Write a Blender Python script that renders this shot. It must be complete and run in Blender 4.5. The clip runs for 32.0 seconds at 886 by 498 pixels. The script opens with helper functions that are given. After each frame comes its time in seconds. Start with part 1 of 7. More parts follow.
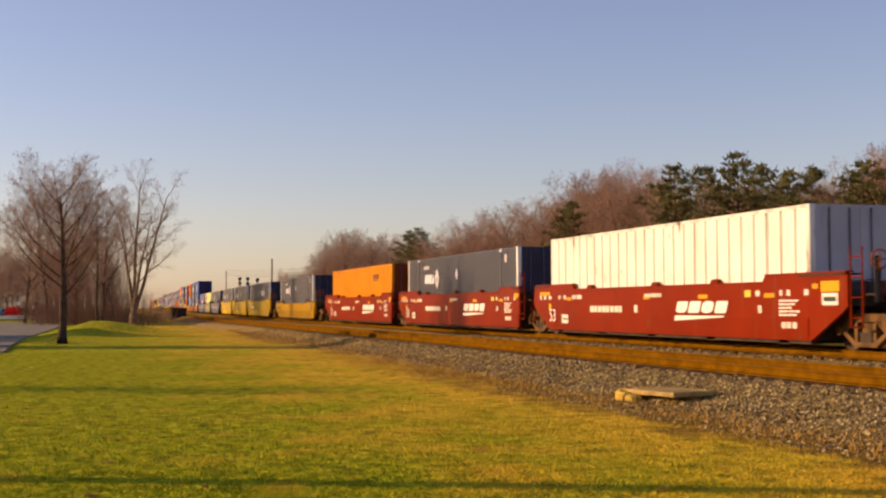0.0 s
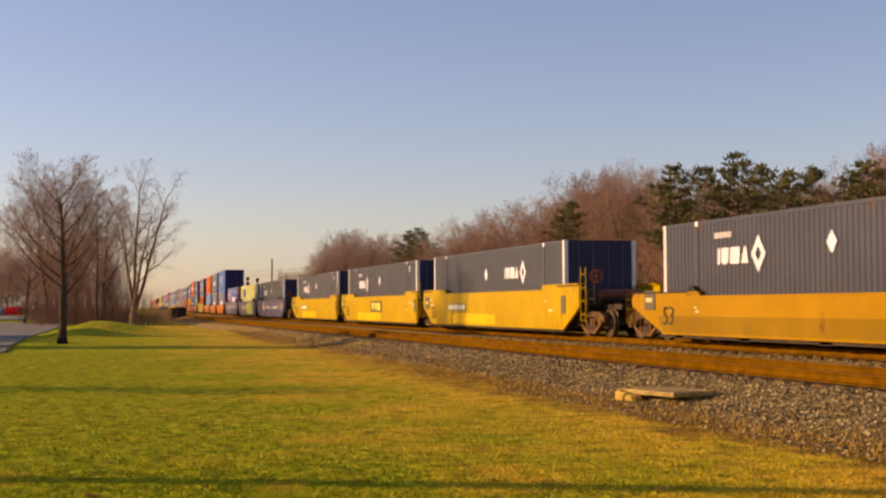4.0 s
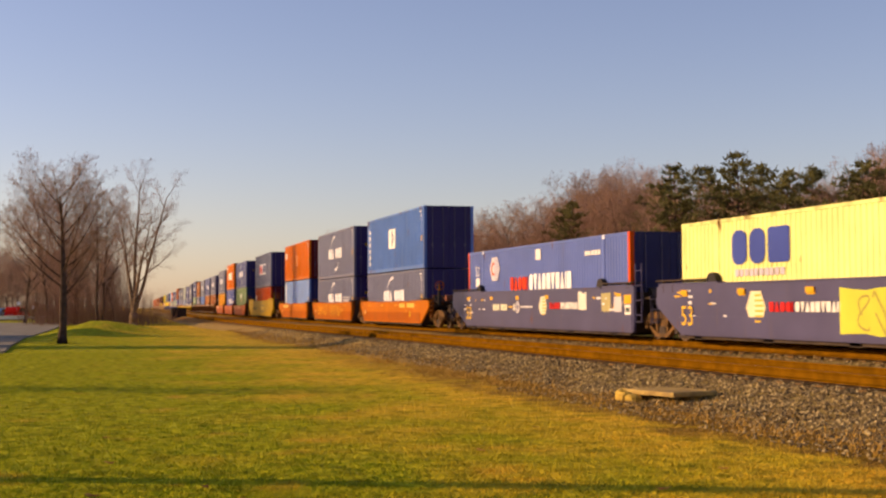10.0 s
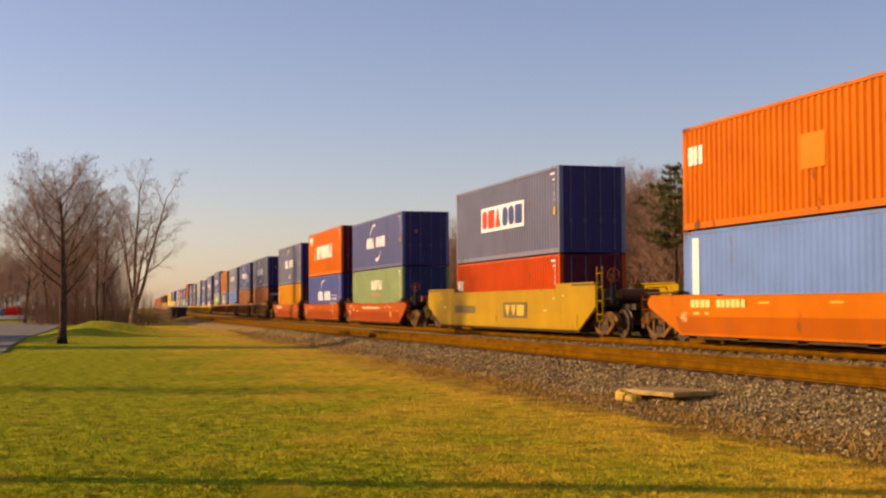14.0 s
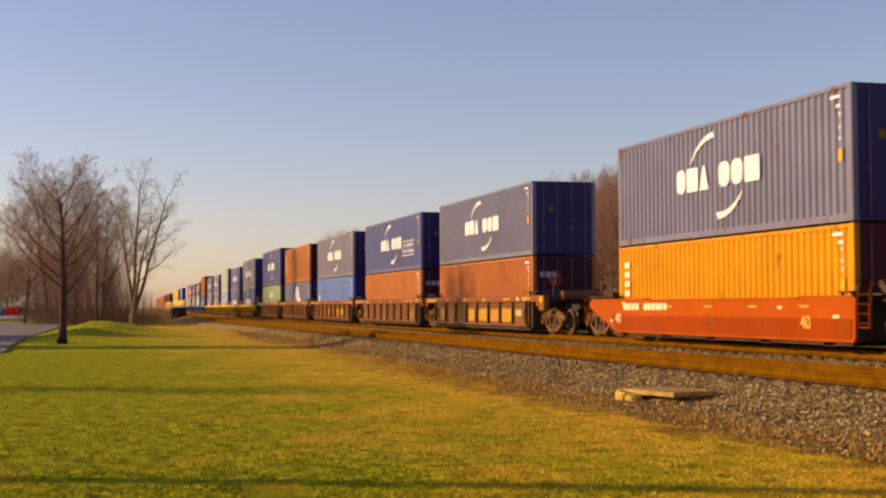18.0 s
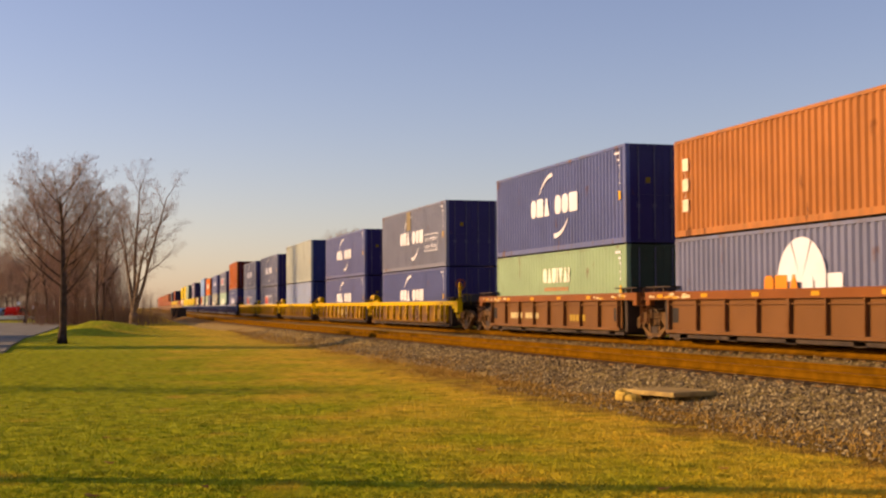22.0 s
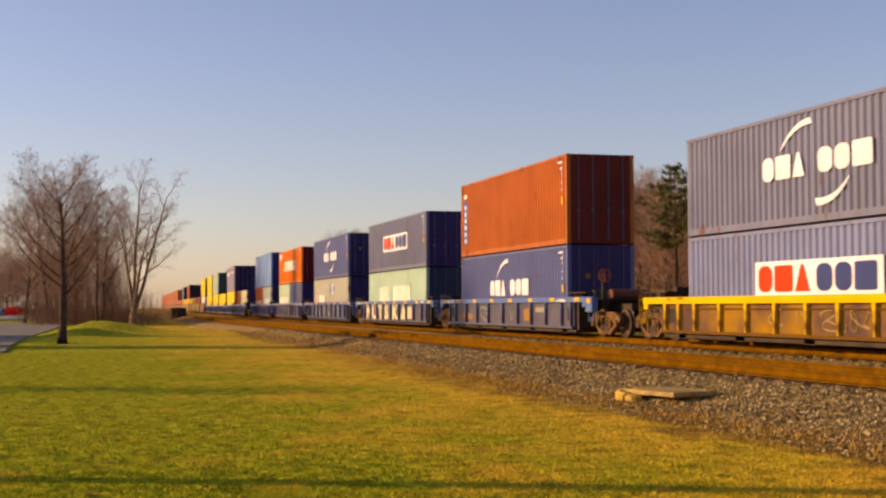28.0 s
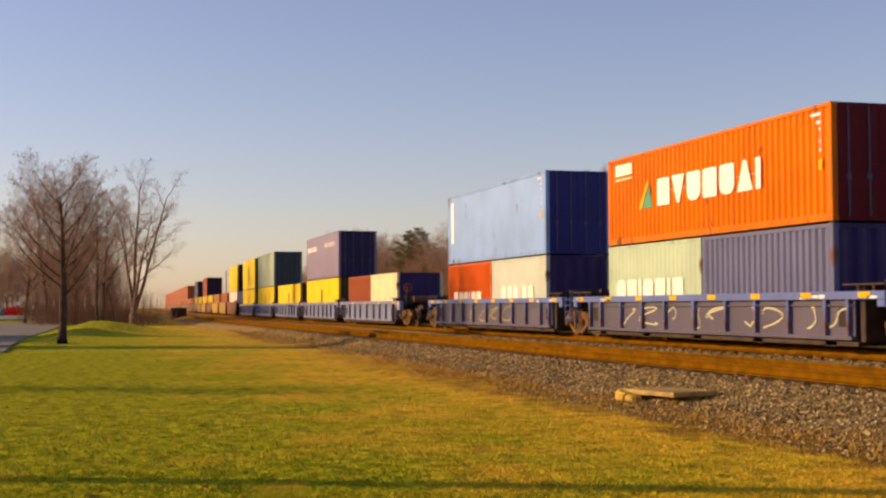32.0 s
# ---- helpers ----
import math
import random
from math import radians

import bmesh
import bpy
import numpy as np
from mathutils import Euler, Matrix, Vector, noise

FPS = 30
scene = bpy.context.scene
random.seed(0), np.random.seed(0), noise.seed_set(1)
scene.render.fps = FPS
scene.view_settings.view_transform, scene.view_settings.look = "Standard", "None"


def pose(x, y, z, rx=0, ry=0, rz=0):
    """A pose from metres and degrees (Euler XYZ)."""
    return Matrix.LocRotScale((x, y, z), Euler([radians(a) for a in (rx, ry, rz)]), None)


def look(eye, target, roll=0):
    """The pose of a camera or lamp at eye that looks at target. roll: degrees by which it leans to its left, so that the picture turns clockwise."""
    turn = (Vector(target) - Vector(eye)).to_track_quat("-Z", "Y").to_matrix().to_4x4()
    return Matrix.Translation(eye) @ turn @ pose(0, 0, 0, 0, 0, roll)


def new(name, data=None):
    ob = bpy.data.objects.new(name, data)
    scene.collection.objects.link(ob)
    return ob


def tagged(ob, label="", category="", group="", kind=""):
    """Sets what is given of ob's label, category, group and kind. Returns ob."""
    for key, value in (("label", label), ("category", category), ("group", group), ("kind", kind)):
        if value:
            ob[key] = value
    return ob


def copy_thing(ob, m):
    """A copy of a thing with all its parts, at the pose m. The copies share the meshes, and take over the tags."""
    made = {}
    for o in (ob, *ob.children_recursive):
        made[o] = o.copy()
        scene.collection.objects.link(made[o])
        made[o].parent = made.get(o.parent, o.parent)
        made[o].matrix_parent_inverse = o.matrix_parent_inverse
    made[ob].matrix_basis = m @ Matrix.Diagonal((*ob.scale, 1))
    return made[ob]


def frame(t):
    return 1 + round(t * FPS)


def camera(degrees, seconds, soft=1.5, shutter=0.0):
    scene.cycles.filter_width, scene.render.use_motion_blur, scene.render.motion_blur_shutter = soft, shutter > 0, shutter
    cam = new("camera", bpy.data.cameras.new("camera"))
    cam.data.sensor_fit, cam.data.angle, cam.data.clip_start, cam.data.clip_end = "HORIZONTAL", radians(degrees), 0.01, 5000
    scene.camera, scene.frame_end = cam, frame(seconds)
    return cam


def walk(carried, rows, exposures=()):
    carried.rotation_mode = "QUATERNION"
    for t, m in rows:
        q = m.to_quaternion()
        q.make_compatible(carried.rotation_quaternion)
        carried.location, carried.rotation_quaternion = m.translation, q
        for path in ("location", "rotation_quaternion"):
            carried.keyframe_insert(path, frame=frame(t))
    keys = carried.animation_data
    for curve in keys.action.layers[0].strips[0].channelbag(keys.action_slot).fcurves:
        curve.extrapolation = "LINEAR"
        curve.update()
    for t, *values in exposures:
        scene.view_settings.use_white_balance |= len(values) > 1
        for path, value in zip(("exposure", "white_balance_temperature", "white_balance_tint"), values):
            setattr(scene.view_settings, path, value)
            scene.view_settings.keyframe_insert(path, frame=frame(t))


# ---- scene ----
cam = camera(37.82, 32.0, soft=2.35, shutter=0.12)
EYE = Vector((0.0, 0.0, 1.6))
YAW, PITCH = 1.2925, 0.0440          # radians: turn away from the rails, tilt upward
AHEAD = Vector((-math.sin(YAW), math.cos(YAW), 0.0))
RIGHT = Vector((math.cos(YAW), math.sin(YAW), 0.0))
VIEW = look(EYE, EYE + AHEAD * math.cos(PITCH) + Vector((0, 0, math.sin(PITCH))), -0.258)
walk(cam, [(0.0, VIEW), (32.0, VIEW)], exposures=[(0.0, 0.60, 7300, 40), (32.0, 0.60, 7300, 40)])


def ground_point(right, ahead):
    """Plan position from metres to the right of and ahead of the camera."""
    p = AHEAD * ahead + RIGHT * right
    return p.x, p.y


# ---- light ----
SUN_FLAT = Vector((-0.40, -0.925, 0.0)).normalized()
SUN_UP = radians(15.5)
SUN_TO = SUN_FLAT * math.cos(SUN_UP) + Vector((0, 0, math.sin(SUN_UP)))
world = bpy.data.worlds.new("winter_afternoon")
scene.world = world
world.use_nodes = True
wn, wl = world.node_tree.nodes, world.node_tree.links
sky = wn.new("ShaderNodeTexSky")
sky.sky_type, sky.sun_disc = "NISHITA", False
sky.sun_elevation, sky.sun_rotation = SUN_UP, math.atan2(SUN_TO.x, SUN_TO.y) % (2 * math.pi)
sky.altitude, sky.air_density, sky.dust_density, sky.ozone_density = 200, 1.1, 0.6, 3.0
wn["Background"].inputs["Strength"].default_value = 0.10
wl.new(sky.outputs["Color"], wn["Background"].inputs["Color"])
sun = new("sun", bpy.data.lights.new("sun", "SUN"))
sun.data.energy, sun.data.angle, sun.data.color = 3.6, radians(0.6), (1.0, 0.80, 0.38)
sun.matrix_world = look(SUN_TO * 100, (0, 0, 0))


# ---- materials ----
def rgb(code):
    """Linear colour from a hex code."""
    c = [int(code[i:i + 2], 16) / 255 for i in (0, 2, 4)]
    return tuple(v / 12.92 if v <= 0.04045 else ((v + 0.055) / 1.055) ** 2.4 for v in c) + (1.0,)


def shade(c, k):
    return (min(1, c[0] * k), min(1, c[1] * k), min(1, c[2] * k), 1.0)


def noise_mix(nt, coords, scale, col_a, col_b, lo=0.35, hi=0.65, detail=4.0, stretch=(1, 1, 1)):
    """A colour that wanders between two, by noise of that many cells a metre."""
    n, l = nt.nodes, nt.links
    mp = n.new("ShaderNodeMapping")
    mp.inputs["Scale"].default_value = stretch
    l.new(coords, mp.inputs["Vector"])
    t = n.new("ShaderNodeTexNoise")
    t.inputs["Scale"].default_value, t.inputs["Detail"].default_value = scale, detail
    l.new(mp.outputs["Vector"], t.inputs["Vector"])
    r = n.new("ShaderNodeMapRange")
    r.inputs["From Min"].default_value, r.inputs["From Max"].default_value = lo, hi
    l.new(t.outputs["Fac"], r.inputs["Value"])
    m = n.new("ShaderNodeMix")
    m.data_type = "RGBA"
    l.new(r.outputs["Result"], m.inputs["Factor"])
    for sock, c in (("A", col_a), ("B", col_b)):
        s = [i for i in m.inputs if i.name == sock and i.type == "RGBA"][0]
        if isinstance(c, tuple):
            s.default_value = c
        else:
            l.new(c, s)
    return [o for o in m.outputs if o.type == "RGBA"][0], t.outputs["Fac"]


def material(name, col, col2=None, scale=2.0, rough=0.6, metal=0.0, bump=0.0, bump_scale=40.0, dirt=None, dirt_lo=0.55,
             stretch=(1, 1, 1), dirt_stretch=(3, 3, 0.5), vary=0.0, spec=0.12, rust=0):
    """A worn surface: two tones at a coarse scale, dirt in streaks, fine bump, and a small shift from piece to piece."""
    mat = bpy.data.materials.new(name)
    mat.use_nodes = True
    nt = mat.node_tree
    n, l = nt.nodes, nt.links
    b = n["Principled BSDF"]
    tc = n.new("ShaderNodeTexCoord").outputs["Object"]
    out, _ = noise_mix(nt, tc, scale, col, col2 or shade(col, 0.8), stretch=stretch)
    if dirt:
        out, _ = noise_mix(nt, tc, 1.1, out, dirt, dirt_lo, dirt_lo + 0.25, 8.0, dirt_stretch)
    if rust:
        out, _ = noise_mix(nt, tc, 2.2, out, rgb("6a4020"), rust, rust + 0.075, 12.0, (1, 1, 0.4))
    if vary:
        oi = n.new("ShaderNodeObjectInfo").outputs["Random"]
        hs = n.new("ShaderNodeHueSaturation")
        mr = n.new("ShaderNodeMapRange")
        mr.inputs["To Min"].default_value, mr.inputs["To Max"].default_value = 1 - vary, 1 + vary
        l.new(oi, mr.inputs["Value"])
        l.new(mr.outputs["Result"], hs.inputs["Value"])
        l.new(out, hs.inputs["Color"])
        out = hs.outputs["Color"]
    l.new(out, b.inputs["Base Color"])
    b.inputs["Roughness"].default_value, b.inputs["Metallic"].default_value = rough, metal
    b.inputs["Specular IOR Level"].default_value = spec
    if bump:
        t = n.new("ShaderNodeTexNoise")
        t.inputs["Scale"].default_value, t.inputs["Detail"].default_value = bump_scale, 6.0
        l.new(tc, t.inputs["Vector"])
        bp = n.new("ShaderNodeBump")
        bp.inputs["Strength"].default_value, bp.inputs["Distance"].default_value = bump, 0.02
        l.new(t.outputs["Fac"], bp.inputs["Height"])
        l.new(bp.outputs["Normal"], b.inputs["Normal"])
    return mat


PAINTS = {}


def paint(code, dirt=0.62, rough=0.32):
    """Weathered enamel on steel, one material for each colour; the warm colours have chalked and lost their gloss."""
    key = (code, dirt, rough)
    if key not in PAINTS:
        c = rgb(code)
        PAINTS[key] = material("paint_" + code, c, shade(c, 0.82), 0.7, rough, 0.0, 0.08, 30.0,
                               (0.45 * c[0] + 0.075, 0.45 * c[1] + 0.048, 0.45 * c[2] + 0.022, 1), dirt, vary=0.04, spec=0.06 if c[0] > 1.3 * c[2] else 0.34 if dirt in (0.62, 0.46) else 0.15, rust=0.63 if dirt < 0.5 else 0.665 if dirt < 0.7 else 0)
    return PAINTS[key]


CAST = material("cast_steel_brown", rgb("785632"), rgb("563e26"), 3.0, 0.75, 0.1, 0.3, 25.0, rgb("57432f"), 0.55)
DARK = material("grimy_black_steel", rgb("3a302c"), rgb("4e4036"), 2.0, 0.7, 0.2, 0.2, 25.0, rgb("4a3a2c"), 0.6)
WHEEL = material("rolling_steel", rgb("6a5644"), rgb("4a3a2e"), 4.0, 0.5, 0.5, 0.1, 30.0)
RAILM = material("rusty_rail", rgb("764e0c"), rgb("5e3e08"), 3.0, 0.85, 0.0, 0.2, 40.0, rgb("5e4008"), 0.62, spec=0.0)
RAILTOP = material("worn_rail_head", rgb("745018"), rgb("5a3e10"), 2.0, 0.6, 0.1, 0.05)
TIE = material("weathered_sleeper_wood", rgb("7a5a34"), rgb("5a4426"), 3.0, 0.9, 0.0, 0.4, 30.0, vary=0.2, stretch=(4, 0.6, 4))
BALLAST = material("crushed_stone", rgb("846e3a"), rgb("9c8246"), 12.0, 0.95, 0.0, 0.6, 30.0, rgb("5a4a3a"), 0.52, dirt_stretch=(1, 1, 1))


def weedy_ballast():
    """Down the line, dry weeds and dust cover the stone."""
    nt = BALLAST.node_tree
    n, l = nt.nodes, nt.links
    b = n["Principled BSDF"]
    was = b.inputs["Base Color"].links[0].from_socket
    tc = n.new("ShaderNodeTexCoord").outputs["Object"]
    weeds, _ = noise_mix(nt, tc, 1.6, was, rgb("ae8a4a"), 0.36, 0.60, 9.0)
    sep = n.new("ShaderNodeSeparateXYZ")
    l.new(tc, sep.inputs["Vector"])
    mr = n.new("ShaderNodeMapRange")
    mr.inputs["From Min"].default_value, mr.inputs["From Max"].default_value = -21.0, -44.0
    l.new(sep.outputs["X"], mr.inputs["Value"])
    m = n.new("ShaderNodeMix")
    m.data_type = "RGBA"
    l.new(mr.outputs["Result"], m.inputs["Factor"])
    ab = [i for i in m.inputs if i.type == "RGBA"]
    l.new(was, ab[0])
    l.new(weeds, ab[1])
    l.new([o for o in m.outputs if o.type == "RGBA"][0], b.inputs["Base Color"])


weedy_ballast()


def rusty_ballast():
    """Rust dust colours the stone between and beside the rails."""
    nt = BALLAST.node_tree
    n, l = nt.nodes, nt.links
    b = n["Principled BSDF"]
    was = b.inputs["Base Color"].links[0].from_socket
    tc = n.new("ShaderNodeTexCoord").outputs["Object"]
    rust, _ = noise_mix(nt, tc, 3.0, rgb("86602a"), rgb("6a4a20"), 0.35, 0.65, 8.0)
    sep = n.new("ShaderNodeSeparateXYZ")
    l.new(tc, sep.inputs["Vector"])
    near = None
    for y in (12.1, 17.0):
        c = n.new("ShaderNodeMath")
        c.operation = "SUBTRACT"
        c.inputs[1].default_value = y
        l.new(sep.outputs["Y"], c.inputs[0])
        a = n.new("ShaderNodeMath")
        a.operation = "ABSOLUTE"
        l.new(c.outputs[0], a.inputs[0])
        r = n.new("ShaderNodeMapRange")
        r.inputs["From Min"].default_value, r.inputs["From Max"].default_value = 1.7, 0.9
        l.new(a.outputs[0], r.inputs["Value"])
        if near is None:
            near = r.outputs["Result"]
        else:
            both = n.new("ShaderNodeMath")
            both.operation = "MAXIMUM"
            l.new(near, both.inputs[0])
            l.new(r.outputs["Result"], both.inputs[1])
            near = both.outputs[0]
    m = n.new("ShaderNodeMix")
    m.data_type = "RGBA"
    l.new(near, m.inputs["Factor"])
    ab = [i for i in m.inputs if i.type == "RGBA"]
    l.new(was, ab[0])
    l.new(rust, ab[1])
    l.new([o for o in m.outputs if o.type == "RGBA"][0], b.inputs["Base Color"])


rusty_ballast()
CONCRETE = material("old_concrete", rgb("b89a5a"), rgb("94784a"), 5.0, 0.9, 0.0, 0.5, 25.0, rgb("6a5c48"), 0.58, dirt_stretch=(2, 2, 2))
SANDY = material("sandy_broken_concrete", rgb("d0ac50"), rgb("a8883a"), 6.0, 0.9, 0.0, 0.6, 25.0)
ASPHALT = material("grey_asphalt", rgb("8c8474"), rgb("787064"), 0.6, 0.9, 0.0, 0.2, 60.0)
DEADGRASS = material("dead_grass", rgb("c0964a"), rgb("94702e"), 3.0, 0.9)
DRYLEAF = material("dry_leaf", rgb("c88a3c"), rgb("9a5c24"), 30.0, 0.8, vary=0.2)
PALEBARK = material("pale_bark", rgb("8c725a"), rgb("66503e"), 5.0, 0.9, 0.0, 0.4, 30.0)
BARK = material("winter_bark", rgb("5c483c"), rgb("40322a"), 5.0, 0.9, 0.0, 0.4, 30.0)
TWIG = material("bare_twigs", rgb("a68468"), rgb("826250"), 0.6, 0.9, vary=0.12)
TWIG_PALE = material("fine_pale_twigs", rgb("b09280"), rgb("94786a"), 0.6, 0.9, vary=0.1)
TWIG_FAR = material("bare_brown_twigs", rgb("ac8a74"), rgb("8c6c58"), 0.4, 0.9, vary=0.18)
NEEDLE = material("pine_needles", rgb("6a663c"), rgb("4a4828"), 0.8, 0.8, vary=0.15)
LEAFLITTER = material("dry_brush", rgb("a47e62"), rgb("7c5e46"), 0.8, 0.95, vary=0.15)
BLACKIRON = material("black_iron", rgb("2a2626"), rgb("38322e"), 3.0, 0.6)
POLEWOOD = material("pole_wood", rgb("5c4836"), rgb("46362a"), 3.0, 0.9, 0.0, 0.3, 20.0, stretch=(4, 4, 0.5))
GLASS = material("dark_car_glass", rgb("20262c"), rgb("181c20"), 1.0, 0.1)
RUBBER = material("tyre_rubber", rgb("181717"), rgb("222020"), 5.0, 0.9)


def straw_mix(name, bump):
    """Lawn: green and straw in patches, drier towards the railway."""
    mat = bpy.data.materials.new(name)
    mat.use_nodes = True
    nt = mat.node_tree
    n, l = nt.nodes, nt.links
    tc = n.new("ShaderNodeTexCoord").outputs["Object"]
    green, _ = noise_mix(nt, tc, 5.0, rgb("808a12"), rgb("bcb424"), 0.36, 0.64)
    straw, _ = noise_mix(nt, tc, 4.0, rgb("ecba3c"), rgb("d0a62a"))
    sep = n.new("ShaderNodeSeparateXYZ")
    l.new(tc, sep.inputs["Vector"])
    mr = n.new("ShaderNodeMapRange")
    mr.inputs["From Min"].default_value, mr.inputs["From Max"].default_value = -3.5, 9.5
    mr.inputs["To Min"].default_value, mr.inputs["To Max"].default_value = -0.42, 0.45
    l.new(sep.outputs["Y"], mr.inputs["Value"])
    t = n.new("ShaderNodeTexNoise")
    t.inputs["Scale"].default_value, t.inputs["Detail"].default_value = 0.45, 7.0
    l.new(tc, t.inputs["Vector"])
    add = n.new("ShaderNodeMath")
    l.new(mr.outputs["Result"], add.inputs[0])
    l.new(t.outputs["Fac"], add.inputs[1])
    r2 = n.new("ShaderNodeMapRange")
    r2.inputs["From Min"].default_value, r2.inputs["From Max"].default_value = 0.45, 0.85
    l.new(add.outputs[0], r2.inputs["Value"])
    m = n.new("ShaderNodeMix")
    m.data_type = "RGBA"
    l.new(r2.outputs["Result"], m.inputs["Factor"])
    ab = [i for i in m.inputs if i.type == "RGBA"]
    l.new(green, ab[0])
    l.new(straw, ab[1])
    out, _ = noise_mix(nt, tc, 2.6, [o for o in m.outputs if o.type == "RGBA"][0], rgb("5e6210"), 0.49, 0.80, 9.0)
    out, _ = noise_mix(nt, tc, 0.9, out, rgb("d4a232"), 0.60, 0.82, 9.0)
    out, _ = noise_mix(nt, tc, 9.0, out, rgb("7c661a"), 0.56, 0.80, 6.0)
    edge = n.new("ShaderNodeMapRange")
    edge.inputs["From Min"].default_value, edge.inputs["From Max"].default_value = 5.9, 8.6
    edge.inputs["To Min"].default_value, edge.inputs["To Max"].default_value = -0.35, 0.47
    l.new(sep.outputs["Y"], edge.inputs["Value"])
    t3 = n.new("ShaderNodeTexNoise")
    t3.inputs["Scale"].default_value, t3.inputs["Detail"].default_value = 1.3, 6.0
    l.new(tc, t3.inputs["Vector"])
    add3 = n.new("ShaderNodeMath")
    add3.use_clamp = True
    l.new(edge.outputs["Result"], add3.inputs[0])
    l.new(t3.outputs["Fac"], add3.inputs[1])
    r3 = n.new("ShaderNodeMapRange")
    r3.inputs["From Min"].default_value, r3.inputs["From Max"].default_value = 0.48, 0.80
    l.new(add3.outputs[0], r3.inputs["Value"])
    bare = n.new("ShaderNodeMapRange")
    bare.inputs["From Min"].default_value, bare.inputs["From Max"].default_value = -46.0, -22.0
    bare.inputs["To Min"].default_value = 0.15
    l.new(sep.outputs["X"], bare.inputs["Value"])
    part3 = n.new("ShaderNodeMath")
    part3.operation = "MULTIPLY"
    l.new(r3.outputs["Result"], part3.inputs[0])
    l.new(bare.outputs["Result"], part3.inputs[1])
    m3 = n.new("ShaderNodeMix")
    m3.data_type = "RGBA"
    l.new(part3.outputs[0], m3.inputs["Factor"])
    ab3 = [i for i in m3.inputs if i.type == "RGBA"]
    l.new(out, ab3[0])
    ab3[1].default_value = rgb("8e6c2e")
    out = [o for o in m3.outputs if o.type == "RGBA"][0]
    b = n["Principled BSDF"]
    l.new(out, b.inputs["Base Color"])
    b.inputs["Roughness"].default_value = 0.95
    b.inputs["Specular IOR Level"].default_value = 0.03
    if bump:
        t2 = n.new("ShaderNodeTexNoise")
        t2.inputs["Scale"].default_value, t2.inputs["Detail"].default_value = 14.0, 8.0
        l.new(tc, t2.inputs["Vector"])
        bp = n.new("ShaderNodeBump")
        bp.inputs["Strength"].default_value, bp.inputs["Distance"].default_value = bump, 0.08
        l.new(t2.outputs["Fac"], bp.inputs["Height"])
        l.new(bp.outputs["Normal"], b.inputs["Normal"])
    return mat


GRASS = straw_mix("winter_lawn", 0.8)
BLADES = straw_mix("grass_blades", 0.0)


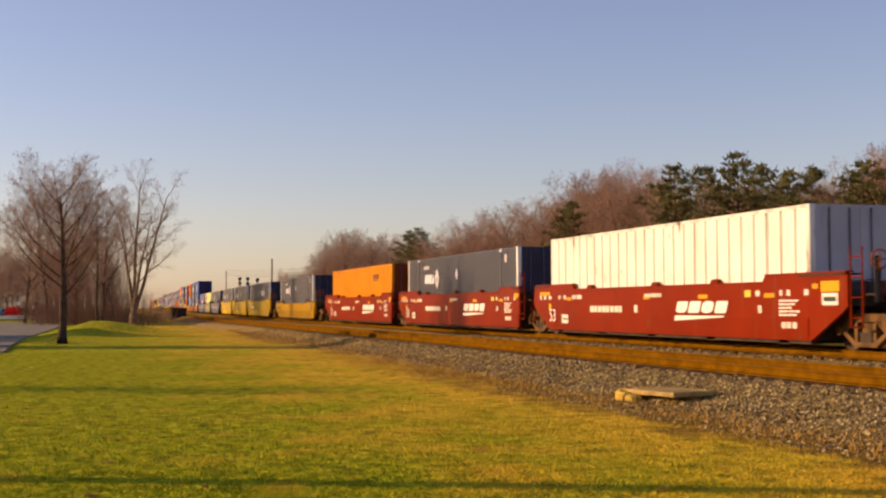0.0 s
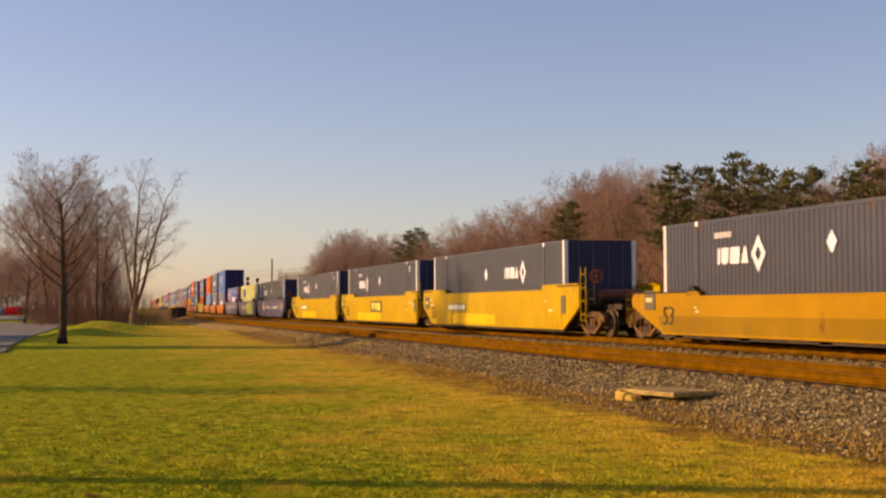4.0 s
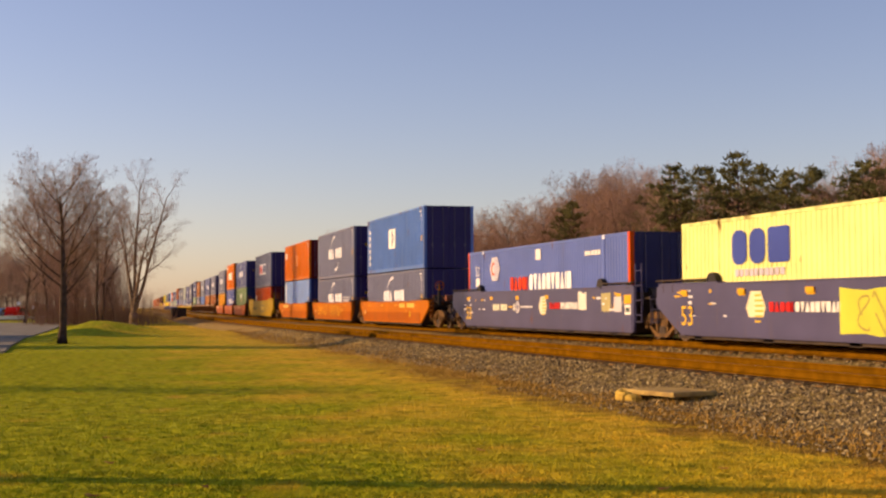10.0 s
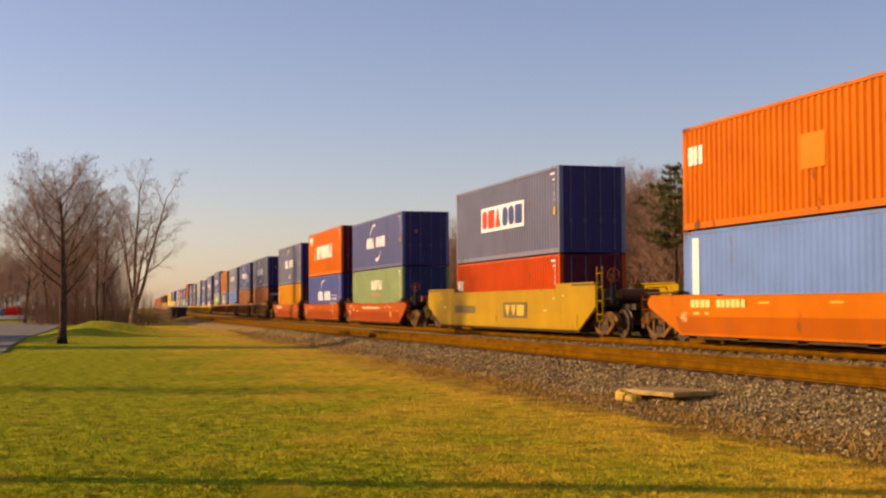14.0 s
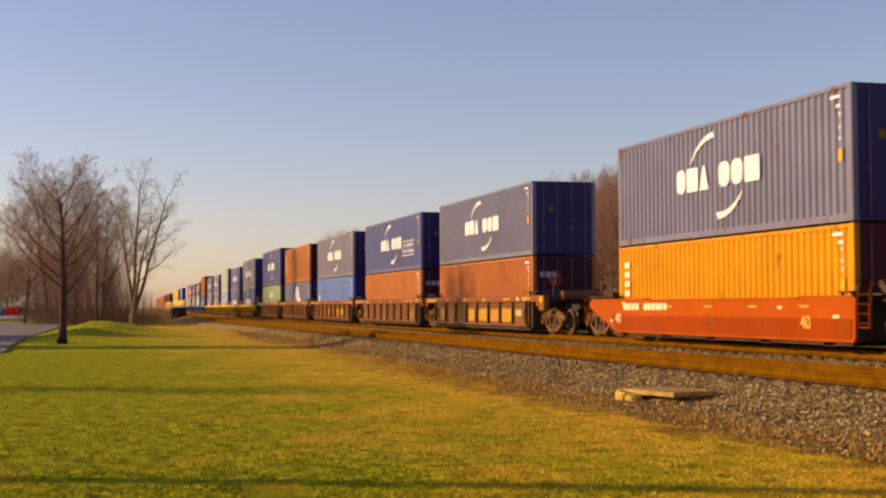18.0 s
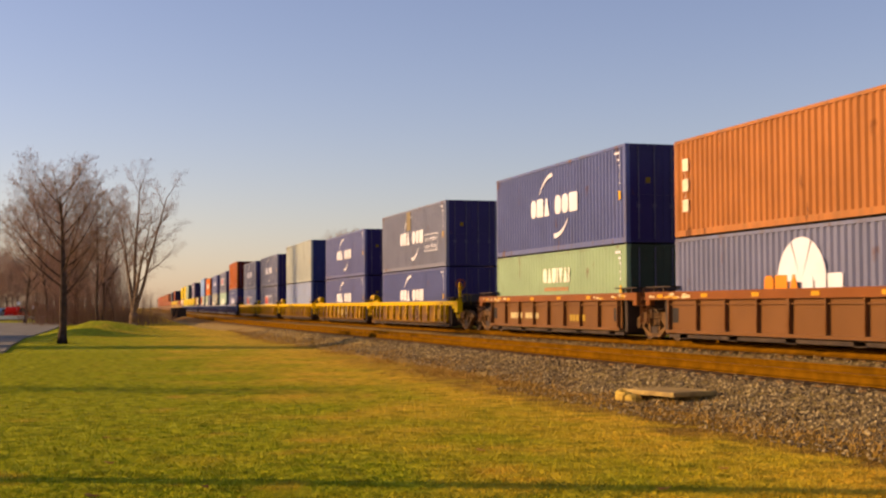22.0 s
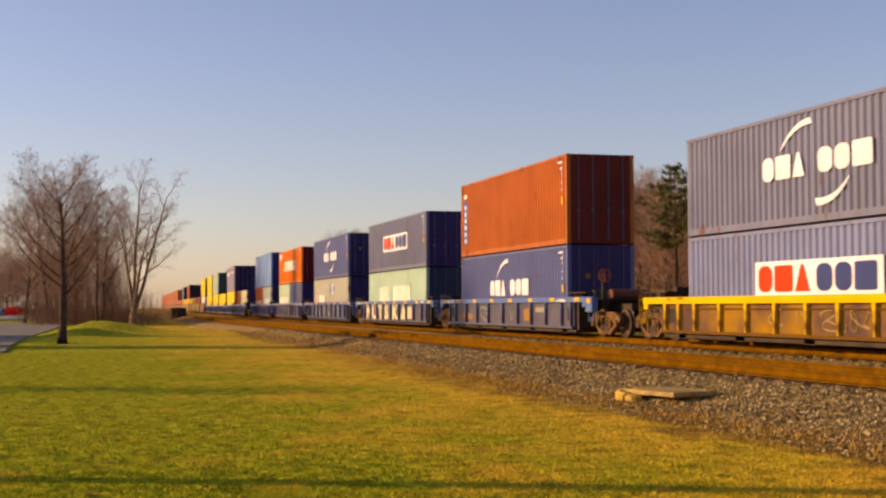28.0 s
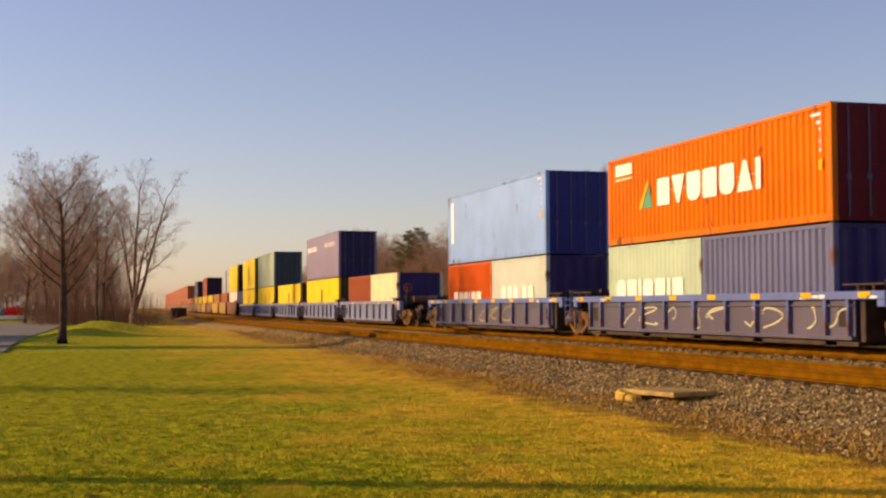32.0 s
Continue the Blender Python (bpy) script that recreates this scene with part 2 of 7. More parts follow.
# ---- mesh building ----
class Shape:
    """Vertices and faces of one mesh."""

    def __init__(self):
        self.v, self.f = [], []

    def box(self, x0, x1, y0, y1, z0, z1):
        i = len(self.v)
        self.v += [(x, y, z) for z in (z0, z1) for y in (y0, y1) for x in (x0, x1)]
        self.f += [tuple(i + k for k in q) for q in ((0, 2, 3, 1), (4, 5, 7, 6), (0, 1, 5, 4), (2, 6, 7, 3), (0, 4, 6, 2), (1, 3, 7, 5))]
        return self

    def soft_box(self, x0, x1, y0, y1, z0, z1, c=0.02):
        """A box with its upright and its upper edges chamfered."""
        i = len(self.v)
        ring = [(x0 + c, y0), (x1 - c, y0), (x1, y0 + c), (x1, y1 - c), (x1 - c, y1), (x0 + c, y1), (x0, y1 - c), (x0, y0 + c)]
        mx, my = (x0 + x1) / 2, (y0 + y1) / 2
        for z, inset in ((z0, 0), (z1 - c, 0), (z1, c)):
            for x, y in ring:
                self.v.append((x + (inset if x < mx else -inset), y + (inset if y < my else -inset), z))
        for k in range(8):
            j = (k + 1) % 8
            for r in (0, 8):
                self.f.append((i + r + k, i + r + j, i + r + 8 + j, i + r + 8 + k))
        self.f += [tuple(i + 16 + k for k in range(8)), tuple(i + 7 - k for k in range(8))]
        return self

    def slab_xz(self, outline, y0, y1):
        """An outline in x, z (anticlockwise seen from -y) given thickness in y."""
        i, n = len(self.v), len(outline)
        self.v += [(x, y0, z) for x, z in outline] + [(x, y1, z) for x, z in outline]
        self.f += [tuple(i + k for k in range(n)), tuple(i + n + n - 1 - k for k in range(n))]
        self.f += [(i + k, i + n + k, i + n + (k + 1) % n, i + (k + 1) % n) for k in range(n)]
        return self

    def tube(self, a, b, ra, rb=None, sides=8, caps=True):
        a, b = Vector(a), Vector(b)
        rb = ra if rb is None else rb
        d = (b - a).normalized()
        u = d.orthogonal().normalized()
        w = d.cross(u)
        i = len(self.v)
        for p, r in ((a, ra), (b, rb)):
            for k in range(sides):
                t = 2 * math.pi * k / sides
                self.v.append(tuple(p + (u * math.cos(t) + w * math.sin(t)) * r))
        self.f += [(i + k, i + (k + 1) % sides, i + sides + (k + 1) % sides, i + sides + k) for k in range(sides)]
        if caps:
            self.f += [tuple(i + sides - 1 - k for k in range(sides)), tuple(i + sides + k for k in range(sides))]
        return self

    def lathe_y(self, profile, sides=24):
        """A profile of (y, radius) turned round the y axis."""
        i = len(self.v)
        for y, r in profile:
            self.v += [(r * math.cos(2 * math.pi * k / sides), y, r * math.sin(2 * math.pi * k / sides)) for k in range(sides)]
        for j in range(len(profile) - 1):
            for k in range(sides):
                a, b = i + j * sides + k, i + j * sides + (k + 1) % sides
                self.f.append((a, a + sides, b + sides, b))
        self.f += [tuple(i + k for k in range(sides)), tuple(i + (len(profile) - 1) * sides + sides - 1 - k for k in range(sides))]
        return self

    def pipe(self, points, r, sides=6):
        for p, q in zip(points, points[1:]):
            self.tube(p, q, r, None, sides)
        return self

    def mesh(self, name, smooth=False):
        me = bpy.data.meshes.new(name)
        me.from_pydata(self.v, [], self.f)
        if smooth:
            me.polygons.foreach_set("use_smooth", [True] * len(me.polygons))
        me.update()
        return me


MESHES = {}


def part(name, shape, mat, parent, label="", key=None, at=None, smooth=False):
    """ONE mesh object under a thing or a part. key: alike parts share one mesh. shape may be a function that builds it."""
    if key is not None and key in MESHES:
        me = MESHES[key]
    else:
        me = (shape() if callable(shape) else shape).mesh(name, smooth)
        me.materials.append(None)
        if key is not None:
            MESHES[key] = me
    ob = new(name, me)
    ob.material_slots[0].link = "OBJECT"
    ob.material_slots[0].material = mat
    ob.parent = parent
    if at is not None:
        ob.matrix_local = at
    if label:
        ob["label"] = label
    return ob


def empty(name, m=None):
    ob = new(name)
    ob.empty_display_size = 0.3
    if m is not None:
        ob.matrix_world = m
    return ob


def thing(name, label, category, group="", kind="", m=None):
    return tagged(empty(name, m), label, category, group, kind)


def text_mesh(words, size, extrude=0.004, bold=0.0):
    key = ("text", words, size, bold)
    if key not in MESHES:
        cu = bpy.data.curves.new("lettering", "FONT")
        cu.body, cu.size, cu.extrude, cu.align_x, cu.resolution_u = words, size, extrude, "CENTER", 3
        cu.offset = bold
        ob = new("lettering", cu)
        me = bpy.data.meshes.new_from_object(ob.evaluated_get(bpy.context.evaluated_depsgraph_get()))
        bpy.data.objects.remove(ob)
        me.materials.clear()
        me.materials.append(None)
        MESHES[key] = me
    return MESHES[key]


def lettering(words, size, x, y, z, mat, parent, wide=1.0, bold=0.0):
    """Words standing on the side that faces -y."""
    ob = new("lettering", text_mesh(words, size, 0.004, bold))
    ob.material_slots[0].link = "OBJECT"
    ob.material_slots[0].material = mat
    ob.parent = parent
    ob.matrix_local = pose(x, y, z, 90, 0, 0) @ Matrix.Diagonal((wide, 1, 1, 1))
    return ob


# ---- the railway line ----
TRAIN_Y, RAIL_Z = 17.0, 0.60          # centre and rail head of the far track
NEAR_Y, NEAR_Z = 12.1, 0.55           # the same of the near, empty track
BEND, CURVE, STRAIGHT = -60.0, 2.4e-4, -155.0


def bend(q):
    """Sideways shift of the line, and its slope, at q along it."""
    if q > BEND:
        return 0.0, 0.0
    e = max(q, STRAIGHT)
    s = 2 * CURVE * (e - BEND)
    return CURVE * (e - BEND) ** 2 + (s * (q - e) if q < e else 0.0), s


def on_line(q, y, z):
    off, s = bend(q)
    return pose(q, y + off, z, 0, 0, math.degrees(math.atan(s)))


def travelled(t):
    """How far the train has gone along the line by t seconds, from where it is at 16 s."""
    d = 17.644 * (t - 16) - 0.0211 * (t - 16) ** 2 / 2
    for (a, u), (b, v) in zip(SLACK, SLACK[1:]):
        if a <= t <= b:
            return d + u + (v - u) * (t - a) / (b - a)
    return d


SLACK = ((22.0, 0.0), (24.05, -0.42), (24.4, 0.08), (25.0, 0.15), (26.5, 0.0))     # the train runs in and out of its slack

# ---- containers ----
WHITE, YELLOW, RED, BLACK = (paint(c, 0.75) for c in ("e8e4ec", "e8b020", "d2281e", "1c1a1c"))
CARRIED = []       # every moving thing with its place along the train and its height


def corrugated(x0, x1, z0, z1, y_out, depth, profile, facing):
    """A folded steel wall, with folds along x, facing -y (facing = 1) or +y (-1)."""
    s, x, run, k = Shape(), x0, [], 0
    while x < x1 - 1e-6:
        run.append((x, 0.0 if k % 4 in (0, 1) else depth))
        x += profile[k % 4]
        k += 1
    run.append((x1, 0.0))
    for px, d in run:
        s.v += [(px, facing * (y_out + d), z0), (px, facing * (y_out + d), z1)]
    for k in range(len(run) - 1):
        a = 2 * k
        s.f.append((a, a + 2, a + 3, a + 1) if facing > 0 else (a, a + 1, a + 3, a + 2))
    return s


ISO = (0.08, 0.055, 0.08, 0.055)
FINE = (0.075, 0.03, 0.075, 0.03)
PANEL = (0.53, 0.012, 0.065, 0.012)
SMOOTH = (0.10, 0.03, 0.10, 0.03)


def container(q, base, length, height, code, label, fold=ISO, doors=True, post=None, marks=(), depth=None, end_shade=None, lean=False, plate=False):
    """A steel container with its middle at q along the train and its floor at base above the rail."""
    w = 2.60 if length > 15 else 2.44
    h, l2 = height, length / 2
    mat = paint(code)
    depth = depth or {ISO: 0.052, FINE: 0.022, SMOOTH: 0.016}.get(fold, 0.03)
    frame_mat = paint(code, 0.46) if post is None else paint(post)
    # the shade on the ends is put into their colour, darker than the sides
    endm = paint(end_shade, 0.60) if end_shade else mat
    # lock rods toned down to sit in that painted shade
    rodm = paint("5e586e" if sum(rgb(end_shade or code)[:3]) < 0.9 else "5a565e", 0.60)
    c = thing("shipping_container", label, "container", "containers on the train")
    k = (round(length, 2), round(h, 2), fold)
    y = -w / 2
    part("side_wall", lambda: corrugated(-l2 + 0.12, l2 - 0.12, 0.14, h - 0.08, y + 0.012, depth, fold, 1), mat, c, key=("sw", k))
    part("side_wall", lambda: corrugated(-l2 + 0.12, l2 - 0.12, 0.14, h - 0.08, y + 0.012, depth, fold, -1), mat, c, key=("swb", k))
    part("roof", lambda: Shape().box(-l2 + 0.1, l2 - 0.1, y + 0.03, -y - 0.03, h - 0.07, h - 0.015), mat, c, key=("rf", k))
    part("floor", lambda: Shape().box(-l2 + 0.05, l2 - 0.05, y + 0.05, -y - 0.05, 0.08, 0.16), DARK, c, key=("fl", k))
    for sy in (y, -y):
        a, b = (sy, sy + 0.07) if sy < 0 else (sy - 0.07, sy)
        part("top_rail", lambda: Shape().box(-l2 + 0.16, l2 - 0.16, a, b, h - 0.085, h - 0.002), frame_mat if post is None else mat, c, key=("tr", k, sy))
        part("bottom_rail", lambda: Shape().box(-l2 + 0.16, l2 - 0.16, a, b, 0.0, 0.16), frame_mat if post is None else mat, c, key=("br", k, sy))
        for sx in (-1, 1):
            x0, x1 = sorted((sx * l2, sx * (l2 - 0.16)))
            part("corner_post", lambda: Shape().soft_box(x0, x1, a if sy < 0 else b - 0.15, a + 0.15 if sy < 0 else b, 0.12, h - 0.11, 0.015), frame_mat, c, key=("cp", k, sy, sx))
            if not lean:
                for z0 in (0.0, h - 0.118):
                    part("corner_casting", lambda: Shape().soft_box(x0 - 0.004, x1 + 0.004, a - 0.004 if sy < 0 else b - 0.16, a + 0.16 if sy < 0 else b + 0.004, z0, z0 + 0.118, 0.012), frame_mat, c, key=("cc", k, sy, sx, z0))
            if length > 15 and not lean:
                xm = sx * (12.19 / 2)
                part("lifting_post", lambda: Shape().box(xm - 0.07, xm + 0.07, a - 0.003 if sy < 0 else b - 0.05, a + 0.05 if sy < 0 else b + 0.003, 0.16, h - 0.085), mat, c, key=("lp", k, sy, sx))
                part("lifting_casting", lambda: Shape().soft_box(xm - 0.09, xm + 0.09, a - 0.006 if sy < 0 else b - 0.10, a + 0.10 if sy < 0 else b + 0.006, h - 0.13, h + 0.004, 0.012), WHITE if post else frame_mat, c, key=("lc", k, sy, sx))
    for sx in (-1, 1):
        if doors and sx > 0:
            for sy in (-1, 1):
                y0, y1 = sorted((sy * 0.006, sy * (w / 2 - 0.15)))
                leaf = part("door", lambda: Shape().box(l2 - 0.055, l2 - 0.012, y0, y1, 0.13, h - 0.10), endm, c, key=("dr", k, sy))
                if not lean:
                    for yy in (0.28, 0.80):
                        part("lock_rod", lambda: Shape().tube((l2 + 0.012, sy * yy, 0.10), (l2 + 0.012, sy * yy, h - 0.07), 0.02, None, 6)
                             .box(l2 - 0.012, l2 + 0.02, sy * yy - 0.05, sy * yy + 0.05, h * 0.35, h * 0.35 + 0.12), rodm, leaf, key=("lr", k, sy, yy))
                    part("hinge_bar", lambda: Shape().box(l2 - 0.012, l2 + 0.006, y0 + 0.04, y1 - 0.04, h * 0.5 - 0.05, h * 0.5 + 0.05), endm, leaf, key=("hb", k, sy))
                    if plate and sy < 0:
                        part("warning_label", lambda: Shape().box(l2 - 0.012, l2 - 0.006, sy * 0.56, sy * 0.40, h * 0.60, h * 0.66), paint("8e7020", 0.75), leaf, key=("nb", k, sy))
        else:
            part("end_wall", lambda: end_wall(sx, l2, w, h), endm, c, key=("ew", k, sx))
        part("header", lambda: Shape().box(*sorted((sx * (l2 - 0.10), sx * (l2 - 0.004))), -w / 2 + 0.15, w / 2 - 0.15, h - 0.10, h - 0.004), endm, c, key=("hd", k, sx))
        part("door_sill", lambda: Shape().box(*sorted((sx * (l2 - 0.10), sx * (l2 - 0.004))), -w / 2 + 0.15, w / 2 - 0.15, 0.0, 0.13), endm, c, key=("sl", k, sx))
    for make in marks:
        make(c, length, h, y - 0.004)
    CARRIED.append((c, q, base))
    return c


def end_wall(sx, l2, w, h):
    s, n = Shape(), 18
    for k in range(n + 1):
        yy = -w / 2 + 0.14 + (w - 0.28) * k / n
        d = 0.012 if k % 4 in (0, 1) else 0.05
        s.v += [(sx * (l2 - d), yy, 0.12), (sx * (l2 - d), yy, h - 0.09)]
    for k in range(n):
        a = 2 * k
        s.f.append((a, a + 2, a + 3, a + 1) if sx > 0 else (a, a + 1, a + 3, a + 2))
    return s


# marks on container sides; u from the trailing end (0) to the leading end (1), t from floor (0) to roof (1)
def bars(s, x0, x1, z0, z1, y, count, gap=0.18, lean=0.0):
    """A word as one strip of plain round-cornered blocks on a hairline."""
    if count == 1:
        return s.slab_xz([(x0, z0), (x1, z0), (x1 + lean, z1), (x0 + lean, z1)], y - 0.004, y + 0.004)
    step, h = (x1 - x0) / count, z1 - z0
    low, high = [], []
    at = lambda x, z: (x + lean * (z - z0) / h, z)
    m = z0 + 0.5 * h
    for k in range(count):
        a, b = x0 + k * step, x0 + (k + 1 - gap * (0.7, 1.2, 1.0)[k % 3]) * step
        c = min(0.08 * (b - a), 0.08 * h)
        e = 0.4 * c
        low += [at(a, m - 0.004), at(a, z0 + c), at(a + e, z0 + e), at(a + c, z0), at(b - c, z0), at(b - e, z0 + e), at(b, z0 + c), at(b, m - 0.004)]
        high += [at(a, m + 0.004), at(a, z1 - c), at(a + e, z1 - e), at(a + c, z1), at(b - c, z1), at(b - e, z1 - e), at(b, z1 - c), at(b, m + 0.004)]
    return s.slab_xz(low + high[::-1], y - 0.004, y + 0.004)


# upper and lower outlines of plain logo shapes, as (across, away from the middle line)
FLAT = ((0, 0), (0, 0.90), (0.10, 1), (0.90, 1), (1, 0.90), (1, 0))
ROUND = ((0, 0), (0, 0.52), (0.10, 0.80), (0.30, 1), (0.70, 1), (0.90, 0.80), (1, 0.52), (1, 0))
SLIM = ((0.20, 0), (0.40, 1), (0.60, 1), (0.80, 0))
WIDE = ((0.20, 0), (0, 1), (1, 1), (0.80, 0))
PLAIN = {"b": (FLAT, FLAT), "o": (ROUND, ROUND), "a": (SLIM, WIDE), "m": (FLAT, FLAT), "h": (FLAT, FLAT), "y": (WIDE, SLIM), "u": (FLAT, ROUND), "i": (FLAT, FLAT), "d": (FLAT, ROUND)}
NARROW = {"i": 0.42, "m": 1.25}


def shapes(s, kinds, x0, x1, z0, z1, y, gap=0.14, lean=0.0):
    """A word as one strip of plain shapes (blocks, discs, wedges) on a hairline."""
    unit = (x1 - x0) / sum(NARROW.get(k, 1.0) for k in kinds)
    m, h2, x = (z0 + z1) / 2, (z1 - z0) / 2, x0
    low, high = [], []
    for kind in kinds:
        w = unit * NARROW.get(kind, 1.0)
        up, down = PLAIN[kind]
        for out, side, outline in ((high, 1, up), (low, -1, down)):
            for fx, fz in outline:
                z = m + side * (0.004 + fz * (h2 - 0.004))
                out.append((x + fx * (w - gap * unit) + lean * (z - z0) / (z1 - z0), z))
        x += w
    return s.slab_xz(low + high[::-1], y - 0.004, y + 0.004)


def sweep(s, x0, z0, x1, z1, y, bow, fat):
    """A tapered curved stroke between two points."""
    n, a, b = 9, [], []
    d = math.hypot(x1 - x0, z1 - z0)
    nx, nz = -(z1 - z0) / d, (x1 - x0) / d
    for k in range(n + 1):
        f = k / n
        o, w = bow * 4 * f * (1 - f), fat * (0.15 + 0.85 * f ** 0.7) / 2
        px, pz = x0 + (x1 - x0) * f + nx * o, z0 + (z1 - z0) * f + nz * o
        a.append((px - nx * w, pz - nz * w))
        b.append((px + nx * w, pz + nz * w))
    return s.slab_xz(a + b[::-1], y - 0.004, y + 0.004)


def mark_liner():
    """Two white words with a sweep above and below."""
    def make(c, L, h, y):
        k = (round(L, 1), round(h, 2))
        part("logo_strip", lambda: shapes(Shape(), "oma", -2.15, -0.25, h * 0.415, h * 0.63, y), WHITE, c, "white block lettering shapes", key=("lin", k))
        part("logo_strip", lambda: shapes(Shape(), "oom", 0.22, 2.36, h * 0.415, h * 0.63, y), WHITE, c, "white block lettering shapes", key=("lin2", k))
        part("logo_sweep", lambda: sweep(Shape(), -1.34, h * 0.67, -0.02, h * 0.885, y, 0.16, 0.16), WHITE, c, "white curved sweep", key=("linu", k))
        part("logo_sweep", lambda: sweep(Shape(), 1.42, h * 0.35, 0.12, h * 0.17, y, 0.16, 0.19), WHITE, c, "white curved sweep", key=("linl", k))
    return make


def mark_panel():
    """A white board with red and blue blocks."""
    def make(c, L, h, y):
        k = (round(L, 1), round(h, 2))
        part("logo_board", lambda: Shape().box(-2.57, 2.57, y - 0.003, y + 0.003, h * 0.375, h * 0.70), WHITE, c, "white logo board", key=("pan", k))
        part("logo_strip", lambda: shapes(Shape(), "oma", -2.40, -0.06, h * 0.42, h * 0.66, y - 0.006), paint("e2451c", .8), c, "orange-red block shapes", key=("panr", k))
        part("logo_strip", lambda: shapes(Shape(), "oom", 0.10, 2.46, h * 0.42, h * 0.66, y - 0.006), paint("3a4478", .8), c, "dark blue block shapes", key=("panb", k))
    return make


def word(count, x0, x1, z0, z1, y, tilt):
    """So many plain bars, or the named plain shapes."""
    if isinstance(count, str):
        return shapes(Shape(), count, x0, x1, z0, z1, y, 0.16, tilt)
    return bars(Shape(), x0, x1, z0, z1, y, count, 0.24 if count > 1 else 0.0, tilt)


def mark_bars(u0, u1, t0, t1, count, code, tilt=0.0, label="", out=0.0):
    def make(c, L, h, y):
        part("sign_strip", word(count, (u0 - 0.5) * L, (u1 - 0.5) * L, t0 * h, t1 * h, y - out, tilt), paint(code, 0.75), c, label)
    return make


def mark_stack(u, t0, t1, count, code, back=None, wide=0.32):
    """A word written downwards, as a column of blocks."""
    def make(c, L, h, y):
        x = (u - 0.5) * L
        if back:
            part("sign_strip", Shape().box(x - wide * 0.85, x + wide * 0.85, y - 0.003, y + 0.003, (t0 - 0.02) * h, (t1 + 0.02) * h), paint(back, 0.75), c)
        step, half = (t1 - t0) * h / count, wide * (0.32 if back else 0.5)
        one, two = [], []
        for k in range(count):
            z0, z1 = t0 * h + k * step, t0 * h + (k + 0.6) * step
            one += [(x + 0.004, z0), (x + half, z0), (x + half, z1), (x + 0.004, z1)]
            two += [(x - 0.004, z0), (x - half, z0), (x - half, z1), (x - 0.004, z1)]
        s = Shape().slab_xz(one + two[::-1], y - 0.008, y)
        part("sign_strip", s, paint(code, 0.75), c)
    return make


def mark_codes(c, L, h, y):
    """Small weight and number notices near the leading end."""
    s = Shape()
    for k, t in enumerate((0.93, 0.86, 0.80, 0.70, 0.62)):
        s.box(L * 0.475 - 0.16 - (0.32 if k == 0 else 0.10 if k == 1 else 0), L * 0.475 - 0.10, y - 0.003, y + 0.003, t * h - 0.07, t * h)
    s.box(L * 0.475 - 0.108, L * 0.475 - 0.10, y - 0.0025, y + 0.0025, 0.60 * h, 0.93 * h)
    part("notice_strip", s, WHITE, c, key=("cod", round(L, 1), round(h, 2)))
    part("warning_label", Shape().box(L * 0.475 - 0.20, L * 0.475 - 0.06, y - 0.003, y + 0.003, 0.44 * h, 0.53 * h), YELLOW, c, key=("codw", round(L, 1), round(h, 2)))


def mark_box_note(c, L, h, y):
    """A white outlined panel with a readable slogan beside the logo."""
    x0, x1, z0, z1 = 2.45, 4.75, h * 0.26, h * 0.535
    s = Shape()
    for a, b, d, e in ((x0, x1, z0, z0 + 0.04), (x0, x1, z1 - 0.04, z1), (x0, x0 + 0.04, z0 + 0.041, z1 - 0.041), (x1 - 0.04, x1, z0 + 0.041, z1 - 0.041)):
        s.box(a, b, y - 0.003, y + 0.003, d, e)
    part("note_frame", s, WHITE, c)
    lettering("eco container", 0.36, (x0 + x1) / 2, y - 0.003, z0 + (z1 - z0) * 0.58, WHITE, c, 0.95)
    lettering("bamboo flooring", 0.31, (x0 + x1) / 2, y - 0.003, z0 + 0.14, WHITE, c, 0.95)


def mark_diamond(c, L, h, y):
    """A company mark: slanted blocks, an open diamond, and a small diamond farther on."""
    part("logo_strip", shapes(Shape(), "iuma", -4.95, -3.32, h * 0.605, h * 0.745, y, 0.16, 0.03), WHITE, c, "white block lettering shapes", key=("um1", L, h))
    x, z, r = -2.92, h * 0.675, 0.36
    s = Shape()
    for k in (-1, 1):
        half = [(x, z - 1.25 * r), (x + k * 0.95 * r, z), (x, z + 1.25 * r), (x, z + 0.55 * r), (x + k * 0.42 * r, z), (x, z - 0.55 * r)]
        s.slab_xz(half[::k], y - 0.004, y + 0.004)
    part("logo_diamond", s, WHITE, c, "white diamond mark", key=("um2", L, h))
    x, z = 0.2, h * 0.72
    part("placard", Shape().slab_xz([(x, z - 0.26), (x + 0.2, z), (x, z + 0.26), (x - 0.2, z)], y - 0.004, y + 0.004), WHITE, c, key=("um3", L, h))
    part("notice_strip", bars(Shape(), -5.1, -4.2, h * 0.83, h * 0.88, y, 6), paint("c8c0c0", .75), c, key=("um4", L, h))
    part("notice_strip", bars(Shape(), 6.58, 6.85, h * 0.82, h * 0.92, y, 1), paint("c8c0c0", .75), c, key=("um5", L, h))


